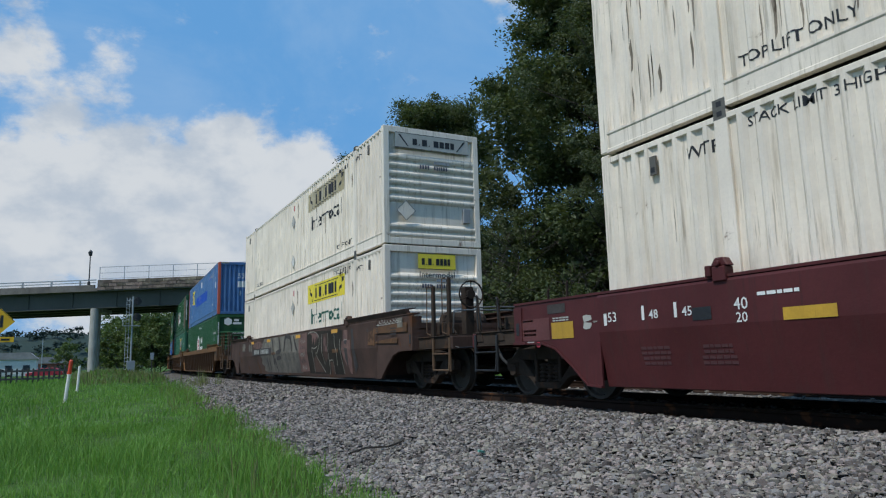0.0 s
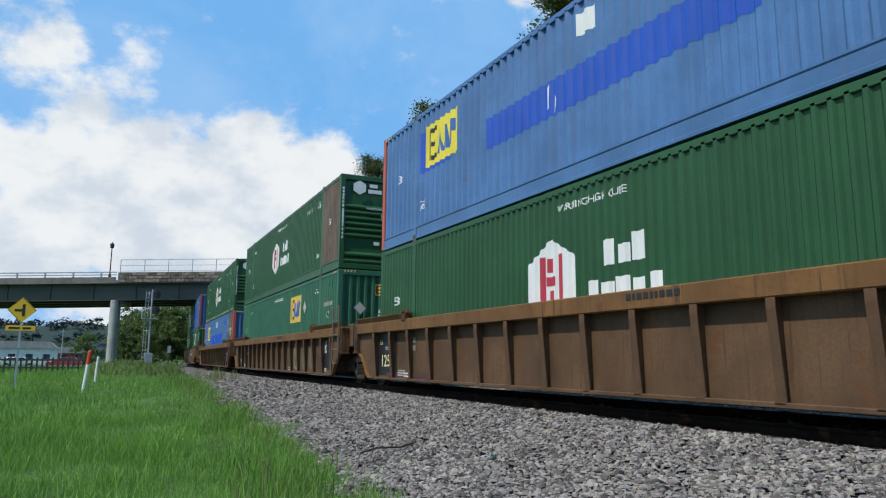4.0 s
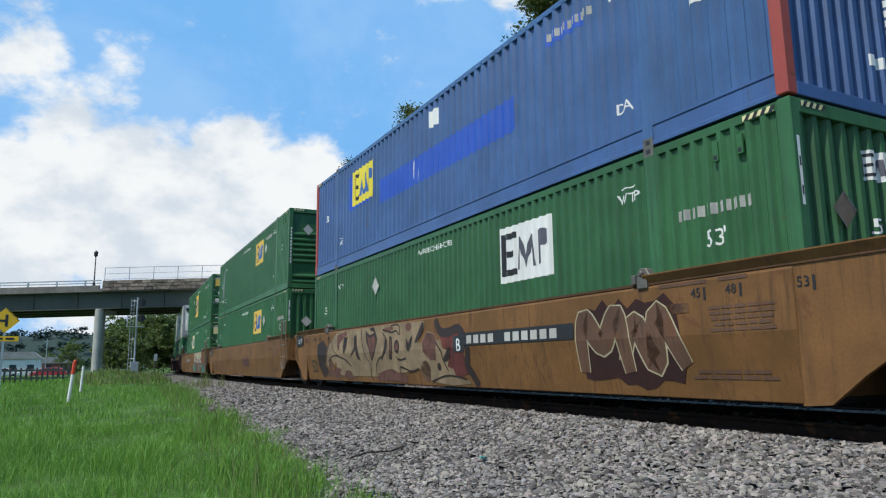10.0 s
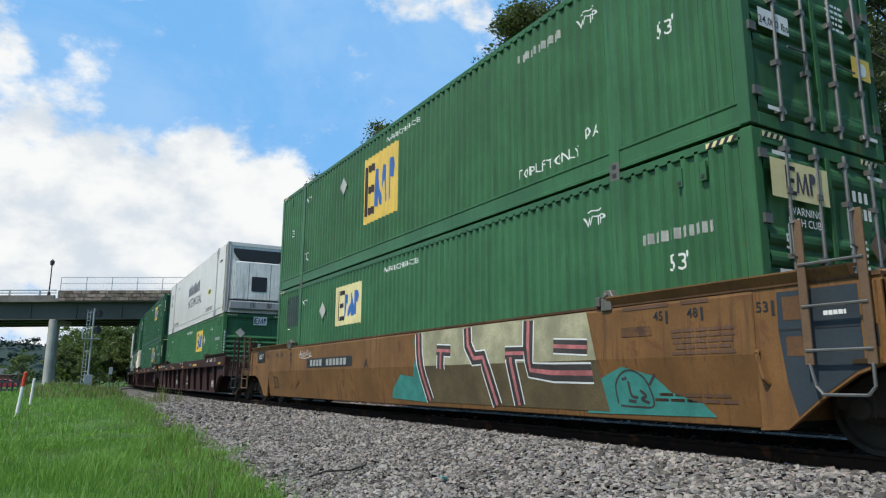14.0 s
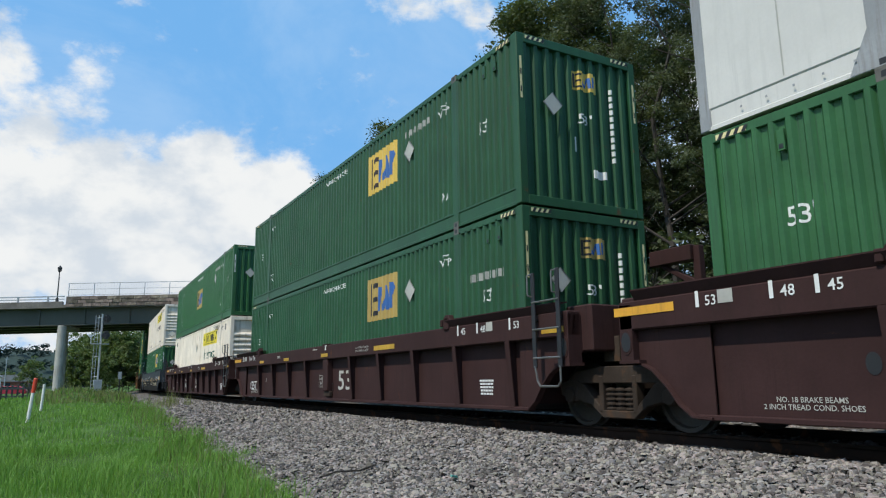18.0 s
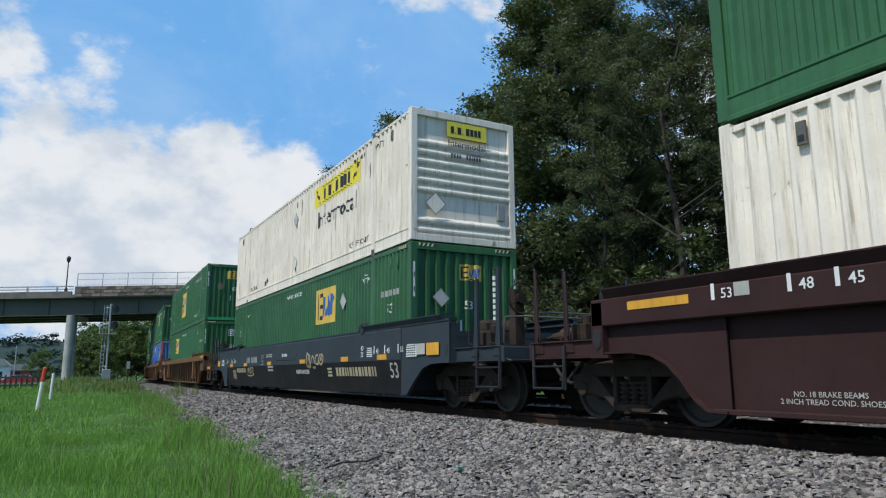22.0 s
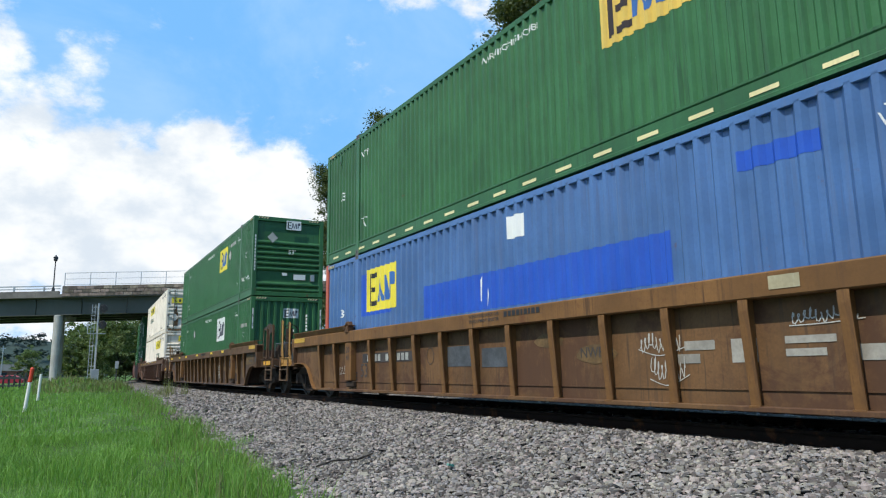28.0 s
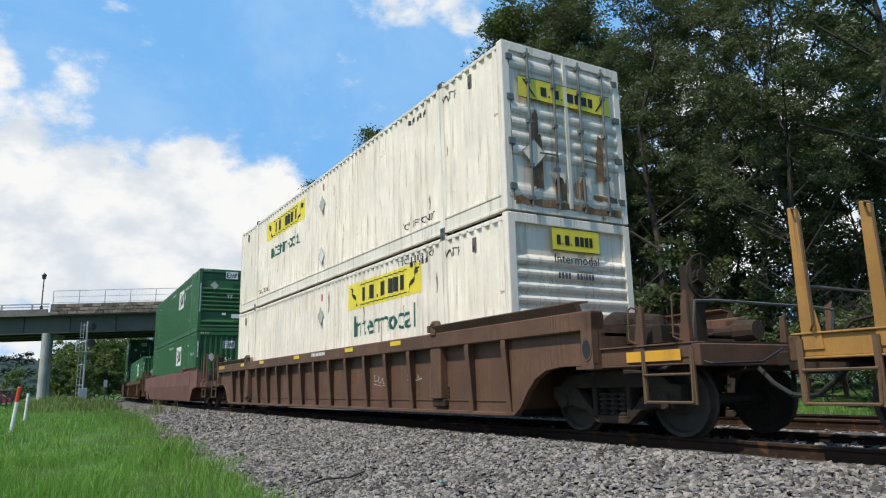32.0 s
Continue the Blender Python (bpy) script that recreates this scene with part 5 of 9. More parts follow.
def well_car(colour, ribbed, front, rear, u, label, name="well_car", lips=True, sill=None, tail=None, posts=(2.15, 2.15), head=None, drop=0.0):
    """One unit of a double-stack car: side walls, floor, ends, trucks. y = 0 where the containers begin; ends 'coupled' or 'joined'."""
    car = thing(name, label, "well car", "cars of the train")
    sill = sill or colour
    ends = {-1: front, 1: rear}
    hand = "black" if colour in ("maroon", "oxide", "slate") else "handrail"
    grime = "grimytan" if colour in ("tan", "umber", "mottled", "wornbrown") else colour
    f_len = {"coupled": 1.95, "joined": 1.22}
    y_a, y_b = -f_len[front], CL + f_len[rear]
    wide = () if not ribbed or u < 160 else (8.05,) if colour == "maroon" else (POST, CL - POST)
    for sx in (-1, 1):
        a, b = sorted((sx * 1.30, sx * XO))
        for y in wide:
            post = part("wide_post", ("widepost", sx, sill), lambda sx=sx: G().box(*sorted((sx * 1.355, sx * 1.50)), -0.17, 0.17, 0.44, 1.29), "tan" if colour == "wornbrown" else sill, car, at=pose(0, y, 0), bevel=0.012)
            part("post_foot", ("postfoot", sx), lambda sx=sx: G().box(*sorted((sx * 1.35, sx * 1.455)), -0.20, 0.20, 0.30, 0.435), "truck", car, at=pose(0, y, 0), bevel=0.02)
            for by in (-0.22, 0.22):
                for bz in (0.47, 0.54, 0.61):
                    part("bolt", ("postbolt", sx), lambda sx=sx: G().box(*sorted((sx * 1.355, sx * 1.385)), -0.016, 0.016, -0.016, 0.016), "black", car, at=pose(0, y + by, bz))
        if colour == "maroon":
            part("cap_bracket", ("capbracket", sx), lambda sx=sx: G().box(*sorted((sx * 1.36, sx * 1.53)), -0.16, 0.16, 1.53, 1.575), colour, car, at=pose(0, 8.05, 0), bevel=0.01)
        if ribbed and u > 220:
            part("seam_rail", ("seamrail", sx, colour), lambda sx=sx: G().box(*sorted((sx * 1.355, sx * 1.374)), -0.02, CL + 0.02, 0.405, 0.42), colour, car)
        if ribbed:
            part("top_chord", ("chord", sx, front, rear, sill), lambda: G().box(a, b, y_a, y_b, 1.20 if colour == "maroon" else 1.29, 1.54), sill, car, bevel=0.015)
            part("side_panel", ("panel", sx, colour), lambda: G().box(*sorted((sx * 1.34, sx * 1.36)), -0.02, CL + 0.02, 0.22, 1.40), colour, car)
            part("bottom_chord", ("bchord", sx, colour), lambda: G().box(*sorted((sx * 1.34, sx * 1.47)), -0.22, CL + 0.22, 0.20, 0.255), colour, car, bevel=0.008)
            for k in range(10 if colour == "maroon" else 17):
                y = 0.2 + 1.57 * k if colour == "maroon" else -0.05 + 1.005 * k
                if any(abs(y - p) < 0.3 for p in wide):
                    continue
                part("side_stake", ("rib", colour, sill), rib_mesh, "tan" if colour in ("mottled", "wornbrown") else colour, car, at=pose(0, y, 0, 0, 0, 0 if sx < 0 else 180))
        else:
            def plate(sx=sx):
                o = [(sx * 1.32, 1.54 - drop), (sx * 1.50, 1.54 - drop), (sx * 1.52, 1.50 - drop), (sx * 1.52, 0.92), (sx * 1.405, 0.22), (sx * 1.30, 0.22)]
                return G().prism(o, "y", -0.004, CL + 0.004)
            part("side_panel", ("splate", sx, colour, drop), plate, colour, car, bevel=0.01)
            part("top_chord", ("schord", sx, front, rear, grime, drop), lambda: G().box(*sorted((sx * 1.33, sx * 1.515)), y_a, y_b, 1.541 - drop, 1.572 - drop), grime, car)
        if lips:
            for k, (y0, y1) in enumerate(((y_a + 0.25, 1.95), (CL - 1.95, y_b - 0.25))):
                part("guide_lip", ("lip", sx, k, front, rear, sill), lambda sx=sx, y0=y0, y1=y1: G().prism([(sx * 1.50, 1.535), (sx * 1.57, 1.65), (sx * 1.57, 1.665), (sx * 1.31, 1.69), (sx * 1.31, 1.67), (sx * 1.46, 1.64), (sx * 1.42, 1.535)],
                     "y", y0, y1), "tan" if colour == "wornbrown" else sill, car)
        for y in (POST, CL - POST):
            part("lock_bracket", ("bracket", sx, colour, ribbed), lambda sx=sx: G().box(*sorted((sx * 1.40, sx * 1.55)), -0.085, 0.085, 1.50, 1.66).prism([(-0.12, 1.66), (0.12, 1.66), (0.05, 1.755), (-0.06, 1.755)], "x", *sorted((sx * 1.42, sx * 1.53)))
                 .tube((sx * 1.41, 0, 1.69), (sx * 1.57, 0, 1.69), 0.035, 10).box(*sorted((sx * 1.50, sx * 1.56)), 0.10, 0.17, 1.56, 1.68), grime if ribbed else "casting" if colour == "tan" else colour, car, at=pose(0, y, -drop), bevel=0.012)
    part("well_floor", "well_floor", lambda: G().box(-1.335, 1.335, -0.1, CL + 0.1, 0.22, 0.36), "underside", car)
    for sy, kind in ends.items():
        at = pose(0, 0, 0) if sy < 0 else pose(0, CL, 0)
        ln = f_len[kind]
        for sx in (-1, 1):
            part("end_panel", ("endpanel", ribbed, kind, sy, colour, sx, drop), lambda sx=sx: end_panel_mesh(ribbed, ln, -sy, sx, drop), colour, car, at=at)
            part("arch_flange", ("flange", ribbed, kind, sy, colour, sx), lambda sx=sx: arch_flange_mesh(ribbed, ln, -sy, sx), sill, car, at=at)

        def mir(g, sy=sy):
            if sy > 0:
                g.v = [(x, -y, z) for x, y, z in g.v]
            return g
        for sx in (-1, 1):
            def post(sx=sx):
                g = G().box(*sorted((sx * 1.30, sx * XO)), -ln, -ln + 0.20, 0.84, 1.50 - drop)
                if ribbed:
                    ring = disc(-ln + 0.10, 1.06, 0.075, 0.12, 14)
                    g.prism(disc(-ln + 0.10, 1.06, 0.095, 0.15, 14), "x", *sorted((sx * 1.50, sx * 1.528)))
                    g.prism(ring, "x", *sorted((sx * 1.5281, sx * 1.531)), 1)
                else:
                    g.box(*sorted((sx * 1.523, sx * 1.526)), -ln + 0.06, -ln + 0.14, 0.95, 1.14, 1)
                g.box(*sorted((sx * 1.28, sx * 1.535)), -ln - 0.02, -ln + 0.30, 0.81, 0.85)
                return mir(g)
            part("end_post", ("endpost", sx, kind, sy, colour, ribbed, drop), post, [grime if ribbed else colour, "black"], car, bevel=0.01, at=at)
        part("bulkhead", ("bulkhead", kind, sy, colour), lambda: mir(G().box(-1.38, 1.38, -0.26, -0.14, 0.3, 1.36).box(-1.36, 1.36, -ln, -0.2, 1.22, 1.26).box(-1.30, 1.30, -ln, -ln + 0.14, 1.0, 1.36)), colour, car, at=at)
        if kind == "coupled":
            part("centre_sill", ("csill", sy, colour), lambda: mir(G().box(-0.30, 0.30, -3.42, -0.2, 0.74, 1.02).box(-1.25, 1.25, -2.0, -1.5, 0.80, 1.0)), "truck", car, at=at, bevel=0.01)
            coat = tail if tail and sy > 0 else head if head and sy < 0 else grime
            top = posts[0] if sy < 0 else posts[1]
            wd = 0.05 if coat == "wornyellow" else 0.01
            part("end_sill", ("esill", sy, colour), lambda: mir(G().box(-1.40, 1.40, -3.45, -3.33, 0.80, 1.04)), grime, car, at=at, bevel=0.012)
            for sx in (-1, 1):
                part("side_step_beam", ("sbeam", sx, sy, coat), lambda sx=sx: mir(G().box(*sorted((sx * 1.32, sx * 1.37)), -3.40, -1.93, 0.84, 1.04).box(*sorted((sx * 1.26, sx * 1.40)), -3.42, -1.93, 1.04, 1.06).box(*sorted((sx * 1.26, sx * 1.40)), -3.42, -1.93, 0.82, 0.84)), coat, car, at=at, bevel=0.006)
                for y, h in ((-2.62, top - 0.09), (-3.28, top)):
                    # a channel post with a slanted top and a gusset at its foot
                    part("stanchion", ("stanchion", sx, y, sy, coat, h), lambda sx=sx, y=y, h=h: mir(G().prism([(y - 0.045, 0.90), (y + 0.16, 0.90), (y + 0.09 + wd, 1.10), (y + 0.05 + wd, 1.3), (y + 0.03 + wd, h - 0.06), (y - 0.01, h), (y - 0.035, h)], "x", *sorted((sx * 1.37, sx * 1.385)))
                         .box(*sorted((sx * 1.33, sx * 1.37)), y - 0.04, y - 0.025, 0.90, h - 0.03)), coat, car, at=at, bevel=0.004)
                    part("grab_iron", ("grab", sx, y, sy, hand, h), lambda sx=sx, y=y, h=h: mir(G().path([(sx * 1.39, y + 0.02, h - 0.05), (sx * 1.45, y + 0.05, h - 0.03), (sx * 1.45, y + 0.10, h - 0.05), (sx * 1.45, y + 0.12, 1.12), (sx * 1.39, y + 0.06, 1.08)], 0.011)), hand, car, at=at)
                part("step", ("step", sx, sy, hand), lambda sx=sx: mir(G().path([(sx * 1.40, -3.34, 1.02), (sx * 1.42, -3.33, 0.42), (sx * 1.42, -2.68, 0.42), (sx * 1.40, -2.64, 1.0)], 0.016).box(*sorted((sx * 1.385, sx * 1.41)), -3.37, -3.31, 0.40, 1.0).box(*sorted((sx * 1.385, sx * 1.41)), -2.69, -2.63, 0.40, 1.0)
                     .tube((sx * 1.42, -3.33, 0.72), (sx * 1.42, -2.66, 0.72), 0.014, 6)), hand, car, at=at)
            part("end_handrail", ("endrail", sy, hand), lambda: mir(G().path([(-1.30, -3.30, 1.10), (-1.30, -3.36, 1.50), (-0.95, -3.36, 1.52), (0.95, -3.36, 1.52), (1.30, -3.36, 1.50), (1.30, -3.30, 1.10)], 0.016)), "rod", car, at=at)
            part("brake_chain", ("bchain", sy), lambda: mir(G().path([(-0.75, -2.9, 1.05), (-0.70, -2.6, 0.86), (-0.52, -2.0, 0.78), (-0.4, -1.2, 0.74)], 0.02)), "rod", car, at=at)
            part("valve_box", ("vbox", sy), lambda: mir(G().box(-1.18, -0.86, -2.75, -2.45, 1.08, 1.30).tube((-1.02, -2.6, 1.30), (-1.02, -2.6, 1.42), 0.07, 10).path([(-1.02, -2.75, 1.2), (-1.1, -3.0, 1.15), (-1.1, -3.2, 0.95)], 0.02)), "truck", car, at=at, bevel=0.015)
            part("walkway", ("walk", sy), lambda: mir(G().box(-1.28, 1.28, -3.32, -2.35, 1.045, 1.075)), "truck", car, at=at)
            cpl = part("coupler", ("coupler", sy), lambda: mir(G().box(-0.09, 0.09, -3.62, -3.40, 0.78, 0.96).prism([(-0.16, -3.92), (0.06, -3.95), (0.17, -3.80), (0.12, -3.60), (-0.12, -3.60), (-0.20, -3.74)], "z", 0.72, 1.0)), "truck", car, at=at, bevel=0.02)
            part("air_hose", ("hose", sy), lambda: mir(G().path([(-0.42, -3.42, 0.78), (-0.45, -3.62, 0.60), (-0.42, -3.80, 0.48), (-0.34, -3.93, 0.46)], 0.028, 8)), "rubber", cpl)
            part("cut_lever", ("cutlever", sy), lambda: mir(G().path([(-1.36, -3.40, 0.86), (-1.30, -3.52, 0.82), (-0.5, -3.54, 0.84), (-0.2, -3.60, 0.98)], 0.014)), hand, car, at=at)
            part("brake_pipe", ("bpipe", sy), lambda: mir(G().path([(-0.42, -3.42, 0.80), (-0.46, -2.9, 0.70), (-0.46, -1.1, 0.66), (-0.46, -0.3, 0.70)], 0.025, 7)), "truck", car, at=at)
            part("brake_cylinder", ("bcyl", sy), lambda: mir(G().lathe([(-2.75, 0.0), (-2.75, 0.13), (-2.45, 0.15), (-2.40, 0.10), (-2.1, 0.06), (-2.1, 0.0)], "y", 12)), "truck", car, at=at @ pose(0.62, 0, 1.28))
            part("brake_lever", ("blev", sy), lambda: mir(G().path([(0.62, -2.1, 1.28), (0.55, -1.7, 1.24), (0.3, -1.2, 1.1)], 0.022)), "truck", car, at=at)
            part("drain_valve", ("dvalve", sy), lambda: mir(G().box(-0.98, -0.72, -2.25, -1.98, 1.10, 1.36).tube((-0.85, -2.1, 1.36), (-0.85, -2.1, 1.52), 0.06, 8)), "truck", car, at=at, bevel=0.02)
            if sy < 0:
                part("brake_wheel", "brakewheel", lambda: G().path([(-0.75 + 0.26 * math.cos(k * math.pi / 8), -3.05, 1.85 + 0.26 * math.sin(k * math.pi / 8)) for k in range(17)], 0.016).path([(-0.75, -3.05, 1.85), (-0.75, -3.05, 2.10)], 0.012)
                     .path([(-0.75, -3.05, 1.85), (-0.53, -3.05, 1.74)], 0.012).path([(-0.75, -3.05, 1.85), (-0.97, -3.05, 1.74)], 0.012).box(-0.84, -0.66, -2.98, -2.80, 1.05, 2.0).tube((-0.75, -3.06, 1.85), (-0.75, -2.8, 1.85), 0.09, 10), "truck", car, at=at)
                part("air_tank", "airtank", lambda: G().lathe([(-0.55, 0.0), (-0.52, 0.14), (-0.42, 0.19), (0.42, 0.19), (0.52, 0.14), (0.55, 0.0)], "x", 16), "truck", car, at=pose(0.1, -1.15, 1.45), smooth_faces=False)
            truck(car, -1.75 if sy < 0 else CL + 1.75, u)
        else:
            part("centre_sill", ("jsill", sy), lambda: mir(G().box(-0.35, 0.35, -1.66, -0.2, 0.70, 1.06).box(-0.9, 0.9, -1.5, -1.2, 0.86, 1.2)), "truck", car, at=at, bevel=0.01)
            for sx in (-1, 1):
                part("end_block", ("eblock", sx, sy, colour), lambda sx=sx: mir(G().box(*sorted((sx * 0.75, sx * 1.28)), -1.42, -0.9, 1.0, 1.62)), colour, car, at=at, bevel=0.02)
            if sy < 0:
                # a ladder of two flat stiles with round rungs and a hanging stirrup
                stile = lambda y: G().box(-1.60, -1.575, y - 0.04, y + 0.04, 0.80, 2.12).path([(-1.585, y, 1.45), (-1.50, y, 1.45)], 0.014)
                lad = part("ladder", ("ladder", hand), lambda: stile(-0.58), hand, car, at=at, bevel=0.005)
                part("stile", ("stile", hand), lambda: stile(-1.12), hand, lad, bevel=0.005)
                for z in (0.93, 1.32, 1.70):
                    part("rung", ("rung", hand, z), lambda z=z: G().tube((-1.60, -0.56, z), (-1.60, -1.14, z), 0.014, 6), "rod", lad)
                part("stirrup", ("stirrup", hand), lambda: G().path([(-1.59, -0.58, 0.82), (-1.59, -0.62, 0.62), (-1.59, -0.68, 0.55), (-1.59, -1.06, 0.55), (-1.59, -1.12, 0.62), (-1.59, -1.12, 0.82)], 0.015), "rod", lad)
                for y in (-0.58, -1.12):
                    part("handhold", ("handhold", y), lambda y=y: G().path([(-1.60, y + 0.02, 1.78), (-1.66, y + 0.03, 1.80), (-1.66, y + 0.03, 2.08), (-1.60, y + 0.02, 2.10)], 0.012), "rod", lad)
                truck(car, -1.60, u)
            if colour == "maroon":
                def gusset():
                    g = G().box(0.98, 1.10, -1.35, -1.22, 1.5, 2.62).box(0.9, 1.12, -1.25, -0.42, 2.40, 2.64)
                    g.prism([(-1.24, 1.98), (-1.24, 2.10), (-0.62, 2.42), (-0.50, 2.42)], "x", 0.98, 1.08)
                    return mir(g)
                part("guide_bracket", ("gusset", sy, colour), gusset, colour, car, at=at, bevel=0.01)
    return car


FLAT = Skin(True, -1.362)
CHORD = Skin(True, -1.522)
ONPOST = Skin(True, -1.502)
SMOOTH = Leaned()


def ticks(car, labels, y0, z, mat, skin=CHORD, step=0.62, h=0.13):
    """Length marks near a car's end: a stroke with its number."""
    for k, txt in enumerate(labels):
        y = y0[k] if isinstance(y0, (list, tuple)) else y0 + step * k
        patch("length_mark", [rect(-0.022, 0.022, -0.01, h * 1.25)], skin, mat, car, -y, z)
        words(txt, h * 0.8, skin, mat, car, -y + (0.17 if mat != "black" else 0.16), z)


def small_lines(car, y, z, n, w, mat, skin, seed=1, h=0.035):
    for k in range(n):
        patch("text_line", bars(5, w / 6, h, w / 40, seed + k), skin, mat, car, -y, z - k * h * 1.7)


def strips(car, ys, z, skin=CHORD, mat="reflector", w=0.26, h=0.10):
    for y in ys:
        patch("reflector", [rect(-w, w, 0, h)], skin, mat, car, -y, z, 0.005)


def blob(u, v, ru, rv, seed, n=18):
    r = random.Random(seed)
    return [(u + ru * math.cos(2 * math.pi * k / n) * r.uniform(0.82, 1.12), v + rv * math.sin(2 * math.pi * k / n) * r.uniform(0.85, 1.1)) for k in range(n)]


def stroke(pts, w):
    """A thick painted line as quads."""
    out = []
    for (a, b), (c, d) in zip(pts, pts[1:]):
        ln = math.hypot(c - a, d - b) or 1
        nx, ny = -(d - b) / ln * w / 2, (c - a) / ln * w / 2
        out.append([(a + nx, b + ny), (c + nx, d + ny), (c - nx, d - ny), (a - nx, b - ny)])
    return out


def number_bars(a, b, w, h):
    """Two groups of plain bars in the place of a car's number."""
    out, x = [], 0.0
    for k in range(a + b):
        if k == a:
            x += w * 1.6
        out.append(rect(x, x + w, 0, h))
        x += w * 1.42
    return [[(p - x / 2, q) for p, q in r] for r in out]


def curve(pts, n=7):
    """A smooth line through points."""
    out = []
    p = [pts[0]] + list(pts) + [pts[-1]]
    for k in range(1, len(p) - 2):
        a, b, c, d = p[k - 1:k + 3]
        for i in range(n):
            t = i / n
            out.append(tuple(0.5 * (2 * b[j] + (c[j] - a[j]) * t + (2 * a[j] - 5 * b[j] + 4 * c[j] - d[j]) * t * t + (3 * b[j] - a[j] - 3 * c[j] + d[j]) * t ** 3) for j in (0, 1)))
    return out + [pts[-1]]


def ribbon(pts, w, taper=0.0):
    """A painted band of one piece along a line; its width may swell in the middle."""
    n = len(pts)
    lft, rgt = [], []
    for k, (a, b) in enumerate(pts):
        c, d = pts[min(k + 1, n - 1)]
        e, f = pts[max(k - 1, 0)]
        ln = math.hypot(c - e, d - f) or 1
        ww = w / 2 * (1 - taper + taper * 2 * math.sin(math.pi * k / (n - 1)))
        nx, ny = -(d - f) / ln * ww, (c - e) / ln * ww
        lft.append((a + nx, b + ny))
        rgt.append((a - nx, b - ny))
    return [[lft[k], lft[k + 1], rgt[k + 1], rgt[k]] for k in range(n - 1)]


FLOURISH = [[(0.0, 0.1), (0.3, 0.9), (0.5, 0.2), (0.75, 0.85), (1.0, 0.15)], [(0.0, 0.5), (0.3, 1.0), (0.7, 0.6), (1.0, 0.9)], [(0.1, 0.0), (0.2, 0.8), (0.8, 1.0), (0.9, 0.3)],
            [(0.0, 0.9), (0.4, 0.4), (0.6, 0.7), (1.0, 0.05)], [(0.0, 0.2), (0.35, 0.1), (0.5, 0.8), (0.95, 0.95)], [(0.05, 0.05), (0.15, 0.95), (0.5, 0.5), (0.9, 0.95), (0.95, 0.0)]]


def piece(car, y0, y1, z0, z1, fill, line, seed, skin, n=5, back=None, width=0.24, edge=0.05):
    """A sprayed piece: a cloudy backing with broad curling bands, each outlined; no writing."""
    r = random.Random(seed)
    h, w = z1 - z0, (y1 - y0) / n
    if back:
        rim = [(-y0 + 0.1, z0 + h * 0.3)] + [(-y0 - (y1 - y0) * k / 11, z0 + h * r.uniform(-0.05, 0.12)) for k in range(12)] + [(-y1 - 0.12, z0 + h * 0.6)] + [(-y0 - (y1 - y0) * k / 11, z0 + h * r.uniform(0.88, 1.05)) for k in range(11, -1, -1)]
        patch("sprayed_backing", [rim], skin, back, car, 0, 0, 0.004, label="sprayed graffiti backing")
    for k in range(n):
        shape = FLOURISH[(k * 5 + seed) % 6]
        flip = r.random() < 0.4
        pts = [(-(y0 + (k + 0.5) * w) + ((0.5 - a) if flip else (a - 0.5)) * w * 1.1 + r.uniform(-0.06, 0.06) * w, z0 + width * 0.6 + (h - width * 1.25) * min(max(b + r.uniform(-0.05, 0.05), 0), 1)) for a, b in shape]
        line_pts = curve(pts)
        patch("sprayed_outline", ribbon(line_pts, width + edge, 0.25), skin, line, car, 0, 0, 0.006 + 0.0006 * k)
        patch("sprayed_band", ribbon(line_pts, width - 0.01, 0.25), skin, fill, car, 0, 0, 0.0064 + 0.0006 * k, label="sprayed graffiti band")


def scrawl(car, y, z, w, h, mat, seed, skin, n=9):
    """A thin sprayed tag: one looping line with a stroke through it, no writing."""
    r = random.Random(seed)
    out = []
    m = max(4, n // 2)
    f1, ph, lean = m * r.uniform(0.9, 1.25), r.uniform(0, 6.28), r.uniform(0.1, 0.35)
    pts = []
    for i in range(m * 9):
        t = i / (m * 9 - 1)
        q = 6.283 * f1 * t + ph
        up = 0.5 + (0.30 + 0.18 * math.sin(2.1 * q * 0.37 + ph)) * math.sin(q)
        pts.append((-w / 2 + w * t + w / m * 0.32 * math.cos(q * 1.02) + lean * h * (up - 0.5), h * up))
    out += ribbon(pts, 0.012)
    out += ribbon(curve([(-w * 0.55, h * r.uniform(-0.05, 0.2)), (0, h * r.uniform(-0.15, 0.1)), (w * 0.6, h * r.uniform(0.0, 0.35))], 5), 0.010)
    patch("sprayed_line", out, skin, mat, car, -y, z, 0.006, label="thin sprayed graffiti scrawl")



# ---------------------------------------------------------------- the train, unit by unit
MOVING = []      # thing, place of its front in the train, height
LOW, HIGH = 0.41, 3.31


def load(car, u, lower, upper):
    MOVING.append((car, u, 0.0))
    MOVING.append((lower, u, LOW))
    if upper:
        MOVING.append((upper, u, HIGH))


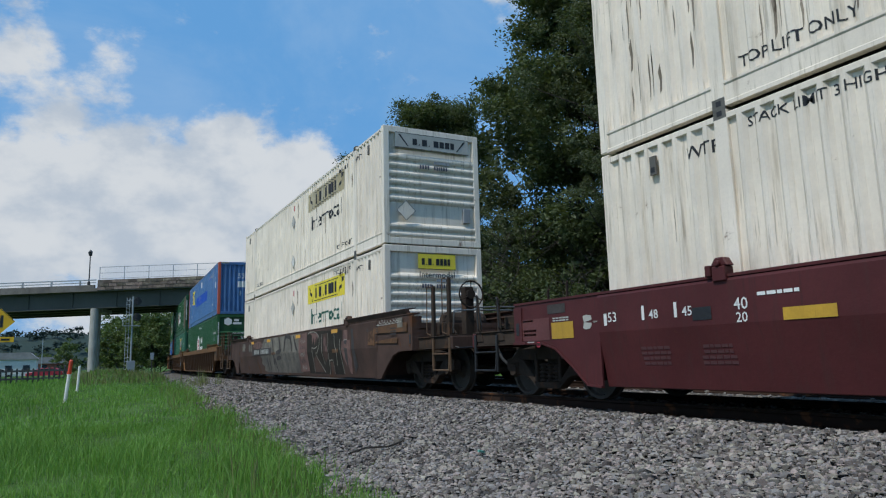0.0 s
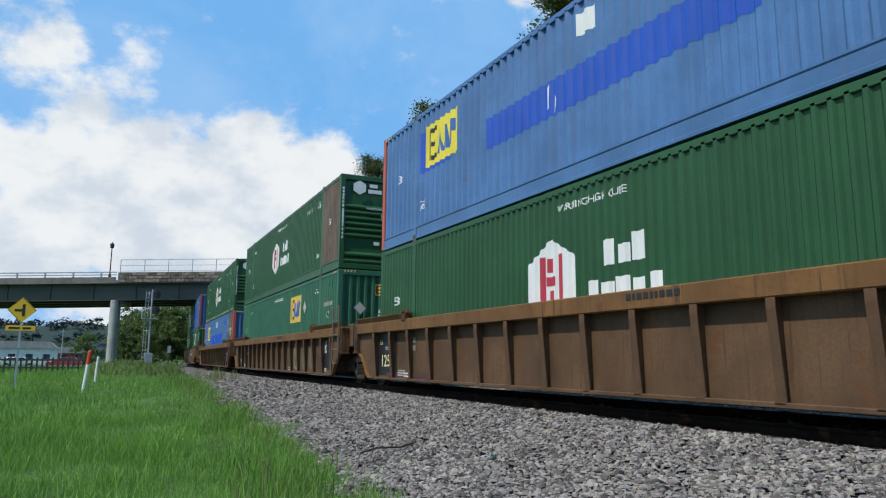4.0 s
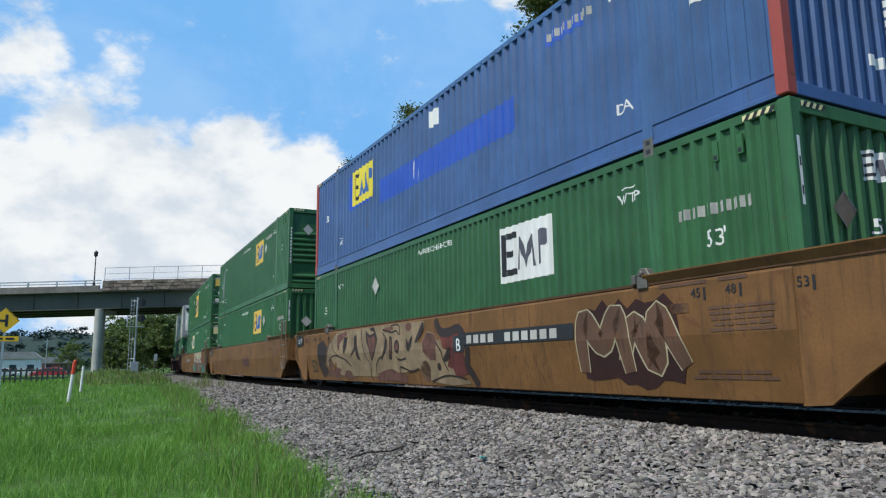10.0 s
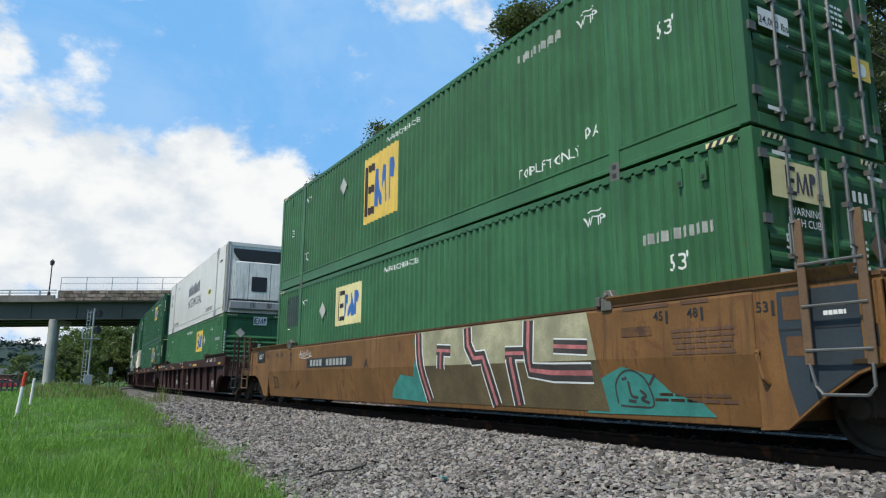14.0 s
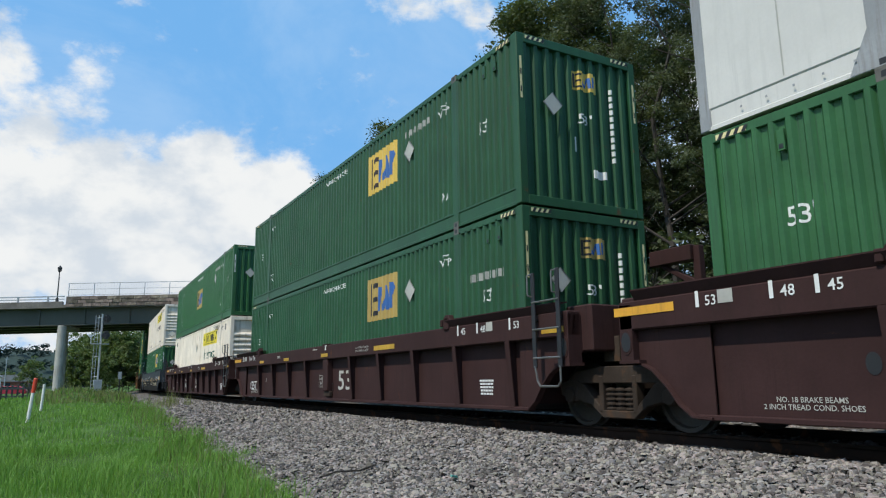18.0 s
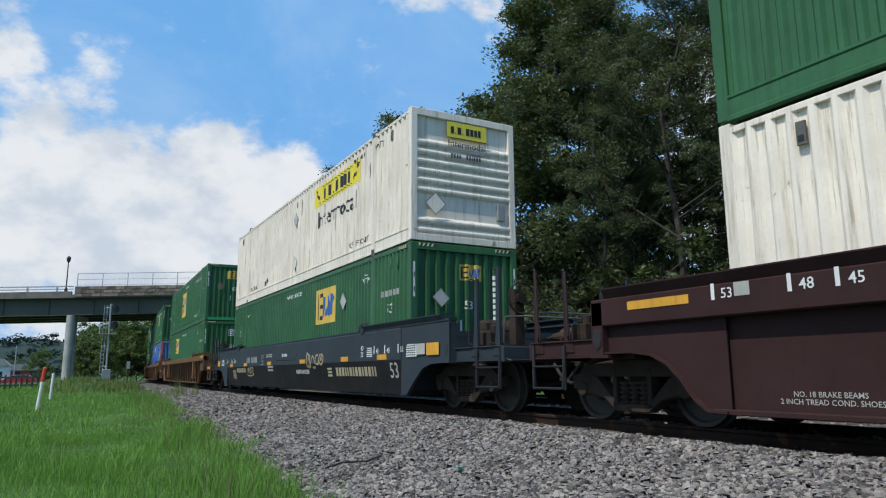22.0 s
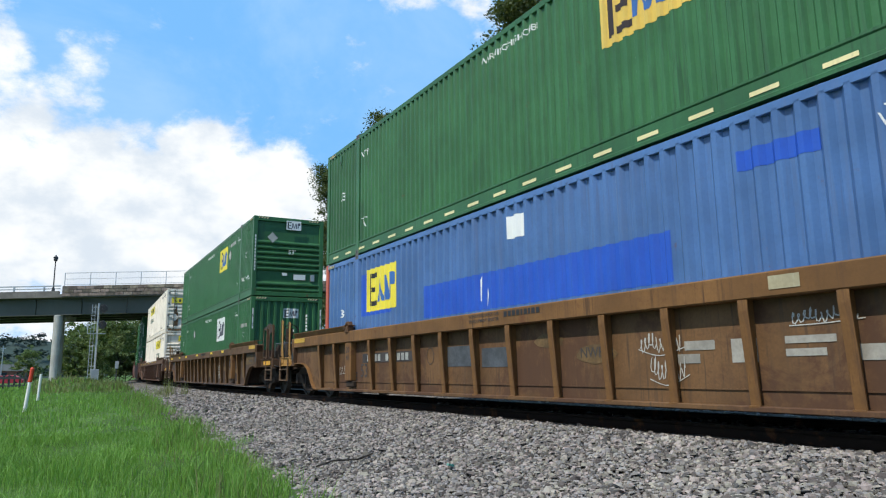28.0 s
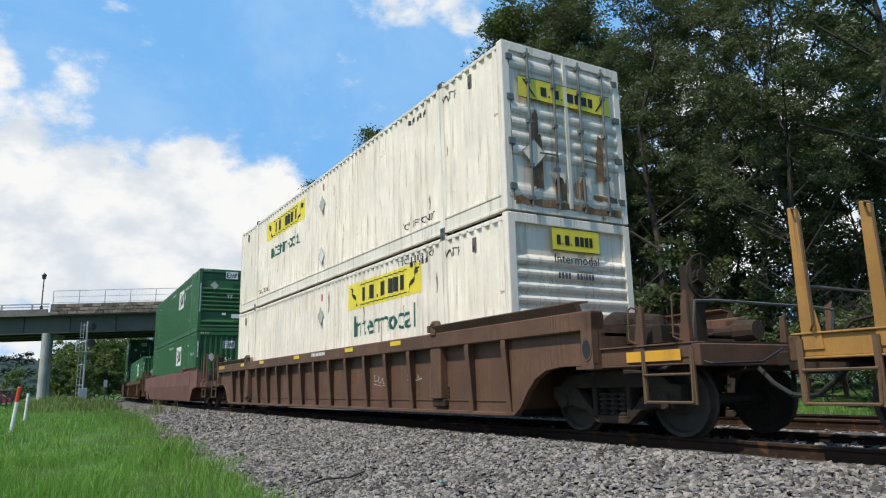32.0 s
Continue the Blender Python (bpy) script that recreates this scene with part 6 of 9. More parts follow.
def emp(upper, end="vcorr", film="yellow", y=5.17, z=1.54, w=1.5, h=0.94, style="emp", dia=True, endfilm=None, more=(), label=None, mirrored=False, enddia="silvermark", wide=False):
    yy = CL - y if mirrored else y
    marks = [logo_panel(yy, z, w, h, film)]
    if dia:
        marks.append(diamond(CL - 3.8 if mirrored else 3.8, 2.0))
    marks.append(end_logo(0.15, 2.15, 0.95 if wide else 0.55, 0.42 if wide else 0.34, film=endfilm or film) if end == "vcorr" else end_logo(0.15, 2.45, film=endfilm or film) if end == "hrib" else end_logo(-0.6, 2.14, 1.02, 0.42, endfilm or film))
    if end != "door":
        marks.append(diamond(0, 1.75 if end == "vcorr" else 2.12, 0.20, enddia, True, -0.62))
    marks += more
    col = {"emp": "green", "fir": "dark green"}.get(style, "teal green")
    return container(style, upper, end, marks, label or f"{col} corrugated container, {'white' if film == 'wmark' else 'yellow'} logo panel, " + ("stacked on another" if upper else "in a well car"))


def jb(upper, end="hrib", film="lemon", mirrored=False, dark=True, more=()):
    y = CL - 4.9 if mirrored else 4.58
    marks = [freight_logo(film, y if not (mirrored and end != "door") else 4.6, sub="greenmark" if dark else "black"), freight_end(film="silvermark", z=2.36, plain=True) if film == "ochre" else freight_end(), flaked(7 if mirrored else 8, 80 if film == "ochre" and mirrored else 10)] + list(more)
    return container("jb", upper, end, marks, "white corrugated container, " + ("faded tan" if film == "ochre" else "yellow") + " name panel" + (", rusty doors" if end == "door" else "") + (", stacked on another" if upper else ", in a well car"), mirrored=mirrored and end != "door")


def hub(upper, end="hrib", more=(), first=""):
    return container("hub", upper, end, [hex_logo(), hex_end] + list(more), "deep green corrugated container, white hexagon logo" + (", stacked on another" if upper else ", in a well car"), first=first)


def blue(upper, first="", y=12.86, style="blue"):
    def backing(root, side, skin, end):
        patch("repaint_patch", [rect(-1.12, 0.5, -0.08, 0.86)], side, "bluefilm", root, -y, 1.52, 0.002, label="brighter blue repainted strip")
    return container(style, upper, "vcorr", [backing, logo_panel(y, 1.52, 1.48, 0.94, "lemon"), blue_patches], ("faded blue corrugated container, orange corner posts" if style == "blue" else "deep blue corrugated container, brick-red corner posts") + (", stacked on another" if upper else ", in a well car"), first=first)


def green_sill(root, side, skin, end):
    part("sill_cover", "sill_cover", lambda: G().box(-1.15, 1.15, -0.012, -0.001, 0.03, 0.16), "vividgreen", root, "bright green painted end sill", bevel=0.004)


def scuffed(root, side, skin, end):
    patch("scuff", [[(-0.28, 0.0), (0.25, 0.0), (0.3, 1.3), (0.05, 1.5), (-0.2, 1.0)]], side, "scuff", root, -14.62, 0.95, 0.003, label="pale vertical scuff")


def dark_patch(root, side, skin, end):
    patch("repaint_patch", [rect(-0.52, 0.52, 0, 0.85)], side, "darkfilm", root, -14.75, 1.75, 0.006, label="dark repainted patch")


UNITS = {}
# A: red-oxide car with two white containers
c = well_car("oxide", False, "coupled", "coupled", -9.15, "red-oxide smooth-sided double-stack well car", lips=False, tail="truck", posts=(1.7, 1.72), drop=0.13)
END_A = Skin(True, -1.502)      # the flat plate past the well of a smooth car
patch("length_mark", [rect(-0.028, 0.028, 0, 0.15)], END_A, "wmark", c, -16.0, 1.0, 0.024)
words("53", 0.12, END_A, "wmark", c, -15.87, 1.04, lift=0.024)
ticks(c, ["48", "45"], [15.33, 14.82], 1.04, "wmark", SMOOTH)
words("40", 0.12, SMOOTH, "wmark", c, -13.94, 1.06)
words("20", 0.10, SMOOTH, "wmark", c, -13.94, 0.93)
strips(c, [13.2, 10.2], 0.92, SMOOTH, w=0.27, h=0.12, mat="dullyellow")
small_lines(c, 13.5, 1.18, 1, 0.6, "wmark", SMOOTH)
small_lines(c, 15.2, 0.68, 4, 0.55, "maroonmark", SMOOTH, 4)
small_lines(c, 14.3, 0.68, 4, 0.5, "maroonmark", SMOOTH, 6)
patch("stencil_box", [rect(-17.96, -17.22, 0.86, 1.18)], END_A, "boxred", c, 0, 0, 0.004, label="lighter red stencilled box")
small_lines(c, 17.75, 1.14, 1, 0.3, "silvermark", END_A, 8, 0.028)
small_lines(c, 17.70, 0.99, 2, 0.36, "silvermark", END_A, 9, 0.034)
small_lines(c, 17.72, 0.82, 1, 0.26, "silvermark", END_A, 10, 0.028)
patch("reflector", [rect(-17.17, -16.68, 0.87, 1.10)], END_A, "dullyellow", c, 0, 0, 0.005)
small_lines(c, 16.95, 1.15, 2, 0.4, "silvermark", END_A, 11, 0.02)
patch("emblem", [[(-16.47, 0.99), (-16.42, 0.97), (-16.33, 0.98), (-16.29, 1.03), (-16.30, 1.055), (-16.37, 1.06), (-16.45, 1.07)], [(-16.45, 1.07), (-16.37, 1.08), (-16.29, 1.095), (-16.30, 1.15), (-16.40, 1.165), (-16.47, 1.15)]], END_A, "silvermark", c, 0, 0, 0.004, label="pale emblem shaped like an open ring")
patch("arrow_mark", [rect(-16.27, -16.18, 1.062, 1.072), [(-16.27, 1.067), (-16.23, 1.085), (-16.24, 1.067), (-16.23, 1.049)]], END_A, "silvermark", c, 0, 0, 0.004)
patch("red_lamp_spot", [disc(-17.5, 0.80, 0.06, 0.04)], END_A, "redmark", c, 0, 0, 0.005)
patch("latch_plate", [rect(-0.13, 0.13, 0, 0.14)], SMOOTH, "black", c, -14.45, 0.98)
patch("splash_plate", [rect(-17.25, -16.84, 1.23, 1.36)], END_A, "charcoal", c, 0, 0, 0.004, label="blackened patch on red paint")
load(c, -9.15, jb(False, mirrored=True), jb(True, mirrored=True, film="ochre", more=[flaked(17, 50, 12.2, 16.0)]))
# B: brown car with sprayed shapes
c = well_car("dustbrown", False, "coupled", "coupled", 14.51, "rust-brown smooth well car covered in dark and grey sprayed shapes", head="truck")
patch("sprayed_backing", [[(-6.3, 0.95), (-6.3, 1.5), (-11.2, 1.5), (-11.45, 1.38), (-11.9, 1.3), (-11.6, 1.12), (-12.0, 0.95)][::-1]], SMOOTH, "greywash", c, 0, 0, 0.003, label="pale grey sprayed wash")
# the grey wash again, about a third darker from the bend down
patch("sprayed_backing", [[(-6.3, 0.3), (-6.3, 0.945), (-12.0, 0.945), (-11.6, 0.78), (-11.75, 0.6), (-11.3, 0.5), (-11.4, 0.36), (-10.9, 0.3)][::-1]], SMOOTH, "lowwash", c, 0, 0, 0.003, label="grey sprayed wash, darker below the side's bend")


def spray(car, skin, mat, polys, lift, label):
    for k, p in enumerate(polys):
        patch("sprayed_shape", [p], skin, mat, car, 0, 0, lift + 0.0002 * k, label=label)


def spray_lines(car, skin, mat, lines, w, lift, taper=0.0):
    for k, p in enumerate(lines):
        patch("sprayed_outline", ribbon(curve(p, 5), w, taper), skin, mat, car, 0, 0, lift + 0.0002 * k)


spray(c, SMOOTH, "pinkwash", [[(-6.5, 1.46), (-6.5, 0.34), (-5.55, 0.36), (-5.6, 1.5)]], 0.0036, "dull pink sprayed ground with scribbled tags")
spray(c, SMOOTH, "darkolive", [[(-5.55, 1.45), (-4.5, 1.49), (-2.36, 1.42), (-2.45, 0.29), (-5.55, 0.30)]], 0.0042, "dark olive sprayed block shapes")
spray(c, SMOOTH, "dustbrown", [[(-4.98, 0.34), (-4.95, 0.72), (-4.7, 0.8), (-4.1, 0.34)], [(-4.02, 1.38), (-3.62, 1.4), (-3.6, 0.75), (-3.85, 0.6), (-4.0, 0.8)], [(-3.48, 0.62), (-3.24, 0.62), (-3.2, 0.30), (-3.5, 0.30)]], 0.0052, "brown gap within the sprayed shapes")
spray(c, SMOOTH, "pinkwash", [[(-5.33, 1.47), (-4.47, 1.42), (-4.45, 1.24), (-4.6, 1.36), (-4.65, 1.11), (-4.72, 1.32), (-4.81, 1.08), (-4.88, 1.35), (-5.02, 1.13), (-5.06, 1.39)],
                              [(-2.42, 1.13), (-2.28, 1.14), (-2.24, 1.42), (-1.94, 1.40), (-1.95, 1.14), (-1.78, 1.16), (-1.72, 0.95), (-1.74, 0.64), (-1.84, 0.3), (-1.96, 0.33), (-2.08, 0.56), (-2.18, 0.5), (-2.3, 0.65), (-2.44, 0.86)],
                              disc(-3.85, 1.18, 0.10, 0.13), disc(-3.72, 0.98, 0.09, 0.10)], 0.0058, "dull pink sprayed shape with drips")
spray(c, SMOOTH, "charcoal", [[(-2.22, 0.98), (-1.98, 0.94), (-2.05, 0.59), (-2.12, 0.51), (-2.21, 0.7)], disc(-2.11, 1.11, 0.10, 0.06), [(-1.7, 1.42), (-1.55, 1.42), (-1.35, 0.5), (-1.6, 0.35)]], 0.0068, "dark sprayed hollow")
spray_lines(c, SMOOTH, "palespray", [[(-5.47, 1.44), (-5.19, 1.49), (-4.69, 1.46), (-4.36, 1.31), (-4.35, 1.13), (-4.53, 0.9), (-4.68, 0.82), (-4.02, 0.34)], [(-5.06, 1.05), (-5.02, 0.75), (-4.99, 0.33)], [(-5.06, 1.05), (-4.85, 1.0), (-4.58, 1.06)],
                                   [(-4.09, 1.39), (-4.13, 1.16), (-4.08, 0.85), (-3.95, 0.55)], [(-3.55, 1.4), (-3.54, 1.01), (-3.57, 0.48), (-3.64, 0.28)], [(-3.03, 1.4), (-2.98, 1.09), (-2.86, 0.85), (-2.91, 0.52)], [(-2.55, 1.2), (-2.52, 0.8), (-2.43, 0.31)],
                                   [(-3.5, 0.65), (-3.22, 0.65), (-3.19, 0.31)], [(-2.24, 1.16), (-2.0, 1.17)]], 0.022, 0.0074)
spray(c, SMOOTH, "rustband", [rect(-3.2, -2.72, 0.86, 0.95)], 0.008, "orange-brown worn strip")
for k in range(5):
    scrawl(c, 6.05, 0.42 + 0.2 * k, 0.5, 0.13, "charcoal" if k % 2 else "palespray", 300 + k, SMOOTH, 10)
for k, (y0, y1, z0, z1) in enumerate(((-1.7, 0.15, 1.20, 1.40), (-1.2, 0.0, 0.98, 1.10), (0.1, 0.45, 0.96, 1.32))):
    patch("rust_band", [[(-y0, z0), (-y0, z1), (-y1, z1 - 0.04), (-y1 - 0.1, z0 + 0.03)][::-1]], SMOOTH, "rustband", c, 0, 0, 0.0034 + 0.0004 * k, label="orange-brown worn band")
scrawl(c, -0.7, 1.40, 1.2, 0.12, "silvermark", 72, SMOOTH, 16)
words("53", 0.12, SMOOTH, "charcoal", c, 0.05, 1.26)
words("48", 0.10, SMOOTH, "charcoal", c, -0.55, 1.28)
patch("sprayed_shape", [disc(-9.28, 1.26, 0.40, 0.25)], SMOOTH, "greywash", c, 0, 0, 0.006, label="pale sprayed round shape")


def dark_bands(car, lines, w, mat, y=0.0):
    for k, pts in enumerate(lines):
        up = [(p, z) for p, z in pts]
        patch("sprayed_band", ribbon(curve(up, 4), w, 0.3), SMOOTH, mat, car, -y, 0, 0.009 + 0.0005 * k, label="dark sprayed band")


dark_bands(c, [[(-10.05, 1.5), (-9.85, 1.2), (-9.76, 0.6), (-9.6, 0.75), (-9.35, 0.3)], [(-10.78, 0.8), (-10.63, 0.35)], [(-10.42, 0.8), (-10.33, 0.35)], [(-9.38, 0.76), (-9.0, 0.80), (-8.74, 0.80)], [(-9.42, 0.97), (-9.0, 1.0), (-8.66, 1.06)], [(-8.99, 1.5), (-8.85, 1.2), (-8.80, 0.96)], [(-8.3, 1.0), (-8.1, 1.46), (-7.5, 1.40), (-7.3, 1.0)], [(-7.1, 1.46), (-6.8, 1.1), (-6.6, 0.98)]], 0.11, "charcoal")
for y0, z0 in ((13.65, 1.24), (14.95, 1.28)):
    for d in (-0.16, 0.16):
        patch("sprayed_shape", [disc(-y0 + d, z0, 0.15, 0.17, 16)], SMOOTH, "greywash", c, 0, 0, 0.006 + 0.0004 * (d > 0), label="pale sprayed oval")
        patch("sprayed_outline", ribbon(disc(-y0 + d, z0, 0.15, 0.17, 16) + [(-y0 + d + 0.15, z0)], 0.02), SMOOTH, "charcoal", c, 0, 0, 0.008 + 0.0004 * (d > 0))
patch("sprayed_backing", [blob(-12.3, 1.30, 0.85, 0.14, 14)], SMOOTH, "pinkwash", c, 0, 0, 0.004, label="dull pink sprayed patch")
scrawl(c, 12.0, 1.20, 0.6, 0.2, "charcoal", 9, SMOOTH, 10)
scrawl(c, 11.2, 1.36, 0.7, 0.12, "charcoal", 10, SMOOTH, 9)
scrawl(c, 12.7, 1.24, 0.5, 0.16, "charcoal", 11, SMOOTH, 9)
patch("sprayed_shape", [blob(-9.8, 0.955, 0.3, 0.05, 15)], SMOOTH, "rustband", c, 0, 0, 0.012, label="dull orange sprayed smear")
patch("number_panel", [rect(-1.6, 1.6, 0, 0.24)], SMOOTH, "charcoal", c, -11.67, 0.925, 0.013)
patch("number_line", number_bars(4, 6, 0.155, 0.16), SMOOTH, "barwhite", c, -11.67, 0.965, 0.016)
strips(c, [3, 6.6, 10.54, 13.3], 1.37, SMOOTH)
small_lines(c, -1.0, 1.28, 3, 0.4, "charcoal", SMOOTH, 5)
patch("label_plate", [rect(-0.14, 0.14, 0, 0.2)], SMOOTH, "greywash", c, 1.35, 1.30, 0.006)
load(c, 14.51, jb(False), jb(True, film="ochre", dark=False))
# C, D, E: three joined units, tan and ribbed
for u, fr, rr in ((38.72, "coupled", "joined"), (58.32, "joined", "joined"), (78.09, "joined", "coupled")):
    c = well_car("umber", True, fr, rr, u, "weathered tan ribbed well car unit with a worn yellow top chord", sill="tan")
    UNITS[u] = c
    if u < 70:
        patch("panel_paint", [rect(-0.56, 0.56, 0, 0.95)], FLAT, "black", c, -15.45, 0.30, 0.003)
        words("125T", 0.27, FLAT, "cream", c, -15.45, 0.50)
        words("53", 0.12, FLAT, "cream", c, -15.85, 1.0)
        words("48", 0.12, FLAT, "cream", c, -15.1, 1.0)
        small_lines(c, 15.4, 0.93, 2, 0.4, "silvermark", FLAT, 21, 0.025)
        small_lines(c, 14.6, 0.40, 3, 0.5, "silvermark", FLAT, 23, 0.03)
    else:
        end_e = Skin(True, -1.422)
        small_lines(c, 16.8, 1.08, 3, 0.8, "brown", end_e, 21, 0.035)
        small_lines(c, 17.05, 0.90, 2, 0.4, "brown", end_e, 24, 0.035)
        small_lines(c, 15.65, 0.55, 2, 0.35, "brown", FLAT, 26, 0.03)
        patch("label_plate", [rect(-16.24, -16.14, 0.63, 0.81)], end_e, "silvermark", c, 0, 0, 0.004)
        part("pull_handle", "dark_handle", lambda: G().path([(-1.42, 16.76, 0.91), (-1.47, 16.74, 0.91), (-1.47, 16.57, 0.91), (-1.42, 16.55, 0.91)], 0.018), "black", c)
        small_lines(c, 15.25, 0.34, 2, 0.4, "silvermark", FLAT, 28, 0.028)
    patch("panel_paint", [rect(-1.1, 1.1, 0, 0.11)], FLAT, "maroonmark", c, -14.4, 0.26, 0.0035)
    words("53", 0.28, FLAT, "maroonmark", c, -1.9, 0.55)
    patch("panel_paint", [rect(-0.52, 0.52, 0, 0.95)], FLAT, "black", c, -0.97, 0.38, 0.003)
    small_lines(c, 0.95, 1.15, 6, 0.5, "wmark", FLAT, 3)
    small_lines(c, 0.95, 0.36, 2, 0.5, "wmark", FLAT, 9)
    patch("number_line", bars(9, 0.09, 0.08, 0.03, 6), CHORD, "black", c, -6.6, 1.41)
    small_lines(c, CL - 1.9, 0.34, 2, 0.5, "wmark", FLAT, 9)
    words("20", 0.12, FLAT, "silvermark", c, -13.95, 1.02)
    words("40", 0.12, FLAT, "silvermark", c, -13.95, 0.85)
patch("sprayed_shape", [blob(-4.45, 0.76, 0.44, 0.46, 3)], FLAT, "olive", UNITS[58.32], 0, 0, 0.004, label="olive sprayed round shape")
patch("sprayed_outline", ribbon(disc(-4.45, 0.76, 0.40, 0.42, 20) + [(-4.05, 0.76)], 0.05), FLAT, "goldedge", UNITS[58.32], 0, 0, 0.0055)
patch("sprayed_line", ribbon(curve([(-4.2, 0.34), (-4.05, 0.6), (-4.1, 0.95), (-4.3, 1.18), (-4.75, 1.16)]), 0.03), FLAT, "ochre", UNITS[58.32], 0, 0, 0.006)
patch("sprayed_shape", [blob(-3.4, 0.74, 0.40, 0.44, 8), blob(-2.45, 0.74, 0.38, 0.44, 9)], FLAT, "olive", UNITS[58.32], 0, 0, 0.004, label="pale sprayed round shape")
patch("firm_mark", [rect(-6.9, -6.3, 0.45, 0.88)], FLAT, "ghostmark", UNITS[58.32], 0, 0, 0.003)
patch("firm_mark", [[(-5.95, 0.45), (-5.45, 0.45), (-5.2, 0.88), (-5.7, 0.88)]], FLAT, "ghostmark", UNITS[58.32], 0, 0, 0.003)
scrawl(UNITS[58.32], 5.3, 0.30, 0.6, 0.13, "wmark", 4, FLAT)
piece(UNITS[78.09], 1.6, 4.9, 0.28, 1.26, "black", "silvermark", 31, FLAT, 4, "redspray", 0.34, 0.03)
e_car = UNITS[78.09]
spray(e_car, FLAT, "pinegreen", [[(-11.15, 1.25), (-8.07, 1.25), (-7.91, 0.71), (-7.81, 0.27), (-8.75, 0.26), (-11.1, 0.27)]], 0.004, "dark green sprayed ground")
spray(e_car, FLAT, "mossgreen", [[(-10.9, 1.15), (-10.59, 1.09), (-10.48, 0.87), (-10.36, 1.13), (-10.21, 1.08), (-10.14, 0.4), (-10.36, 0.31), (-10.46, 0.65), (-10.68, 0.65), (-10.51, 0.33), (-10.78, 0.3), (-10.96, 0.83)],
                                 [(-9.86, 1.1), (-9.6, 1.09), (-9.42, 0.8), (-9.28, 1.08), (-9.04, 1.03), (-8.97, 0.31), (-9.2, 0.34), (-9.24, 0.65), (-9.51, 0.29), (-9.77, 0.32), (-9.69, 0.65)],
                                 [(-8.81, 1.06), (-8.59, 1.05), (-8.59, 0.71), (-8.73, 0.61), (-8.72, 0.28), (-8.92, 0.31)], [(-8.51, 1.16), (-8.12, 1.16), (-8.19, 0.9), (-8.5, 0.88), (-8.25, 0.78), (-8.04, 0.3), (-8.49, 0.28), (-8.62, 0.68)]], 0.005, "moss green sprayed block shape")
spray(e_car, FLAT, "lemon", [rect(u - 0.06, u + 0.06, v - 0.09 * q, v + 0.09) for u, v, q in ((-10.8, 0.72, 1.5), (-9.33, 1.0, 1), (-8.75, 0.92, 1.2), (-9.88, 0.53, 1.3), (-8.31, 0.46, 1.6))], 0.0062, "yellow sprayed patch")
spray(e_car, FLAT, "purplespray", [blob(u, v, 0.11, 0.10, 50 + k) for k, (u, v) in enumerate(((-10.31, 0.65), (-9.63, 0.45), (-9.15, 0.68), (-8.52, 0.53), (-8.01, 0.43)))], 0.0074, "dusky purple sprayed spot")
spray_lines(e_car, FLAT, "wmark", [[(-8.06, 1.2), (-8.08, 0.99), (-7.91, 0.81), (-7.81, 0.6), (-7.76, 0.4)]], 0.09, 0.0086)
spray(e_car, FLAT, "wmark", [disc(-11.26, 0.42, 0.16, 0.13), disc(-7.56, 0.74, 0.12, 0.15), disc(-8.06, 1.14, 0.08, 0.13), [(-7.68, 0.62), (-7.55, 0.55), (-7.52, 0.3), (-7.62, 0.3)]], 0.009, "white sprayed bubble")
spray_lines(e_car, FLAT, "black", [[(-8.02, 1.1), (-7.98, 0.95), (-7.86, 0.72), (-7.78, 0.45)], [(-8.6, 1.0), (-8.56, 0.75), (-8.74, 0.55), (-8.7, 0.3)]], 0.018, 0.0094)
patch("number_panel", [rect(-0.7, 0.7, 0, 0.17)], FLAT, "black", UNITS[78.09], -13.1, 0.74, 0.003)
patch("number_line", bars(4, 0.17, 0.12, 0.09, 3), FLAT, "silvermark", UNITS[78.09], -13.1, 0.765, 0.006)
load(UNITS[38.72], 38.72, hub(False), blue(True))
load(UNITS[58.32], 58.32, emp(False, style="teal"), hub(True, first="rustwall"))
load(UNITS[78.09], 78.09, blue(False, first="rustwall"), hub(True, more=[dashes]))
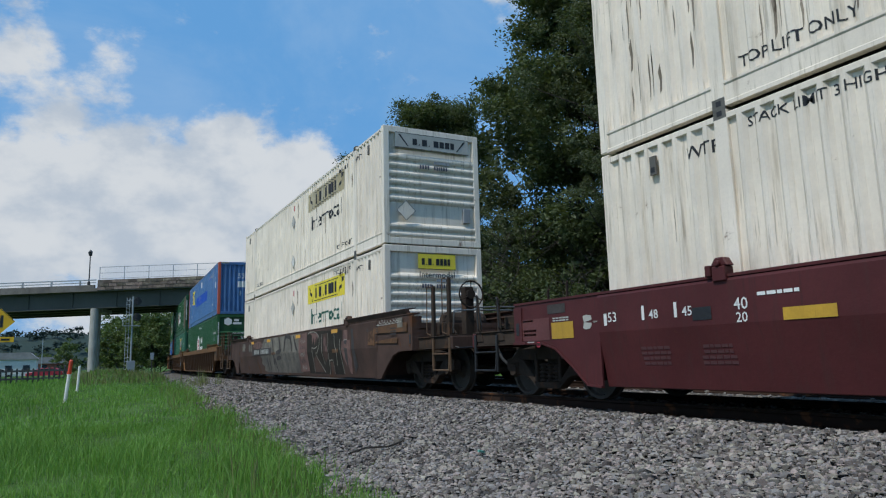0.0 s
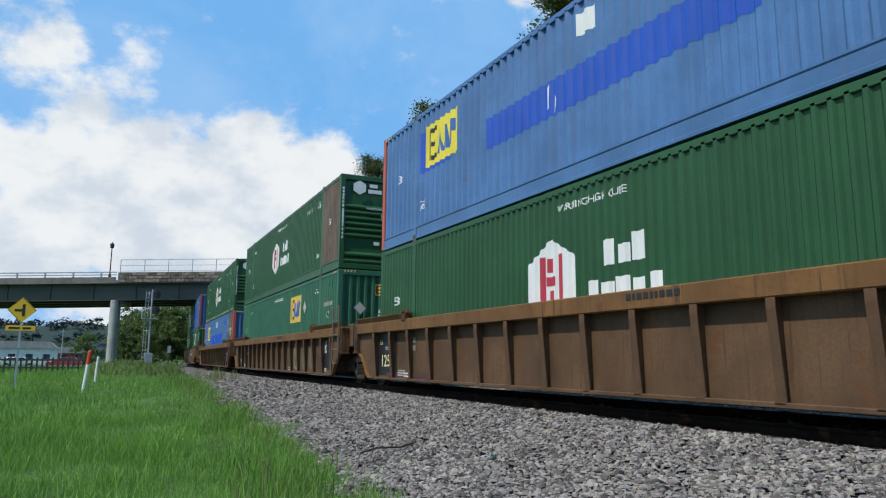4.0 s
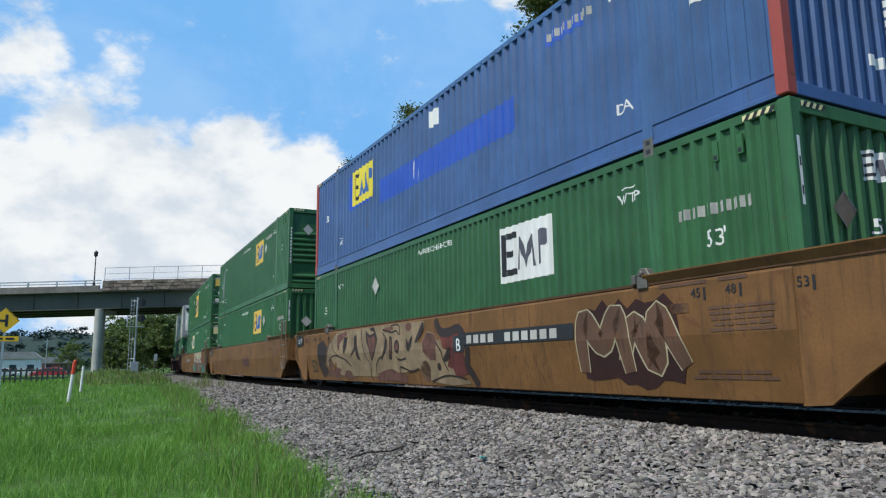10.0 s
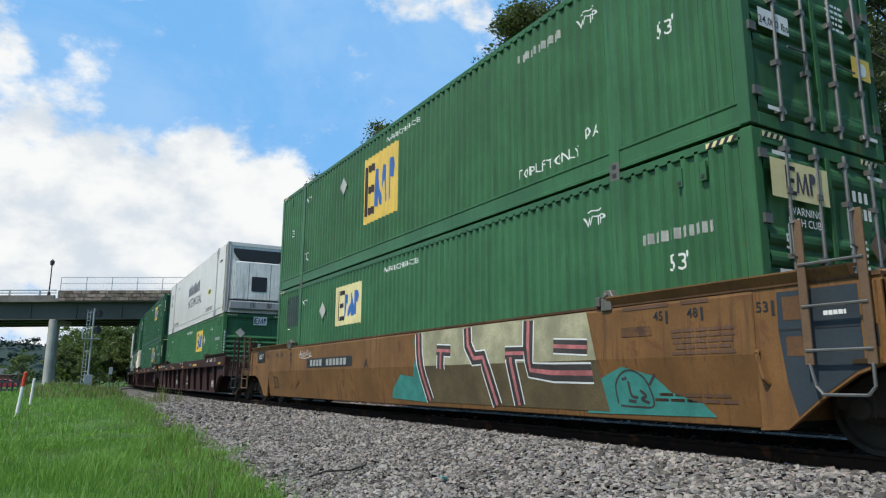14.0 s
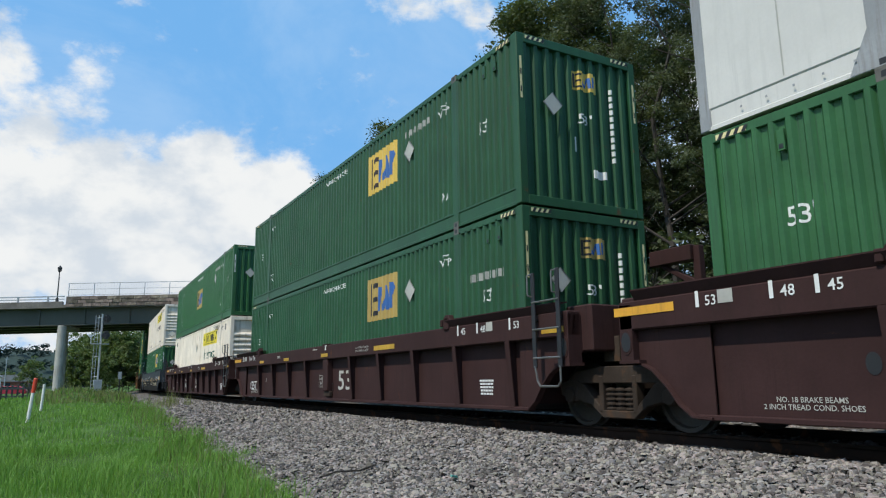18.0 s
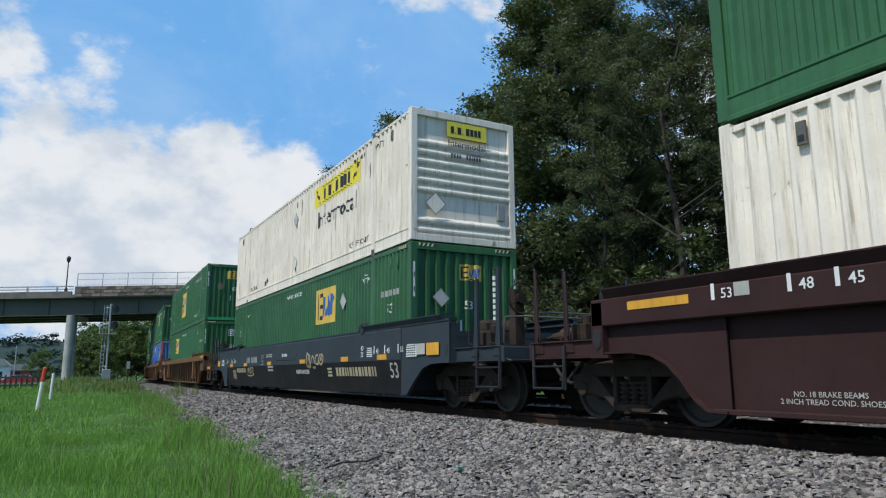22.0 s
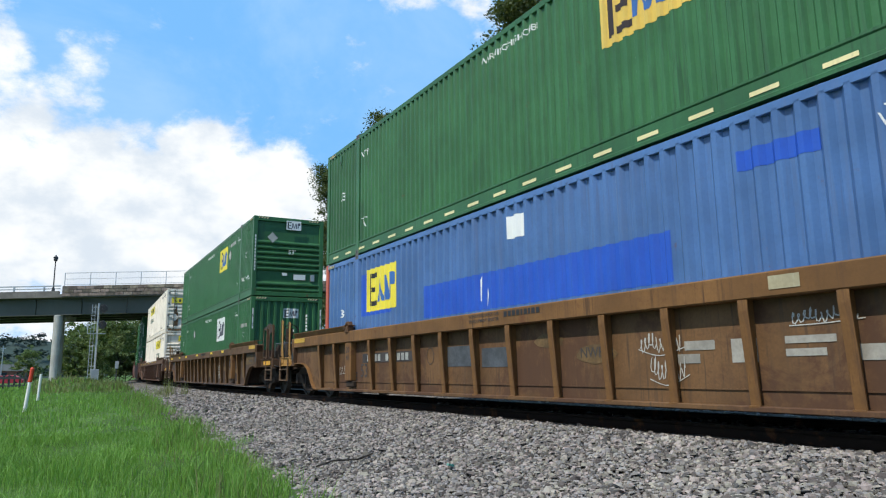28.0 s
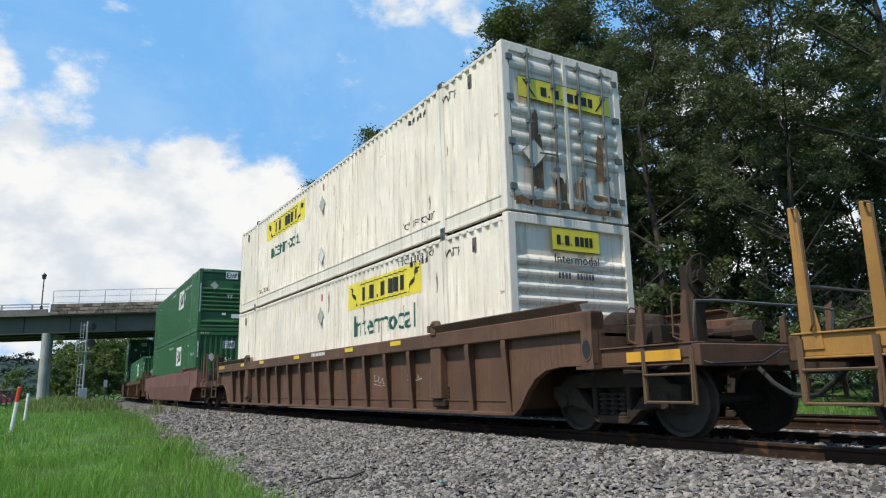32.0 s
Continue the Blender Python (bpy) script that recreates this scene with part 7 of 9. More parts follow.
# F, G, H: three joined units, smooth orange-tan
for u, fr, rr in ((101.72, "coupled", "joined"), (121.19, "joined", "joined"), (140.71, "joined", "coupled")):
    c = well_car("tan", False, fr, rr, u, "orange-tan smooth-sided well car unit with black stencilled marks")
    UNITS[u] = c
    ticks(c, ["53", "48", "45"], [16.28, 15.4, 14.93], 1.31, "black", SMOOTH)
    words("40", 0.12, SMOOTH, "black", c, -14.05, 1.30)
    words("20", 0.12, SMOOTH, "black", c, -14.05, 1.15)
    words("53", 0.34, SMOOTH, "black", c, -15.42, 0.44)
    patch("emblem_ring", stroke(disc(0, 0, 0.08, 0.08, 16) + [(0.08, 0)], 0.012), SMOOTH, "black", c, -14.05, 0.98)
    patch("panel_paint", [[(-0.42, 0), (0.3, 0.0), (0.3, 0.3), (-0.42, 0.3)]], SMOOTH, "black", c, -16.85, 1.22, 0.003)
    words("125 T", 0.13, SMOOTH, "wmark", c, -16.88, 1.30)
    patch("weld_plate", [stroke([(-0.45, 0.1), (-0.1, -0.08)], 0.1)[0], stroke([(0.15, -0.08), (0.5, 0.1)], 0.1)[0]], SMOOTH, "tan", c, -13.95, 0.58, 0.012)
    if u > 110:
        if u < 130:
            words("LD LMT 118,300 PER UNIT", 0.078, SMOOTH, "black", c, -10.4, 0.94)
            words("20 FT CONTAINER LIMIT 57,500 EACH", 0.042, SMOOTH, "black", c, -10.45, 0.85)
        words("C" if u < 130 else "A", 0.19, SMOOTH, "black", c, -9.1, 0.93)
    for txt, a in (("45", -1.18), ("48", -0.71)):
        words(txt, 0.10, SMOOTH, "black", c, a, 1.33)
        patch("length_mark", [rect(-0.015, 0.015, 0, 0.14)], SMOOTH, "black", c, a + 0.12, 1.29)
    words("53", 0.10, END_A, "black", c, 0.10, 1.32)
    patch("length_mark", [rect(-0.015, 0.015, 0, 0.14)], END_A, "black", c, 0.21, 1.28)
    patch("worn_patch", [rect(-1.76, -1.29, 1.17, 1.28)], SMOOTH, "rustband", c, 0, 0, 0.004)
    for a, b in ((-1.72, -1.03), (-0.86, -0.5)):
        patch("lip_slot", [rect(a, b, 1.475, 1.515)], SMOOTH, "brown", c, 0, 0, 0.004)
    small_lines(c, 0.6, 1.18, 5, 0.9, "brown", SMOOTH, 12, 0.035)
    small_lines(c, 0.8, 0.5, 2, 1.2, "brown", SMOOTH, 15, 0.035)
f_car = UNITS[101.72]
spray(f_car, SMOOTH, "redspray", [[(-7.6, 1.45), (-7.25, 1.26), (-6.8, 1.25), (-6.62, 1.1), (-6.50, 0.77), (-6.34, 0.48), (-6.85, 0.36), (-7.1, 0.5), (-7.3, 1.02)]], 0.004, "dull red sprayed ground")
patch("sprayed_band", ribbon(curve([(-7.56, 1.47), (-7.36, 1.24), (-7.02, 1.21), (-6.67, 1.26), (-6.44, 1.08), (-6.35, 0.84), (-6.43, 0.61), (-6.25, 0.41), (-6.13, 0.25)], 5), 0.17), SMOOTH, "inkbrown", f_car, 0, 0, 0.0046, label="dark sprayed arc")
spray(f_car, SMOOTH, "brown", [[(-14.5, 0.35), (-14.3, 1.1), (-13.4, 1.5), (-13.2, 0.3)], blob(-12.6, 0.42, 0.5, 0.15, 5), blob(-9.9, 0.42, 0.5, 0.14, 6), blob(-8.1, 0.5, 0.22, 0.22, 7)], 0.0048, "brown sprayed shadow")
spray(f_car, SMOOTH, "palegold", [[(-14.36, 0.58), (-13.99, 1.18), (-13.3, 1.5), (-12.11, 1.5), (-10.95, 1.5), (-10.12, 1.5), (-9.28, 1.5), (-8.07, 1.48), (-8.02, 1.41), (-8.19, 1.21), (-8.38, 1.05), (-8.16, 1.07), (-7.93, 1.28), (-7.58, 1.21), (-7.52, 1.07), (-7.34, 1.09),
                                   (-7.29, 0.93), (-6.99, 0.86), (-7.18, 0.58), (-6.96, 0.54), (-6.89, 0.39), (-6.38, 0.34), (-6.39, 0.28), (-7.06, 0.24), (-7.9, 0.3), (-8.42, 0.55), (-9.05, 0.47), (-9.82, 0.42), (-10.87, 0.36), (-13.02, 0.36)]], 0.0054, "pale gold sprayed piece with dark curling lines")
spray(f_car, SMOOTH, "inkbrown", [[(-15.07, 1.2), (-14.55, 1.32), (-14.17, 1.12), (-14.34, 0.77), (-14.12, 0.51), (-14.6, 0.26), (-15.01, 0.6)]], 0.0060, "dark sprayed cloud")
spray(f_car, SMOOTH, "rustred", [[(-14.2, 0.51), (-13.96, 0.85), (-13.62, 0.6), (-13.1, 0.52), (-13.5, 0.29)], [(-13.3, 1.4), (-12.61, 1.49), (-12.56, 1.39), (-13.12, 1.19), (-13.19, 0.99), (-13.34, 1.12)], [(-12.98, 0.33), (-12.79, 0.5), (-12.45, 0.49), (-12.25, 0.32)],
                                 [(-10.61, 0.43), (-10.19, 0.51), (-9.81, 0.54), (-9.37, 0.44), (-9.04, 0.4), (-9.06, 0.25), (-9.66, 0.28), (-10.63, 0.27)], [(-10.17, 1.42), (-9.65, 1.46), (-9.57, 1.40), (-9.85, 1.34)],
                                 [(-8.16, 1.05), (-7.93, 1.25), (-7.6, 1.2), (-7.54, 1.04), (-7.61, 0.7), (-7.86, 0.71), (-8.13, 0.87)], disc(-8.8, 1.40, 0.15, 0.09)], 0.0064, "rust-red sprayed hollow")
spray(f_car, SMOOTH, "inkbrown", [[(-12.77, 1.33), (-12.5, 1.34), (-12.6, 1.08), (-12.83, 0.9), (-12.87, 1.1)], [(-12.04, 1.31), (-11.86, 1.38), (-11.83, 1.12), (-11.65, 0.72), (-11.86, 0.79), (-11.94, 0.98), (-12.37, 0.8), (-12.06, 1.06)],
                                  [(-10.05, 1.22), (-9.93, 1.18), (-10.02, 0.96), (-10.27, 0.72), (-10.33, 0.74), (-10.13, 0.96)], [(-9.81, 1.25), (-9.66, 1.22), (-9.63, 1.0), (-9.72, 0.73), (-9.87, 0.76), (-9.82, 1.0)], disc(-9.41, 1.01, 0.14, 0.15),
                                  [(-10.98, 1.49), (-10.7, 1.49), (-10.6, 1.36), (-10.91, 1.42)], [(-11.25, 1.44), (-10.96, 1.31), (-10.62, 1.38), (-10.51, 1.2), (-10.67, 0.91), (-10.91, 0.69), (-11.05, 1.01), (-11.19, 1.15)]], 0.0076, "dark sprayed blade shape")
spray(f_car, SMOOTH, "rustred", [[(-11.18, 1.38), (-10.96, 1.24), (-10.70, 1.30), (-10.57, 1.19), (-10.71, 0.95), (-10.91, 0.78), (-11.0, 1.01)], [(-9.77, 1.19), (-9.70, 1.17), (-9.69, 1.0), (-9.76, 0.82), (-9.80, 0.84)], disc(-9.41, 1.01, 0.075, 0.08)], 0.0092, "rust-red sprayed fill")
spray_lines(f_car, SMOOTH, "inkbrown", [[(-11.51, 1.49), (-11.49, 1.2), (-11.25, 0.82), (-11.02, 0.63), (-11.06, 0.41), (-10.98, 0.26)], [(-10.21, 1.35), (-9.93, 1.12), (-10.09, 0.88), (-10.51, 0.74), (-10.71, 0.53), (-10.62, 0.33)],
                                        [(-10.2, 1.41), (-9.72, 1.33), (-9.43, 1.35), (-9.28, 1.26), (-9.24, 1.38), (-9.36, 1.48), (-9.71, 1.47)], [(-14.11, 0.73), (-13.6, 0.88), (-12.83, 0.79), (-12.34, 0.6)], [(-13.79, 1.31), (-13.59, 1.01), (-13.08, 0.82)],
                                        [(-9.46, 0.8), (-9.39, 0.74), (-9.18, 0.73), (-8.99, 0.76)], [(-9.36, 0.45), (-9.3, 0.58), (-8.8, 0.49), (-8.42, 0.55)], [(-7.6, 1.07), (-7.36, 0.88), (-7.31, 0.7), (-7.16, 0.5)], [(-7.9, 0.3), (-7.2, 0.42), (-6.5, 0.36)]], 0.032, 0.0104)
spray_lines(f_car, SMOOTH, "inkbrown", [[(-8.89, 1.15), (-8.81, 0.97), (-8.62, 1.2)], [(-8.47, 1.07), (-8.18, 1.31), (-8.1, 1.46)], [(-7.3, 0.7), (-7.12, 0.78), (-7.0, 0.95)]], 0.09, 0.0125, 0.6)
spray(f_car, SMOOTH, "inkbrown", [disc(-7.51, 0.58, 0.08, 0.075)], 0.009, "dark sprayed dot")
spray(f_car, SMOOTH, "slate", [rect(-6.85, -6.48, 0.84, 1.13)], 0.009, "dark square behind a unit letter")
words("B", 0.22, SMOOTH, "wmark", f_car, -6.66, 0.86, lift=0.012)
patch("number_panel", [rect(-1.65, 1.65, 0, 0.22)], SMOOTH, "black", UNITS[101.72], -5.0, 0.95, 0.011)
patch("number_line", number_bars(4, 6, 0.17, 0.14), SMOOTH, "silvermark", UNITS[101.72], -5.0, 0.98, 0.014)
piece(UNITS[101.72], 1.5, 3.2, 0.35, 1.40, "brown", "ochre", 12, SMOOTH, 2, "maroon", 0.25, 0.03)
for a, b, lean in ((-0.65, -0.15, 0.0), (-0.02, 0.45, 0.0), (0.55, 0.85, 0.12)):
    patch("firm_mark", [[(a, 0), (b, 0), (b + lean, 0.36), (a + lean, 0.36)]], SMOOTH, "maroonmark", UNITS[121.19], -6.4, 0.62, 0.004)
scrawl(UNITS[121.19], 12.45, 1.02, 0.5, 0.36, "black", 14, SMOOTH)
scrawl(UNITS[121.19], 5.0, 0.95, 0.4, 0.4, "black", 15, SMOOTH)
h_car = UNITS[140.71]
spray(h_car, SMOOTH, "tealspray", [[(-2.35, 0.62), (-2.05, 0.74), (-1.79, 0.83), (-1.32, 0.72), (-1.1, 0.54), (-0.7, 0.43), (-0.56, 0.30), (-2.5, 0.27)]], 0.004, "teal sprayed cloud shape with dark drawing")
spray_lines(h_car, SMOOTH, "charcoal", [[(-1.93, 0.40), (-1.93, 0.62), (-1.80, 0.76), (-1.62, 0.78), (-1.44, 0.66), (-1.38, 0.40), (-1.6, 0.37), (-1.9, 0.38)]], 0.022, 0.006)
spray_lines(h_car, SMOOTH, "charcoal", [[(-1.82, 0.68), (-1.74, 0.70)], [(-1.72, 0.66), (-1.70, 0.50), (-1.60, 0.48)], [(-1.76, 0.44), (-1.64, 0.43)], [(-1.56, 0.56), (-1.48, 0.50), (-1.55, 0.46), (-1.44, 0.42)], [(-1.40, 0.62), (-1.30, 0.74)]], 0.035, 0.0064)
spray(h_car, END_A, "slate", [[(0.26, 1.49), (0.25, 1.13), (0.30, 0.66), (0.38, 0.35), (0.62, 0.54), (0.95, 0.76), (1.18, 0.83), (1.18, 1.49)]], 0.003, "dark slate painted end plate")
spray(h_car, END_A, "rustband", [rect(0.31, 0.49, 1.22, 1.44), rect(0.32, 0.49, 0.89, 1.07)], 0.005, "worn brown patch")
patch("seam_line", [rect(0.26, 1.0, 1.125, 1.14)], END_A, "black", h_car, 0, 0, 0.006)
small_lines(h_car, -0.80, 1.24, 1, 0.24, "wmark", END_A, 5, 0.04)
part("pull_handle", "pull_handle", lambda: G().path([(-1.505, -0.02, 0.95), (-1.55, -0.03, 0.92), (-1.55, -0.09, 0.68), (-1.50, -0.11, 0.64)], 0.022), "tan", h_car)
spray(h_car, SMOOTH, "tealspray", [[(-6.97, 1.41), (-6.83, 1.52), (-6.67, 1.52), (-6.58, 0.29), (-8.02, 0.33), (-7.94, 0.51), (-7.55, 0.78), (-7.06, 0.73), (-6.92, 1.07)]], 0.0042, "teal sprayed edge")
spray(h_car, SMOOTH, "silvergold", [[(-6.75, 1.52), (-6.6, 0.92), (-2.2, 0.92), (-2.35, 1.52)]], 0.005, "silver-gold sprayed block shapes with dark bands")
# the same piece goes on in a darker gold below the bend at 0.92
spray(h_car, SMOOTH, "lowgold", [[(-6.6, 0.92), (-6.5, 0.30), (-2.1, 0.30), (-2.2, 0.92)]], 0.005, "lower part of a sprayed piece, darker gold below the bend")
for q, (mat, wd, lift) in enumerate((("wmark", 0.27, 0.006), ("charcoal", 0.22, 0.0075), ("pinkspray", 0.065, 0.009))):
    for k, p in enumerate(([(-6.8, 1.5), (-6.78, 1.15), (-6.67, 0.73), (-6.51, 0.32)], [(-5.16, 1.5), (-5.14, 1.22), (-4.97, 1.01), (-4.71, 1.02), (-4.64, 0.85), (-4.47, 0.30)], [(-3.55, 1.5), (-3.57, 1.15), (-3.54, 0.81), (-3.08, 0.77), (-2.3, 0.76)], [(-4.12, 1.06), (-3.67, 1.05)],
                           [(-3.99, 1.0), (-3.91, 0.32)], [(-6.14, 1.18), (-5.68, 1.15)], [(-6.0, 1.17), (-6.02, 0.86)], [(-3.01, 1.12), (-2.35, 1.08)])):
        patch("sprayed_band" if q == 1 else "sprayed_outline", ribbon(p, wd * (0.8 if k in (3, 5, 7) else 1.0)), SMOOTH, mat, h_car, 0, 0, lift + 0.00012 * k)
patch("number_panel", [rect(-1.45, 1.45, 0, 0.22)], SMOOTH, "black", UNITS[140.71], -11.3, 0.98, 0.004)
patch("number_line", number_bars(4, 6, 0.15, 0.15), SMOOTH, "barwhite", UNITS[140.71], -11.3, 1.015, 0.007)
load(UNITS[101.72], 101.72, emp(False, film="wmark", y=4.85, dia=False, more=[diamond(11.17, 2.1)], enddia="rustwall"), blue(True, y=12.15, style="navy"))
load(UNITS[121.19], 121.19, emp(False, film="yellow"), emp(True, "hrib", more=[scuffed, top_lift(CL - 1.0, 0.7)]))
scrawl(UNITS[140.71], 12.9, 1.24, 0.9, 0.2, "wmark", 77, SMOOTH, 14)
load(UNITS[140.71], 140.71, emp(False, "door", film="cream", mirrored=True, y=5.4, more=[dark_patch]), emp(True, "door", y=7.0, z=0.85, w=1.75, h=1.55, mirrored=True, dia=False, more=[diamond(11.2, 2.09), top_lift(3.35, 0.42)]))
# I, J, K: three joined units, dark maroon and ribbed
for u, fr, rr in ((164.34, "coupled", "joined"), (183.84, "joined", "joined"), (203.45, "joined", "coupled")):
    c = well_car("maroon", True, fr, rr, u, "dark maroon ribbed well car unit with white stencilled marks")
    UNITS[u] = c
    words("53", 0.44, FLAT, "silvermark", c, -7.06, 0.47, wide=1.45)
    if u != 183.84:
        words("PER UNIT", 0.085, FLAT, "silvermark", c, -9.25, 0.95)
        words("LD LMT 116,800", 0.075, FLAT, "silvermark", c, -10.5, 0.95)
        words("LT WT 137,200", 0.075, FLAT, "silvermark", c, -10.5, 0.84)
    words("C" if u > 170 else "B", 0.09, FLAT, "silvermark", c, -13.78, 0.70)
    patch("drain_hole", [disc(0, 0, 0.07, 0.10)], FLAT, "black", c, -14.55, 0.74, 0.003)
    patch("length_mark", [rect(-0.04, 0.04, 0, 0.11), rect(-0.04, 0.10, 0.09, 0.12)], CHORD, "wmark", c, -7.98, 1.42)
    small_lines(c, 8.75, 1.45, 1, 0.35, "silvermark", CHORD, 12, 0.03)
    small_lines(c, 11.95, 1.40, 2, 0.35, "silvermark", CHORD, 14, 0.025)
    words("PLATE", 0.05, FLAT, "silvermark", c, -8.7, 0.71)
    words("H", 0.10, FLAT, "silvermark", c, -8.7, 0.57)
    for y0 in (0.35, CL - 2.2):
        ticks(c, ["53", "48", "45"], [0.1, 1.0, 1.6] if y0 < 2 else [16.2, 15.33, 14.87], 1.385, "wmark", CHORD)
        patch("emblem_plate", [rect(-0.09, 0.09, 0, 0.14)], CHORD, "silvermark", c, -(y0 + 0.3 if y0 < 2 else 15.85), 1.39)
    strips(c, [16.98], 1.37, w=0.46)
    strips(c, [4.55], 1.28, w=0.50, h=0.095, mat="dullyellow")
    strips(c, [-0.9, 13.8, 11.2, 8.05], 1.26, w=0.24, h=0.08, mat="dullyellow")
    words("NON-INTERCHANGE CAR", 0.042, CHORD, "silvermark", c, -5.69, 1.365)
    words("SEE EQUIPMENT REGISTER", 0.042, CHORD, "silvermark", c, -5.69, 1.295)
    small_lines(c, 1.0, 0.62, 5, 0.45, "wmark", FLAT, 3, 0.03)
    words("NO. 18 BRAKE BEAMS", 0.05, FLAT, "silvermark", c, -(CL - 1.0), 0.40)
    words("2 INCH TREAD COND. SHOES", 0.05, FLAT, "silvermark", c, -(CL - 1.0), 0.33)
    patch("plate", stroke([(-0.12, 0), (0.12, 0), (0.12, 0.28), (-0.12, 0.28), (-0.12, 0)], 0.012), FLAT, "silvermark", c, -8.7, 0.53, 0.006)
words("125T", 0.27, FLAT, "wmark", UNITS[183.84], -15.35, 0.44)
for u in (164.34, 203.45):
    patch("number_panel", [rect(-10.98, -9.92, 0.42, 0.74)], FLAT, "charcoal", UNITS[u], 0, 0, 0.003)
    patch("number_line", [rect(a + 0.19 * k, a + 0.14 + 0.19 * k, 0.49, 0.68) for a in (-11.97, -10.82) for k in range(4)], FLAT, "barwhite", UNITS[u], 0, 0, 0.006)


def reefer_marks(root, side, skin, end):
    words("INTERMODAL", 0.42, side, "inkgrey", root, -7.3, 0.95)
    patch("name_line", [rect(-1.55 + 0.36 * k, -1.28 + 0.36 * k, 0, 0.42 + 0.06 * (k % 3)) for k in range(9)], side, "inkgrey", root, -7.7, 1.55)
    patch("logo_shape", [disc(0, 0, 0.42, 0.13)], side, "lemon", root, -3.4, 1.2)
    patch("logo_shape", [disc(0, 0, 0.3, 0.09)], side, "greenmark", root, -3.4, 1.2, 0.008)
    words("TOP LIFT ONLY", 0.16, side, "black", root, -3.3, 0.36)
    words("TOP LIFT ONLY", 0.17, side, "black", root, -12.97, 0.34)
    words("53FT", 0.25, side, "black", root, -15.22, 2.02)
    words("XHC", 0.25, side, "black", root, -15.22, 1.62)
    words("STACK LIMIT", 0.11, side, "black", root, -12.9, 2.35)
    patch("number_line", bars(8, 0.06, 0.10, 0.03, 2), side, "black", root, -1.2, 2.2)
    for y in (POST, CL - POST):
        patch("flared_stiffener", [[(-0.30, 0.02), (0.30, 0.02), (0.10, 0.42), (-0.10, 0.42)], [(-0.10, 0.42), (0.10, 0.42), (0.10, 2.40), (-0.10, 2.40)], [(-0.10, 2.40), (0.10, 2.40), (0.32, 2.82), (-0.32, 2.82)]], side, "grey", root, -y, 0, 0.006, label="grey steel lifting stiffener")
    patch("edge_frame", [rect(-0.20, 0.0, 0.1, 2.8)], side, "flake", root, -0.16, 0, 0.004)
    patch("frame_slot", [rect(-0.15, -0.05, z, z + 0.28) for z in (0.5, 1.05, 1.6, 2.15)], side, "grey", root, -0.16, 0, 0.007)
    patch("rail_bolt", [rect(a - 0.012, a + 0.012, 0.14, 0.165) for a in [-0.6 - 0.3 * k for k in range(51)]], side, "grey", root, 0, 0, 0.018)
    for y in (3.3, 4.6, 5.9, 7.2, 8.5, 9.8, 11.1, 12.4, 15.1):
        patch("panel_seam", [rect(-0.008, 0.008, 0.3, 2.78)], side, "silvermark", root, -y, 0, 0.003)


load(UNITS[164.34], 164.34, emp(False, "hrib", endfilm="wmark"), container("reefer", True, "reefer", [reefer_marks], "white smooth-sided refrigerated container with a cooling unit, stacked on another"))
load(UNITS[183.84], 183.84, emp(False, style="fir", film="shadedyellow"), emp(True, style="fir"))
load(UNITS[203.45], 203.45, jb(False), emp(True, y=8.0, z=1.05, film="shadedyellow"))
# L: slate-blue smooth car
c = well_car("slate", False, "coupled", "coupled", 227.06, "dark slate-blue smooth well car with gold markings and amber strips", posts=(2.3, 2.25))
strips(c, [0.9, 3.06, 6.3, 9.78, 13.0, 15.3], 0.915, SMOOTH, w=0.24, h=0.11)
strips(c, [17.74, -1.35], 0.96, SMOOTH, w=0.24, h=0.22)
patch("label_plate", [rect(-0.2, 0.2, 0, 0.2)], SMOOTH, "silvermark", c, 0.85, 0.98)
# the side is darker and more neutral from the bend down
patch("grime_film", [rect(-CL, 0.0, 0.225, 0.90)], SMOOTH, "slatedark", c, 0, 0, 0.0025, label="neutral dark film over the lower slate side")
patch("plate", stroke([(-0.14, 0), (0.14, 0), (0.14, 0.28), (-0.14, 0.28), (-0.14, 0)], 0.014), SMOOTH, "silvermark", c, -10.6, 0.95, 0.006)
words("PLATE", 0.05, SMOOTH, "silvermark", c, -10.6, 1.14)
words("H", 0.10, SMOOTH, "silvermark", c, -10.6, 1.0)
small_lines(c, 9.8, 1.22, 2, 0.85, "silvermark", SMOOTH, 31, 0.035)
small_lines(c, 9.65, 0.83, 2, 0.7, "silvermark", SMOOTH, 33, 0.06)
patch("number_line", number_bars(3, 5, 0.042, 0.085), SMOOTH, "wmark", c, -8.06, 1.14)
patch("panel_crease", ribbon([(-9.11, 1.13), (-8.9, 1.045), (-7.08, 1.025), (-6.74, 1.21)], 0.018), SMOOTH, "slatedark", c, 0, 0, 0.005)
ticks(c, ["53", "48", "45"], [16.15, 15.32, 14.83], 1.05, "wmark", SMOOTH)
ticks(c, ["45", "48", "53"], [1.3, 0.75, 0.1], 1.05, "wmark", SMOOTH)
words("40", 0.11, SMOOTH, "wmark", c, -1.98, 1.13)
words("20", 0.11, SMOOTH, "wmark", c, -1.98, 1.0)
words("53", 0.30, SMOOTH, "silvermark", c, -0.35, 0.55)
patch("name_line", bars(11, 0.11, 0.15, 0.04, 7), SMOOTH, "ochre", c, -13.65, 0.70, 0.014)
patch("name_line", bars(10, 0.09, 0.11, 0.035, 9), SMOOTH, "silvermark", c, -6.33, 0.64, 0.006)
patch("number_line", number_bars(3, 5, 0.118, 0.19), SMOOTH, "barwhite", c, -12.08, 1.02)
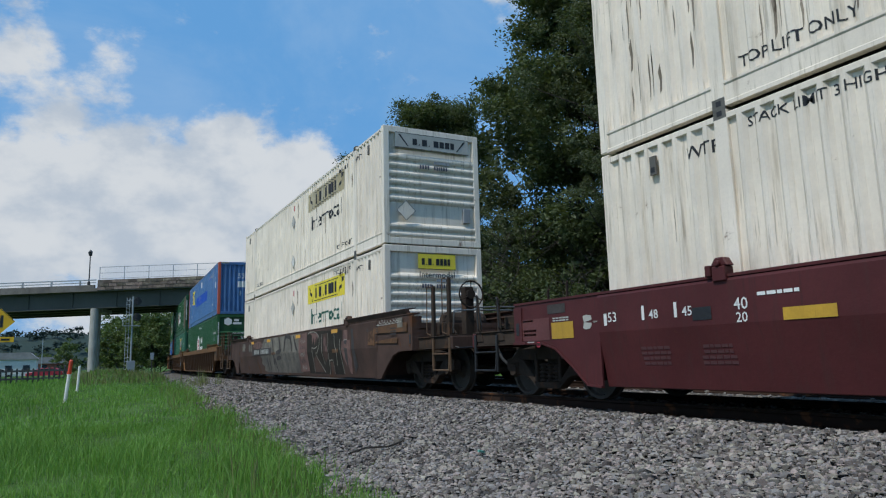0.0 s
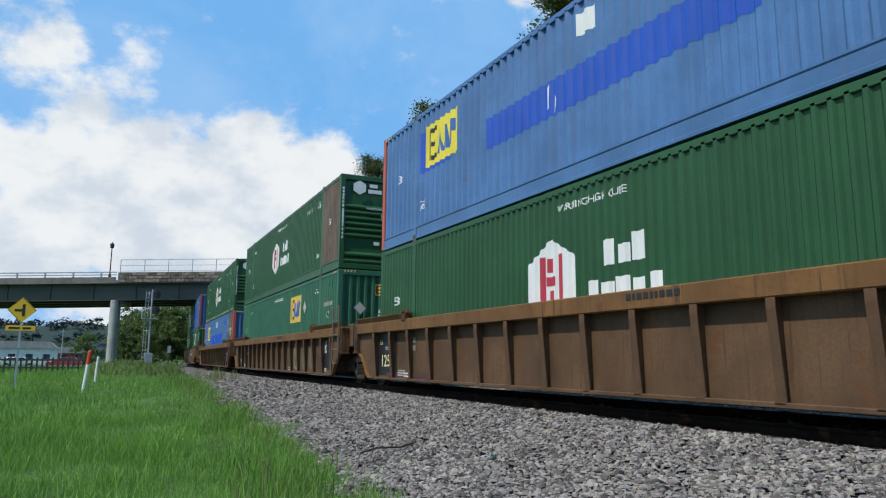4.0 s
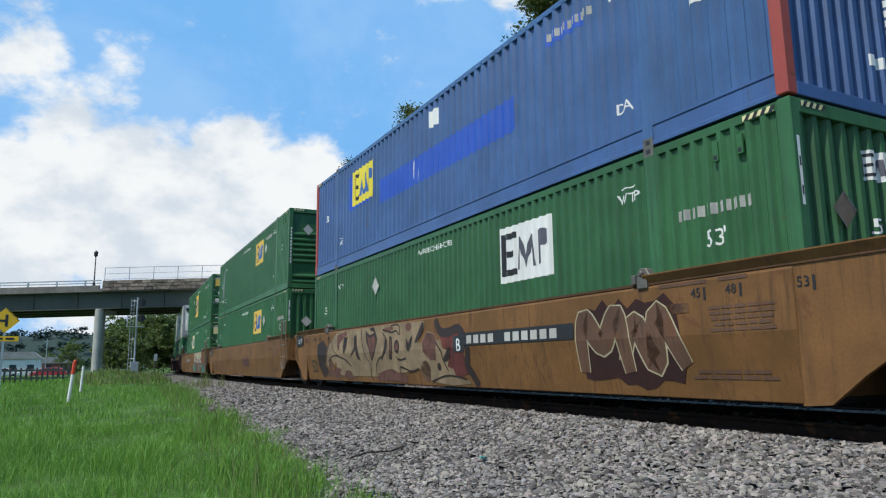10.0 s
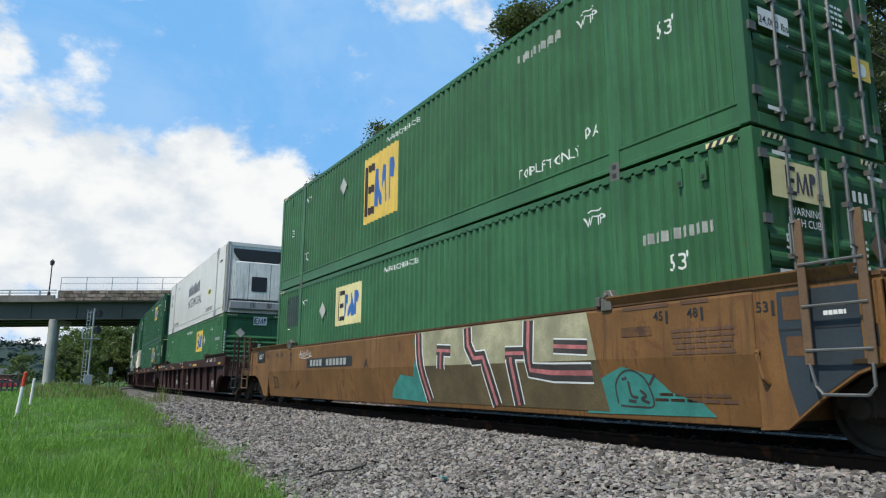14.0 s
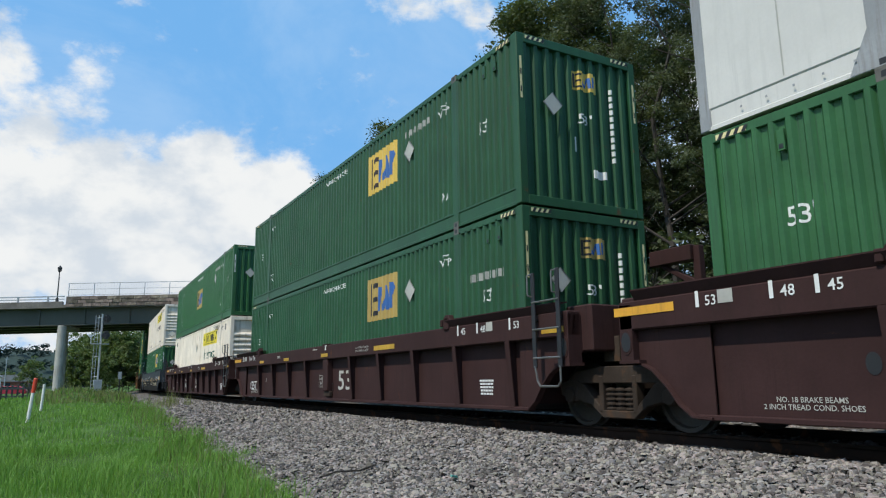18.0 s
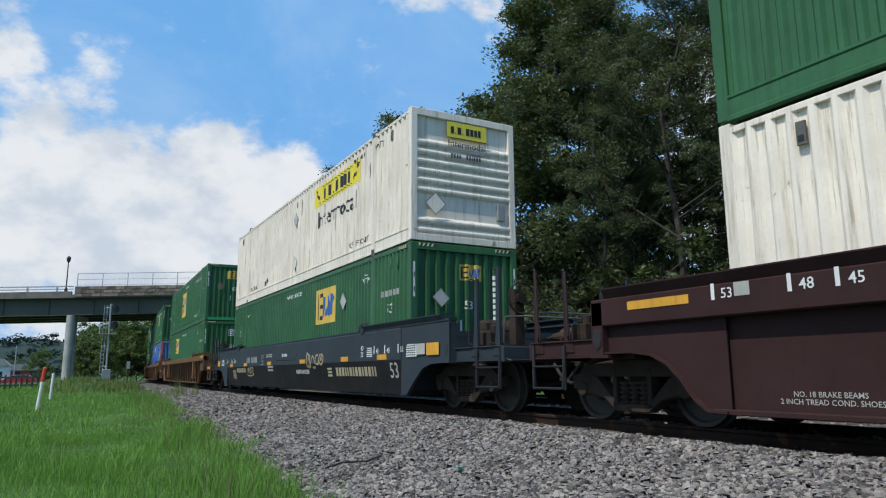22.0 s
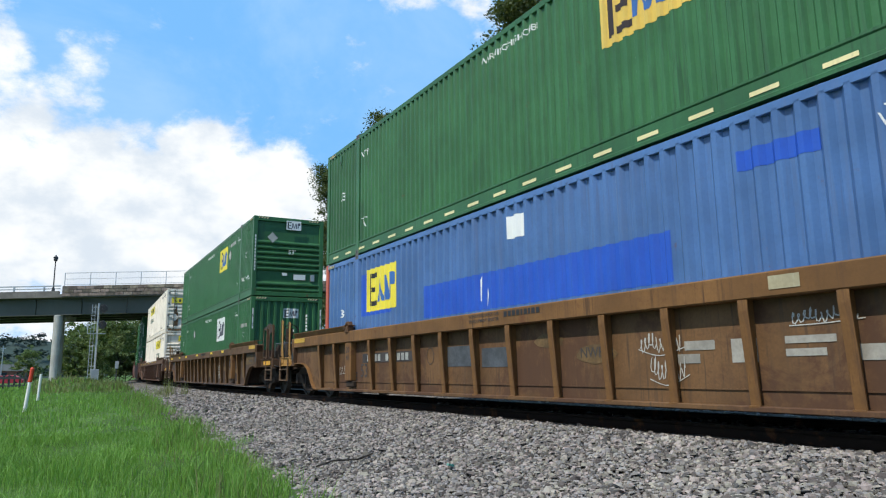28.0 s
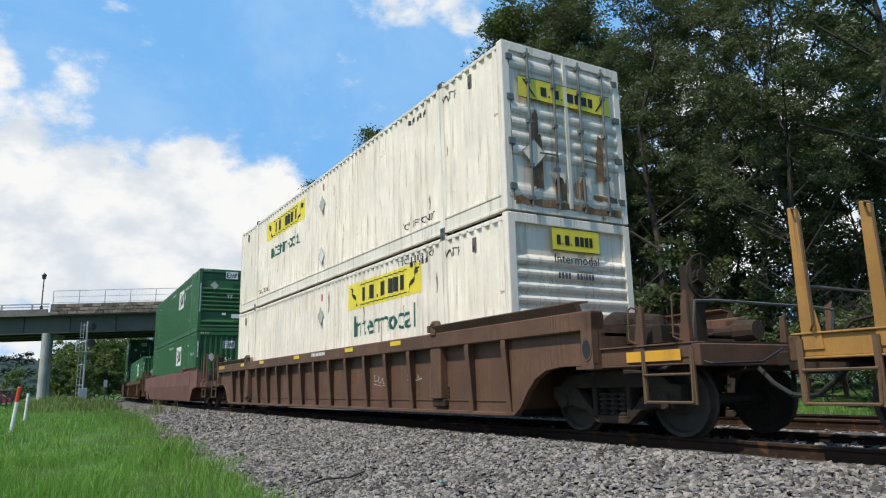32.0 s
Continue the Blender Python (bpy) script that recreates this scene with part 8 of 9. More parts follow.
for k, p in enumerate(([(-12.72, 0.66), (-12.68, 0.84), (-12.58, 0.70), (-12.55, 0.86), (-12.46, 0.68)], [(-12.40, 0.84), (-12.32, 0.66), (-12.22, 0.72), (-12.30, 0.86), (-12.18, 0.84)], [(-12.10, 0.66), (-12.06, 0.86), (-11.92, 0.82), (-11.98, 0.70), (-11.88, 0.64)], [(-12.75, 0.60), (-12.3, 0.58), (-11.9, 0.62)])):
    patch("sprayed_line", ribbon(curve(p, 4), 0.042), SMOOTH, "tagcream", c, 0, 0, 0.006 + 0.0003 * k, label="pale gold sprayed scrawl")
patch("logo_shape", sum([stroke([(-0.27, 0.085 * k), (-0.07, 0.055 + 0.085 * k), (0.13, 0.085 * k - 0.02), (0.27, 0.035 + 0.085 * k)], 0.045) for k in range(4)], []), SMOOTH, "ochre", c, -14.8, 0.48, 0.014)
small_lines(c, 16.95, 1.18, 5, 0.6, "wmark", SMOOTH, 6, 0.03)
small_lines(c, 1.55, 1.16, 5, 0.35, "wmark", SMOOTH, 6, 0.025)
small_lines(c, -0.5, 1.16, 6, 0.5, "wmark", SMOOTH, 7, 0.025)
patch("name_line", bars(14, 0.15, 0.20, 0.06, 7), SMOOTH, "ochre", c, -2.45, 0.58, 0.006)
patch("logo_shape", [rect(-0.16, 0.16, 0.0, 0.05), rect(-0.12, 0.16, 0.08, 0.13), rect(-0.16, 0.16, 0.16, 0.21)], SMOOTH, "ochre", c, -4.15, 0.57, 0.006)
for k, p in enumerate(([(-5.90, 0.87), (-5.93, 1.05), (-5.88, 1.18), (-5.74, 1.10), (-5.80, 0.98)], [(-5.66, 1.16), (-5.64, 0.98), (-5.60, 0.88), (-5.50, 1.02), (-5.42, 1.10), (-5.30, 1.0), (-5.26, 0.89)],
                       [(-4.98, 1.10), (-5.10, 1.12), (-5.20, 1.0), (-5.14, 0.90), (-4.96, 0.89), (-4.94, 0.98)], [(-4.74, 1.13), (-4.88, 1.08), (-4.88, 0.94), (-4.74, 0.87), (-4.60, 0.94), (-4.59, 1.08), (-4.74, 1.13)], [(-4.80, 1.06), (-4.73, 0.98), (-4.66, 1.10)])):
    patch("sprayed_line", ribbon(curve(p, 5), 0.05), SMOOTH, "tagcream", c, 0, 0, 0.006 + 0.0003 * k, label="large pale gold sprayed scrawl")
spray(c, SMOOTH, "palegold", [blob(-5.72, 0.83, 0.20, 0.05, 41), blob(-5.3, 0.80, 0.14, 0.04, 42)], 0.0055, "pale gold sprayed smear")
load(c, 227.06, emp(False), jb(True, dark=False, more=[rust_spots(11.4, 0.44, 0.55)]))
# M, N, O, P: single ribbed cars in tan and brown
MORE = [(250.68, "umber", "tan", "tan-brown ribbed well car with a yellow top chord"), (274.40, "mottled", "tan", "tan ribbed well car worn to brown, with white sprayed scrawls"),
        (298.06, "wornbrown", "umber", "yellow-brown ribbed well car worn dark, with yellow strips"), (322.07, "brown", "brown", "dark rust-brown ribbed well car carrying white containers")]
for u, col, sl, lab in MORE:
    c = well_car(col, True, "coupled", "coupled", u, lab, sill=sl, tail="wornyellow" if u < 310 else None, posts={250.68: (1.75, 1.68), 274.40: (2.2, 2.15), 298.06: (2.1, 2.25), 322.07: (1.62, 2.1)}[u])
    UNITS[u] = c
    patch("number_line", bars(9, 0.08, 0.08, 0.03, int(u)), CHORD, "black" if sl != "brown" else "wmark", c, -7.6, 1.42)
    strips(c, [CL + 1.3] if u > 310 else [-1.3, CL + 1.3], 1.41, w=0.42, h=0.11, mat="dullyellow")
    strips(c, [-2.8], 0.87, Skin(True, -1.402), "reflector", 0.4, 0.12)
    if u > 290:
        strips(c, [3.44, 5.71, 9.2, 12.4, 14.6], 1.42, w=0.22, h=0.085, mat="brightyellow")
    small_lines(c, -0.9, 1.15, 3, 0.5, "black", FLAT, 5, 0.03)
    words("53", 0.11, FLAT, "black", c, -(CL - 0.6), 1.16)
    words("48", 0.11, FLAT, "black", c, -(CL - 1.1), 1.16)
    words("45", 0.11, FLAT, "black", c, -(CL - 1.8), 1.16)
scrawl(UNITS[250.68], 16.9, 0.95, 0.85, 0.2, "ochre", 5, Skin(True, -1.422), 14)
n = UNITS[274.40]
scrawl(n, 3.25, 1.02, 0.62, 0.16, "silvermark", 23, FLAT, 18)
scrawl(n, 5.2, 0.80, 0.6, 0.26, "silvermark", 24, FLAT, 18)
scrawl(n, 5.1, 0.48, 0.5, 0.3, "silvermark", 26, FLAT, 16)
scrawl(n, 14.7, 0.58, 0.6, 0.24, "silvermark", 25, FLAT, 8)
patch("firm_line", [rect(-1.2, -0.9, 0.0, 0.1), rect(-1.1, -0.7, 0.14, 0.24), rect(-0.5, -0.2, 0, 0.24), rect(0.1, 0.5, 0.05, 0.12), rect(0.1, 0.6, 0.17, 0.24), rect(0.75, 1.1, 0, 0.14)], FLAT, "palespray", n, -3.75, 0.68, 0.004)
patch("label_plate", [rect(-0.16, 0.16, 0, 0.13)], CHORD, "ochre", n, -3.5, 1.36)
patch("panel_paint", [rect(-0.36, 0.36, 0, 0.30)], FLAT, "bluewash", n, -8.55, 0.68, 0.003, label="faded blue painted-over patch")
patch("panel_paint", [rect(-0.40, 0.40, 0, 0.34)], FLAT, "bluewash", n, -9.6, 0.70, 0.003, label="faded blue painted-over patch")
patch("panel_paint", [blob(-7.2, 1.03, 0.36, 0.10, 8)], FLAT, "goldwash", n, 0, 0, 0.003)
patch("panel_paint", [blob(-6.25, 0.82, 0.40, 0.13, 9)], FLAT, "goldwash", n, 0, 0, 0.003)
words("NWF13", 0.13, FLAT, "charcoal", n, -6.25, 0.78, lift=0.006)
patch("emblem_ring", stroke(disc(0, 0, 0.13, 0.15, 16) + [(0.13, 0)], 0.014), FLAT, "charcoal", n, -10.6, 0.9)
words("NON-INTERCHANGE CAR", 0.05, CHORD, "charcoal", n, -8.6, 1.46)
words("SEE EQUIPMENT REGISTER", 0.05, CHORD, "charcoal", n, -8.6, 1.38)
patch("label_plate", stroke([(-0.18, 0), (0.18, 0), (0.18, 0.34), (-0.18, 0.34), (-0.18, 0)], 0.025), FLAT, "wmark", n, -0.75, 0.5)
o = UNITS[298.06]
words("53", 0.30, FLAT, "inkgrey", o, -2.68, 0.77)
words("20", 0.13, ONPOST, "black", o, -2.05, 1.02)
words("40", 0.13, ONPOST, "black", o, -2.05, 0.86)
words("45", 0.11, FLAT, "inkgrey", o, -1.32, 1.02)
words("48", 0.12, FLAT, "charcoal", o, -0.45, 1.06)
for k, (a, b, lo, hi) in enumerate(((-2.98, -2.45, 0.44, 0.76), (-3.89, -3.46, 0.74, 0.90), (-1.77, -1.2, 0.64, 0.80), (-1.64, -1.2, 0.27, 0.36), (-5.1, -4.36, 0.58, 0.72), (-2.92, -2.44, 1.15, 1.23), (-7.0, -6.5, 0.5, 0.85), (-9.4, -8.7, 0.62, 0.8), (-11.6, -11.0, 0.4, 0.7), (-0.7, -0.2, 0.5, 0.85))):
    patch("paint_remnant", [[(a, lo + 0.02), (a + 0.3 * (b - a), lo - 0.02), (b, lo), (b - 0.03, hi - 0.03), (a + 0.6 * (b - a), hi), (a + 0.04, hi - 0.01)]], FLAT, "goldwash", o, 0, 0, 0.003, label="remnant of dull yellow paint")
patch("paint_remnant", [rect(0.15, 1.15, 0.92, 1.22)], Skin(True, -1.423), "goldwash", o, 0, 0, 0.003, label="remnant of dull yellow paint")
words("53", 0.11, Skin(True, -1.423), "inkbrown", o, 0.85, 1.08, lift=0.006)
small_lines(o, -0.8, 0.99, 1, 0.5, "inkbrown", Skin(True, -1.423), 9, 0.07)
scrawl(o, 4.72, 0.72, 0.6, 0.26, "silvermark", 61, FLAT, 11)
scrawl(o, 4.62, 0.46, 0.42, 0.22, "silvermark", 62, FLAT, 9)
words("53", 0.28, FLAT, "charcoal", n, -13.55, 0.52)
words("20", 0.13, ONPOST, "charcoal", n, -14.17, 1.06)
words("40", 0.13, ONPOST, "charcoal", n, -14.17, 0.89)
patch("number_panel", [rect(-1.25, 1.25, 0, 0.20)], FLAT, "charcoal", n, -12.4, 0.82, 0.003)
patch("number_line", number_bars(4, 6, 0.125, 0.14), FLAT, "barwhite", n, -12.4, 0.85, 0.006)
scrawl(UNITS[322.07], 4.4, 0.7, 0.7, 0.2, "silvermark", 31, FLAT)
scrawl(UNITS[322.07], 3.0, 0.75, 0.5, 0.18, "silvermark", 32, FLAT)
load(UNITS[250.68], 250.68, emp(False, endfilm="wmark", y=11.4, dia=False, enddia="rustwall"), emp(True, more=[top_lift(3.35, 0.42), green_sill], endfilm="yellow", y=8.95, z=0.8, w=1.65, h=1.45, dia=False, enddia="rustwall", wide=True))
load(UNITS[274.40], 274.40, blue(False), emp(True, more=[dashes, top_lift()]))
load(UNITS[298.06], 298.06, emp(False, film="wmark", dia=False, more=[diamond(11.55, 2.12)], enddia="rustwall"), emp(True, "hrib", film="lemon", endfilm="wmark", more=[top_lift()]))
load(UNITS[322.07], 322.07, jb(False), jb(True, "door", mirrored=True))
# Q to T: the tail
for k, u in enumerate((346.12, 369.8, 393.4, 417.0)):
    c = well_car(("fadedred", "umber", "brown", "oxide")[k], k % 2 == 1, "coupled", "coupled", u, "weathered double-stack well car near the end of the train")
    load(c, u, emp(False, film="wmark", dia=False), None if k == 1 else emp(True, "hrib" if k == 0 else "vcorr", endfilm="wmark", film="wmark", style="emp" if k == 0 else "fir"))

# ---------------------------------------------------------------- road bridge over the railway
BD = Vector((1, -0.45, 0)).normalized()
BN = Vector((0.45, 1, 0)).normalized()
B0 = Vector((1.50, 72.83, 0))


def bridge_low(a):
    return 6.11 + 0.022 * a - 0.00012 * max(a - 12, 0) ** 2


def along(g, a0, a1, n0, n1, z0, z1, steps=1, mi=0):
    """A beam along the bridge: from a0 to a1, between two offsets across it and two heights above the girder's foot."""
    for k in range(steps):
        p, q = a0 + (a1 - a0) * k / steps, a0 + (a1 - a0) * (k + 1) / steps
        vs = []
        for a in (p, q):
            for n in (n0, n1):
                for z in (z0, z1):
                    w = B0 + BD * a + BN * n
                    vs.append((w.x, w.y, bridge_low(a) + z))
        i = len(g.v)
        g.v += vs
        for f in ((0, 1, 3, 2), (4, 6, 7, 5), (0, 4, 5, 1), (2, 3, 7, 6), (0, 2, 6, 4), (1, 5, 7, 3)):
            g.f.append(tuple(i + e for e in f))
            g.m.append(mi)
    return g


def bridge_pt(a, n, z):
    w = B0 + BD * a + BN * n
    return Vector((w.x, w.y, bridge_low(a) + z))


bridge = thing("road_bridge", "concrete and steel road bridge crossing over the railway", "bridge", kind="structure")
for k, n in enumerate((0.0, 2.6, 5.2, 7.8)):
    def gird(n=n):
        g = along(G(), -60, 70, n, n + 0.30, 0.05, 1.55, 20)
        along(g, -60, 70, n - 0.14, n + 0.44, 0.0, 0.06, 20)
        for a in range(-58, 70, 4):
            along(g, a, a + 0.04, n - 0.10, n, 0.06, 1.55)
        return g
    part("girder", ("girder", n), gird, "girder", bridge)
part("deck", "bridge_deck", lambda: along(G(), -60, 70, -0.75, 9.0, 1.56, 1.86, 24), "deck", bridge)
for n in (-0.75, 8.7):
    part("low_parapet", ("lowpar", n), lambda n=n: along(G(), -60, 0.2, n, n + 0.28, 1.861, 2.16, 12), "deck", bridge)
    wall = part("parapet", ("par", n), lambda n=n: along(G(), 0.5, 70, n - 0.01, n + 0.30, 1.60, 2.60, 14), "parapet", bridge)
    for row in range(3 if n < 0 else 0):
        for k in range(38):
            a = 0.5 + 0.78 * k + 0.26 * row
            hh = 0.006 * ((k * 7 + row * 3) % 5)
            part("block", ("block", row, k), lambda a=a, row=row, hh=hh, n=n: along(G(), a, a + 0.72 + hh, n - 0.05 - hh * 2, n - 0.012, 1.66 + 0.32 * row, 1.93 + 0.32 * row), "blockstone", wall)

    for k in range(14):
        a = -1.2 - 2.6 * k
        part("rail_post", ("railpost", n, k), lambda a=a, n=n: along(G(), a, a + 0.12, n + 0.06, n + 0.20, 2.16, 2.62), "galv", bridge)
    part("hand_rail", ("handrail", n), lambda n=n: along(along(G(), -60, 0.3, n + 0.08, n + 0.18, 2.58, 2.68, 12), -60, 0.3, n + 0.08, n + 0.18, 2.34, 2.42, 12), "galv", bridge)
fence = part("screen_fence", "fence_rails", lambda: along(along(along(G(), 0.6, 60, -0.62, -0.57, 3.80, 3.85, 12), 0.6, 60, -0.62, -0.57, 3.25, 3.28, 12), 0.6, 60, -0.62, -0.57, 2.72, 2.75, 12), "galv", bridge)
for k in range(18):
    a = 0.6 + 2.25 * k
    part("fence_post", ("fpost", k), lambda a=a: G().tube(bridge_pt(a, -0.6, 2.6), bridge_pt(a, -0.6, 3.85), 0.035, 6), "galv", fence)


def wires():
    g = G()
    for k in range(150):
        a = 0.6 + 0.25 * k
        g.tube(bridge_pt(a, -0.6, 2.72), bridge_pt(a, -0.6, 3.82), 0.004, 3)
    return g


part("fence_mesh", "fence_wires", wires, "galv", fence)
for n in (0.15, 2.7):
    p = bridge_pt(0 if n < 1 else -0.85, n, 0)

    def column(p=p):
        g = G()
        ring = 20
        g.lathe([(-2.0, 0.0), (-2.0, 0.38), (p.z - 0.05, 0.38), (p.z, 0.36), (p.z, 0.0)], "z", 20)
        g.v = [(x + p.x, y + p.y, z) for x, y, z in g.v]
        return g
    part("column", ("column", n), column, "concrete", bridge, smooth_faces=False)
part("pier_cap", "pier_cap", lambda: along(G(), -0.5, 0.5, 0.7, 2.8, -0.35, -0.002), "concrete", bridge)

lamp = thing("street_lamp", "black iron street lamp standing on the bridge parapet", "street lamp")
lp = bridge_pt(-0.35, -0.62, 2.16)
part("pole", "lamp_pole", lambda: G().lathe([(0, 0.0), (0, 0.14), (0.3, 0.12), (0.35, 0.06), (2.75, 0.045), (2.76, 0.0)], "z", 10), "iron", lamp, at=pose(*lp))
part("lantern", "lamp_lantern", lambda: G().lathe([(2.75, 0.0), (2.75, 0.06), (2.85, 0.16), (3.12, 0.19), (3.15, 0.22), (3.30, 0.08), (3.38, 0.02), (3.40, 0.0)], "z", 10), "iron", lamp, at=pose(*lp))

# ---------------------------------------------------------------- signal, signs, posts, fence
signal = thing("railway_signal", "tall grey railway signal mast with dark signal heads and a ladder", "railway signal")
sx, sy = 4.12, 62.0
sz = ground_z(sx, sy)
part("mast", "sig_mast", lambda: G().tube((0, 0, 0), (0, 0, 6.6), 0.075, 10), "galv", signal, at=pose(sx, sy, sz))


def sig_ladder():
    g = G()
    for x in (-0.46, -0.24):
        g.tube((x, 0.1, 0.2), (x, 0.1, 6.5), 0.022, 6)
    for k in range(20):
        g.tube((-0.46, 0.1, 0.35 + 0.31 * k), (-0.24, 0.1, 0.35 + 0.31 * k), 0.016, 5)
    for z in (1.6, 3.2, 5.0, 6.3):
        g.tube((-0.35, 0.1, z), (0, 0, z), 0.02, 5)
    return g


part("ladder", "sig_ladder", sig_ladder, "galv", signal, at=pose(sx, sy, sz))
for z in (6.2, 4.9):
    h = part("signal_head", ("head", z), lambda: G().lathe([(-0.03, 0.0), (-0.03, 0.28), (0.0, 0.30), (0.03, 0.28), (0.03, 0.0)], "y", 18).box(-0.14, 0.14, 0.0, 0.30, -0.32, 0.32), "iron", signal, at=pose(sx + 0.34, sy - 0.15, sz + z))
    for k in (-1, 0, 1):
        part("lens_hood", "hood", lambda: G().tube((0, 0, 0), (0, -0.3, -0.02), 0.10, 10), "iron", h, at=pose(0, -0.02, 0.24 * k))
    part("bracket", ("sbr", z), lambda: G().tube((0.05, 0, 0), (0.4, 0, 0), 0.03, 6), "galv", signal, at=pose(sx, sy, sz + z))
part("platform", "sig_platform", lambda: G().box(-0.7, 0.6, -0.3, 0.3, 4.15, 4.2).box(-0.72, -0.68, -0.3, 0.3, 4.2, 5.1), "galv", signal, at=pose(sx, sy, sz))
part("control_box", "sig_box", lambda: G().box(-0.3, 0.3, -0.25, 0.2, 0.25, 1.35), "galv", signal, at=pose(sx, sy - 0.25, sz), bevel=0.02)
part("footing", "sig_foot", lambda: G().box(-0.45, 0.45, -0.45, 0.45, -0.3, 0.25), "concrete", signal, at=pose(sx, sy, sz), bevel=0.02)

marker = thing("trackside_sign", "small white trackside sign on a thin dark post", "sign")
mx, my = 5.35, 58.0
part("post", "ts_post", lambda: G().tube((0, 0, -0.2), (0, 0, 1.9), 0.04, 8), "iron", marker, at=pose(mx, my, ground_z(mx, my)))
part("plate", "ts_plate", lambda: G().box(-0.12, 0.12, -0.05, -0.03, 1.35, 1.9), "galv", marker, at=pose(mx, my, ground_z(mx, my)))

warn = thing("road_sign", "yellow diamond side-road warning sign with a yellow plate below", "road sign")
wx, wy = -2.32, 28.5
wz = ground_z(wx, wy)
part("post", "rs_post", lambda: G().box(-0.035, 0.035, -0.02, 0.02, -0.2, 2.85), "galv", warn, at=pose(wx, wy, wz))
face = part("diamond_plate", "rs_diamond", lambda: G().prism([(-0.45, 0), (0, -0.45), (0.45, 0), (0, 0.45)], "y", -0.03, -0.022), "signyellow", warn, at=pose(wx, wy, 2.30))
part("symbol", "rs_symbol", lambda: G().box(0.0, 0.09, -0.036, -0.031, -0.21, 0.21).box(-0.23, 0.0, -0.036, -0.031, -0.05, 0.035), "black", face)
part("border", "rs_border", lambda: G().prism([(-0.43, 0), (0, -0.43), (0, -0.41), (-0.41, 0)], "y", -0.034, -0.0305).prism([(0.43, 0), (0, 0.43), (0, 0.41), (0.41, 0)], "y", -0.034, -0.0305), "black", face)
name_plate = part("name_plate", "rs_plate", lambda: G().box(-0.45, 0.45, -0.03, -0.022, 1.58, 1.76), "signyellow", warn, at=pose(wx, wy, 0))
part("text_bars", "rs_bars", lambda: G().box(-0.36, -0.02, -0.034, -0.031, 1.635, 1.705).box(0.06, 0.32, -0.034, -0.031, 1.635, 1.705), "black", name_plate)

for px, py, hh, red in ((-0.165, 24.5, 1.32, True), (0.20, 32.0, 1.05, False)):
    post = thing("marker_post", "white plastic marker post with a red cap" if red else "plain white plastic marker post", "marker post")
    gz = ground_z(px, py)
    lean = pose(px, py, gz, 0, 5 if red else 2.5, 0)
    part("shaft", ("mshaft", hh), lambda hh=hh: G().lathe([(-0.2, 0.0), (-0.2, 0.05), (hh * 0.68 if hh > 1.2 else hh, 0.05), (hh * 0.685 if hh > 1.2 else hh + 0.01, 0.0)], "z", 10), "postwhite", post, at=lean)
    if red:
        part("cap", "mcap", lambda: G().lathe([(0.88, 0.0), (0.88, 0.056), (1.28, 0.056), (1.32, 0.03), (1.32, 0.0)], "z", 10), "postred", post, at=lean)

board = thing("board_fence", "dark painted low fence of posts and boards across the grass", "fence")
for k in range(46):
    x = -0.45 - 0.30 * k
    y = 52.5 + 0.04 * (k % 3)
    part("post", "bf_post", lambda: G().box(-0.055, 0.055, -0.05, 0.05, -0.4, 0.98), "fencewood", board, at=pose(x, y, ground_z(x, 52.5)), bevel=0.02)
for z in (0.45, 0.95):
    part("rail", ("bf_rail", z), lambda z=z: G().box(-15.0, -0.3, 52.38, 52.46, z - 0.50, z - 0.38), "fencewood", board)

# ---------------------------------------------------------------- trees


def leaf_cloud(centres, radii, per, size, seed):
    r = np.random.default_rng(seed)
    n = len(centres) * per
    c = np.repeat(np.array(centres), per, 0)
    rad = np.repeat(np.array(radii), per, 0)
    d = r.normal(size=(n, 3))
    d /= np.linalg.norm(d, axis=1, keepdims=True)
    p = c + d * rad * (r.random((n, 1)) ** 0.45) * np.array([1, 1, 0.7])
    a = r.normal(size=(n, 3))
    a[:, 2] *= 0.6
    a /= np.linalg.norm(a, axis=1, keepdims=True)
    b = np.cross(a, r.normal(size=(n, 3)))
    b /= np.linalg.norm(b, axis=1, keepdims=True)
    s = size * (0.6 + 0.8 * r.random((n, 1)))
    v = np.stack([p - a * s, p - b * s * 0.45, p + a * s, p + b * s * 0.45], 1)
    return v.reshape(-1, 3), np.arange(n * 4).reshape(-1, 4)


def branch_mesh(limbs):
    g = G()
    for p, q, r0, r1 in limbs:
        p, q = Vector(p), Vector(q)
        mid = (p + q) / 2 + Vector((0, 0, -0.04 * (q - p).length))
        g.tube(p, mid, r0, 5, r2=(r0 + r1) / 2)
        g.tube(mid, q, (r0 + r1) / 2, 4, r2=r1)
    return g


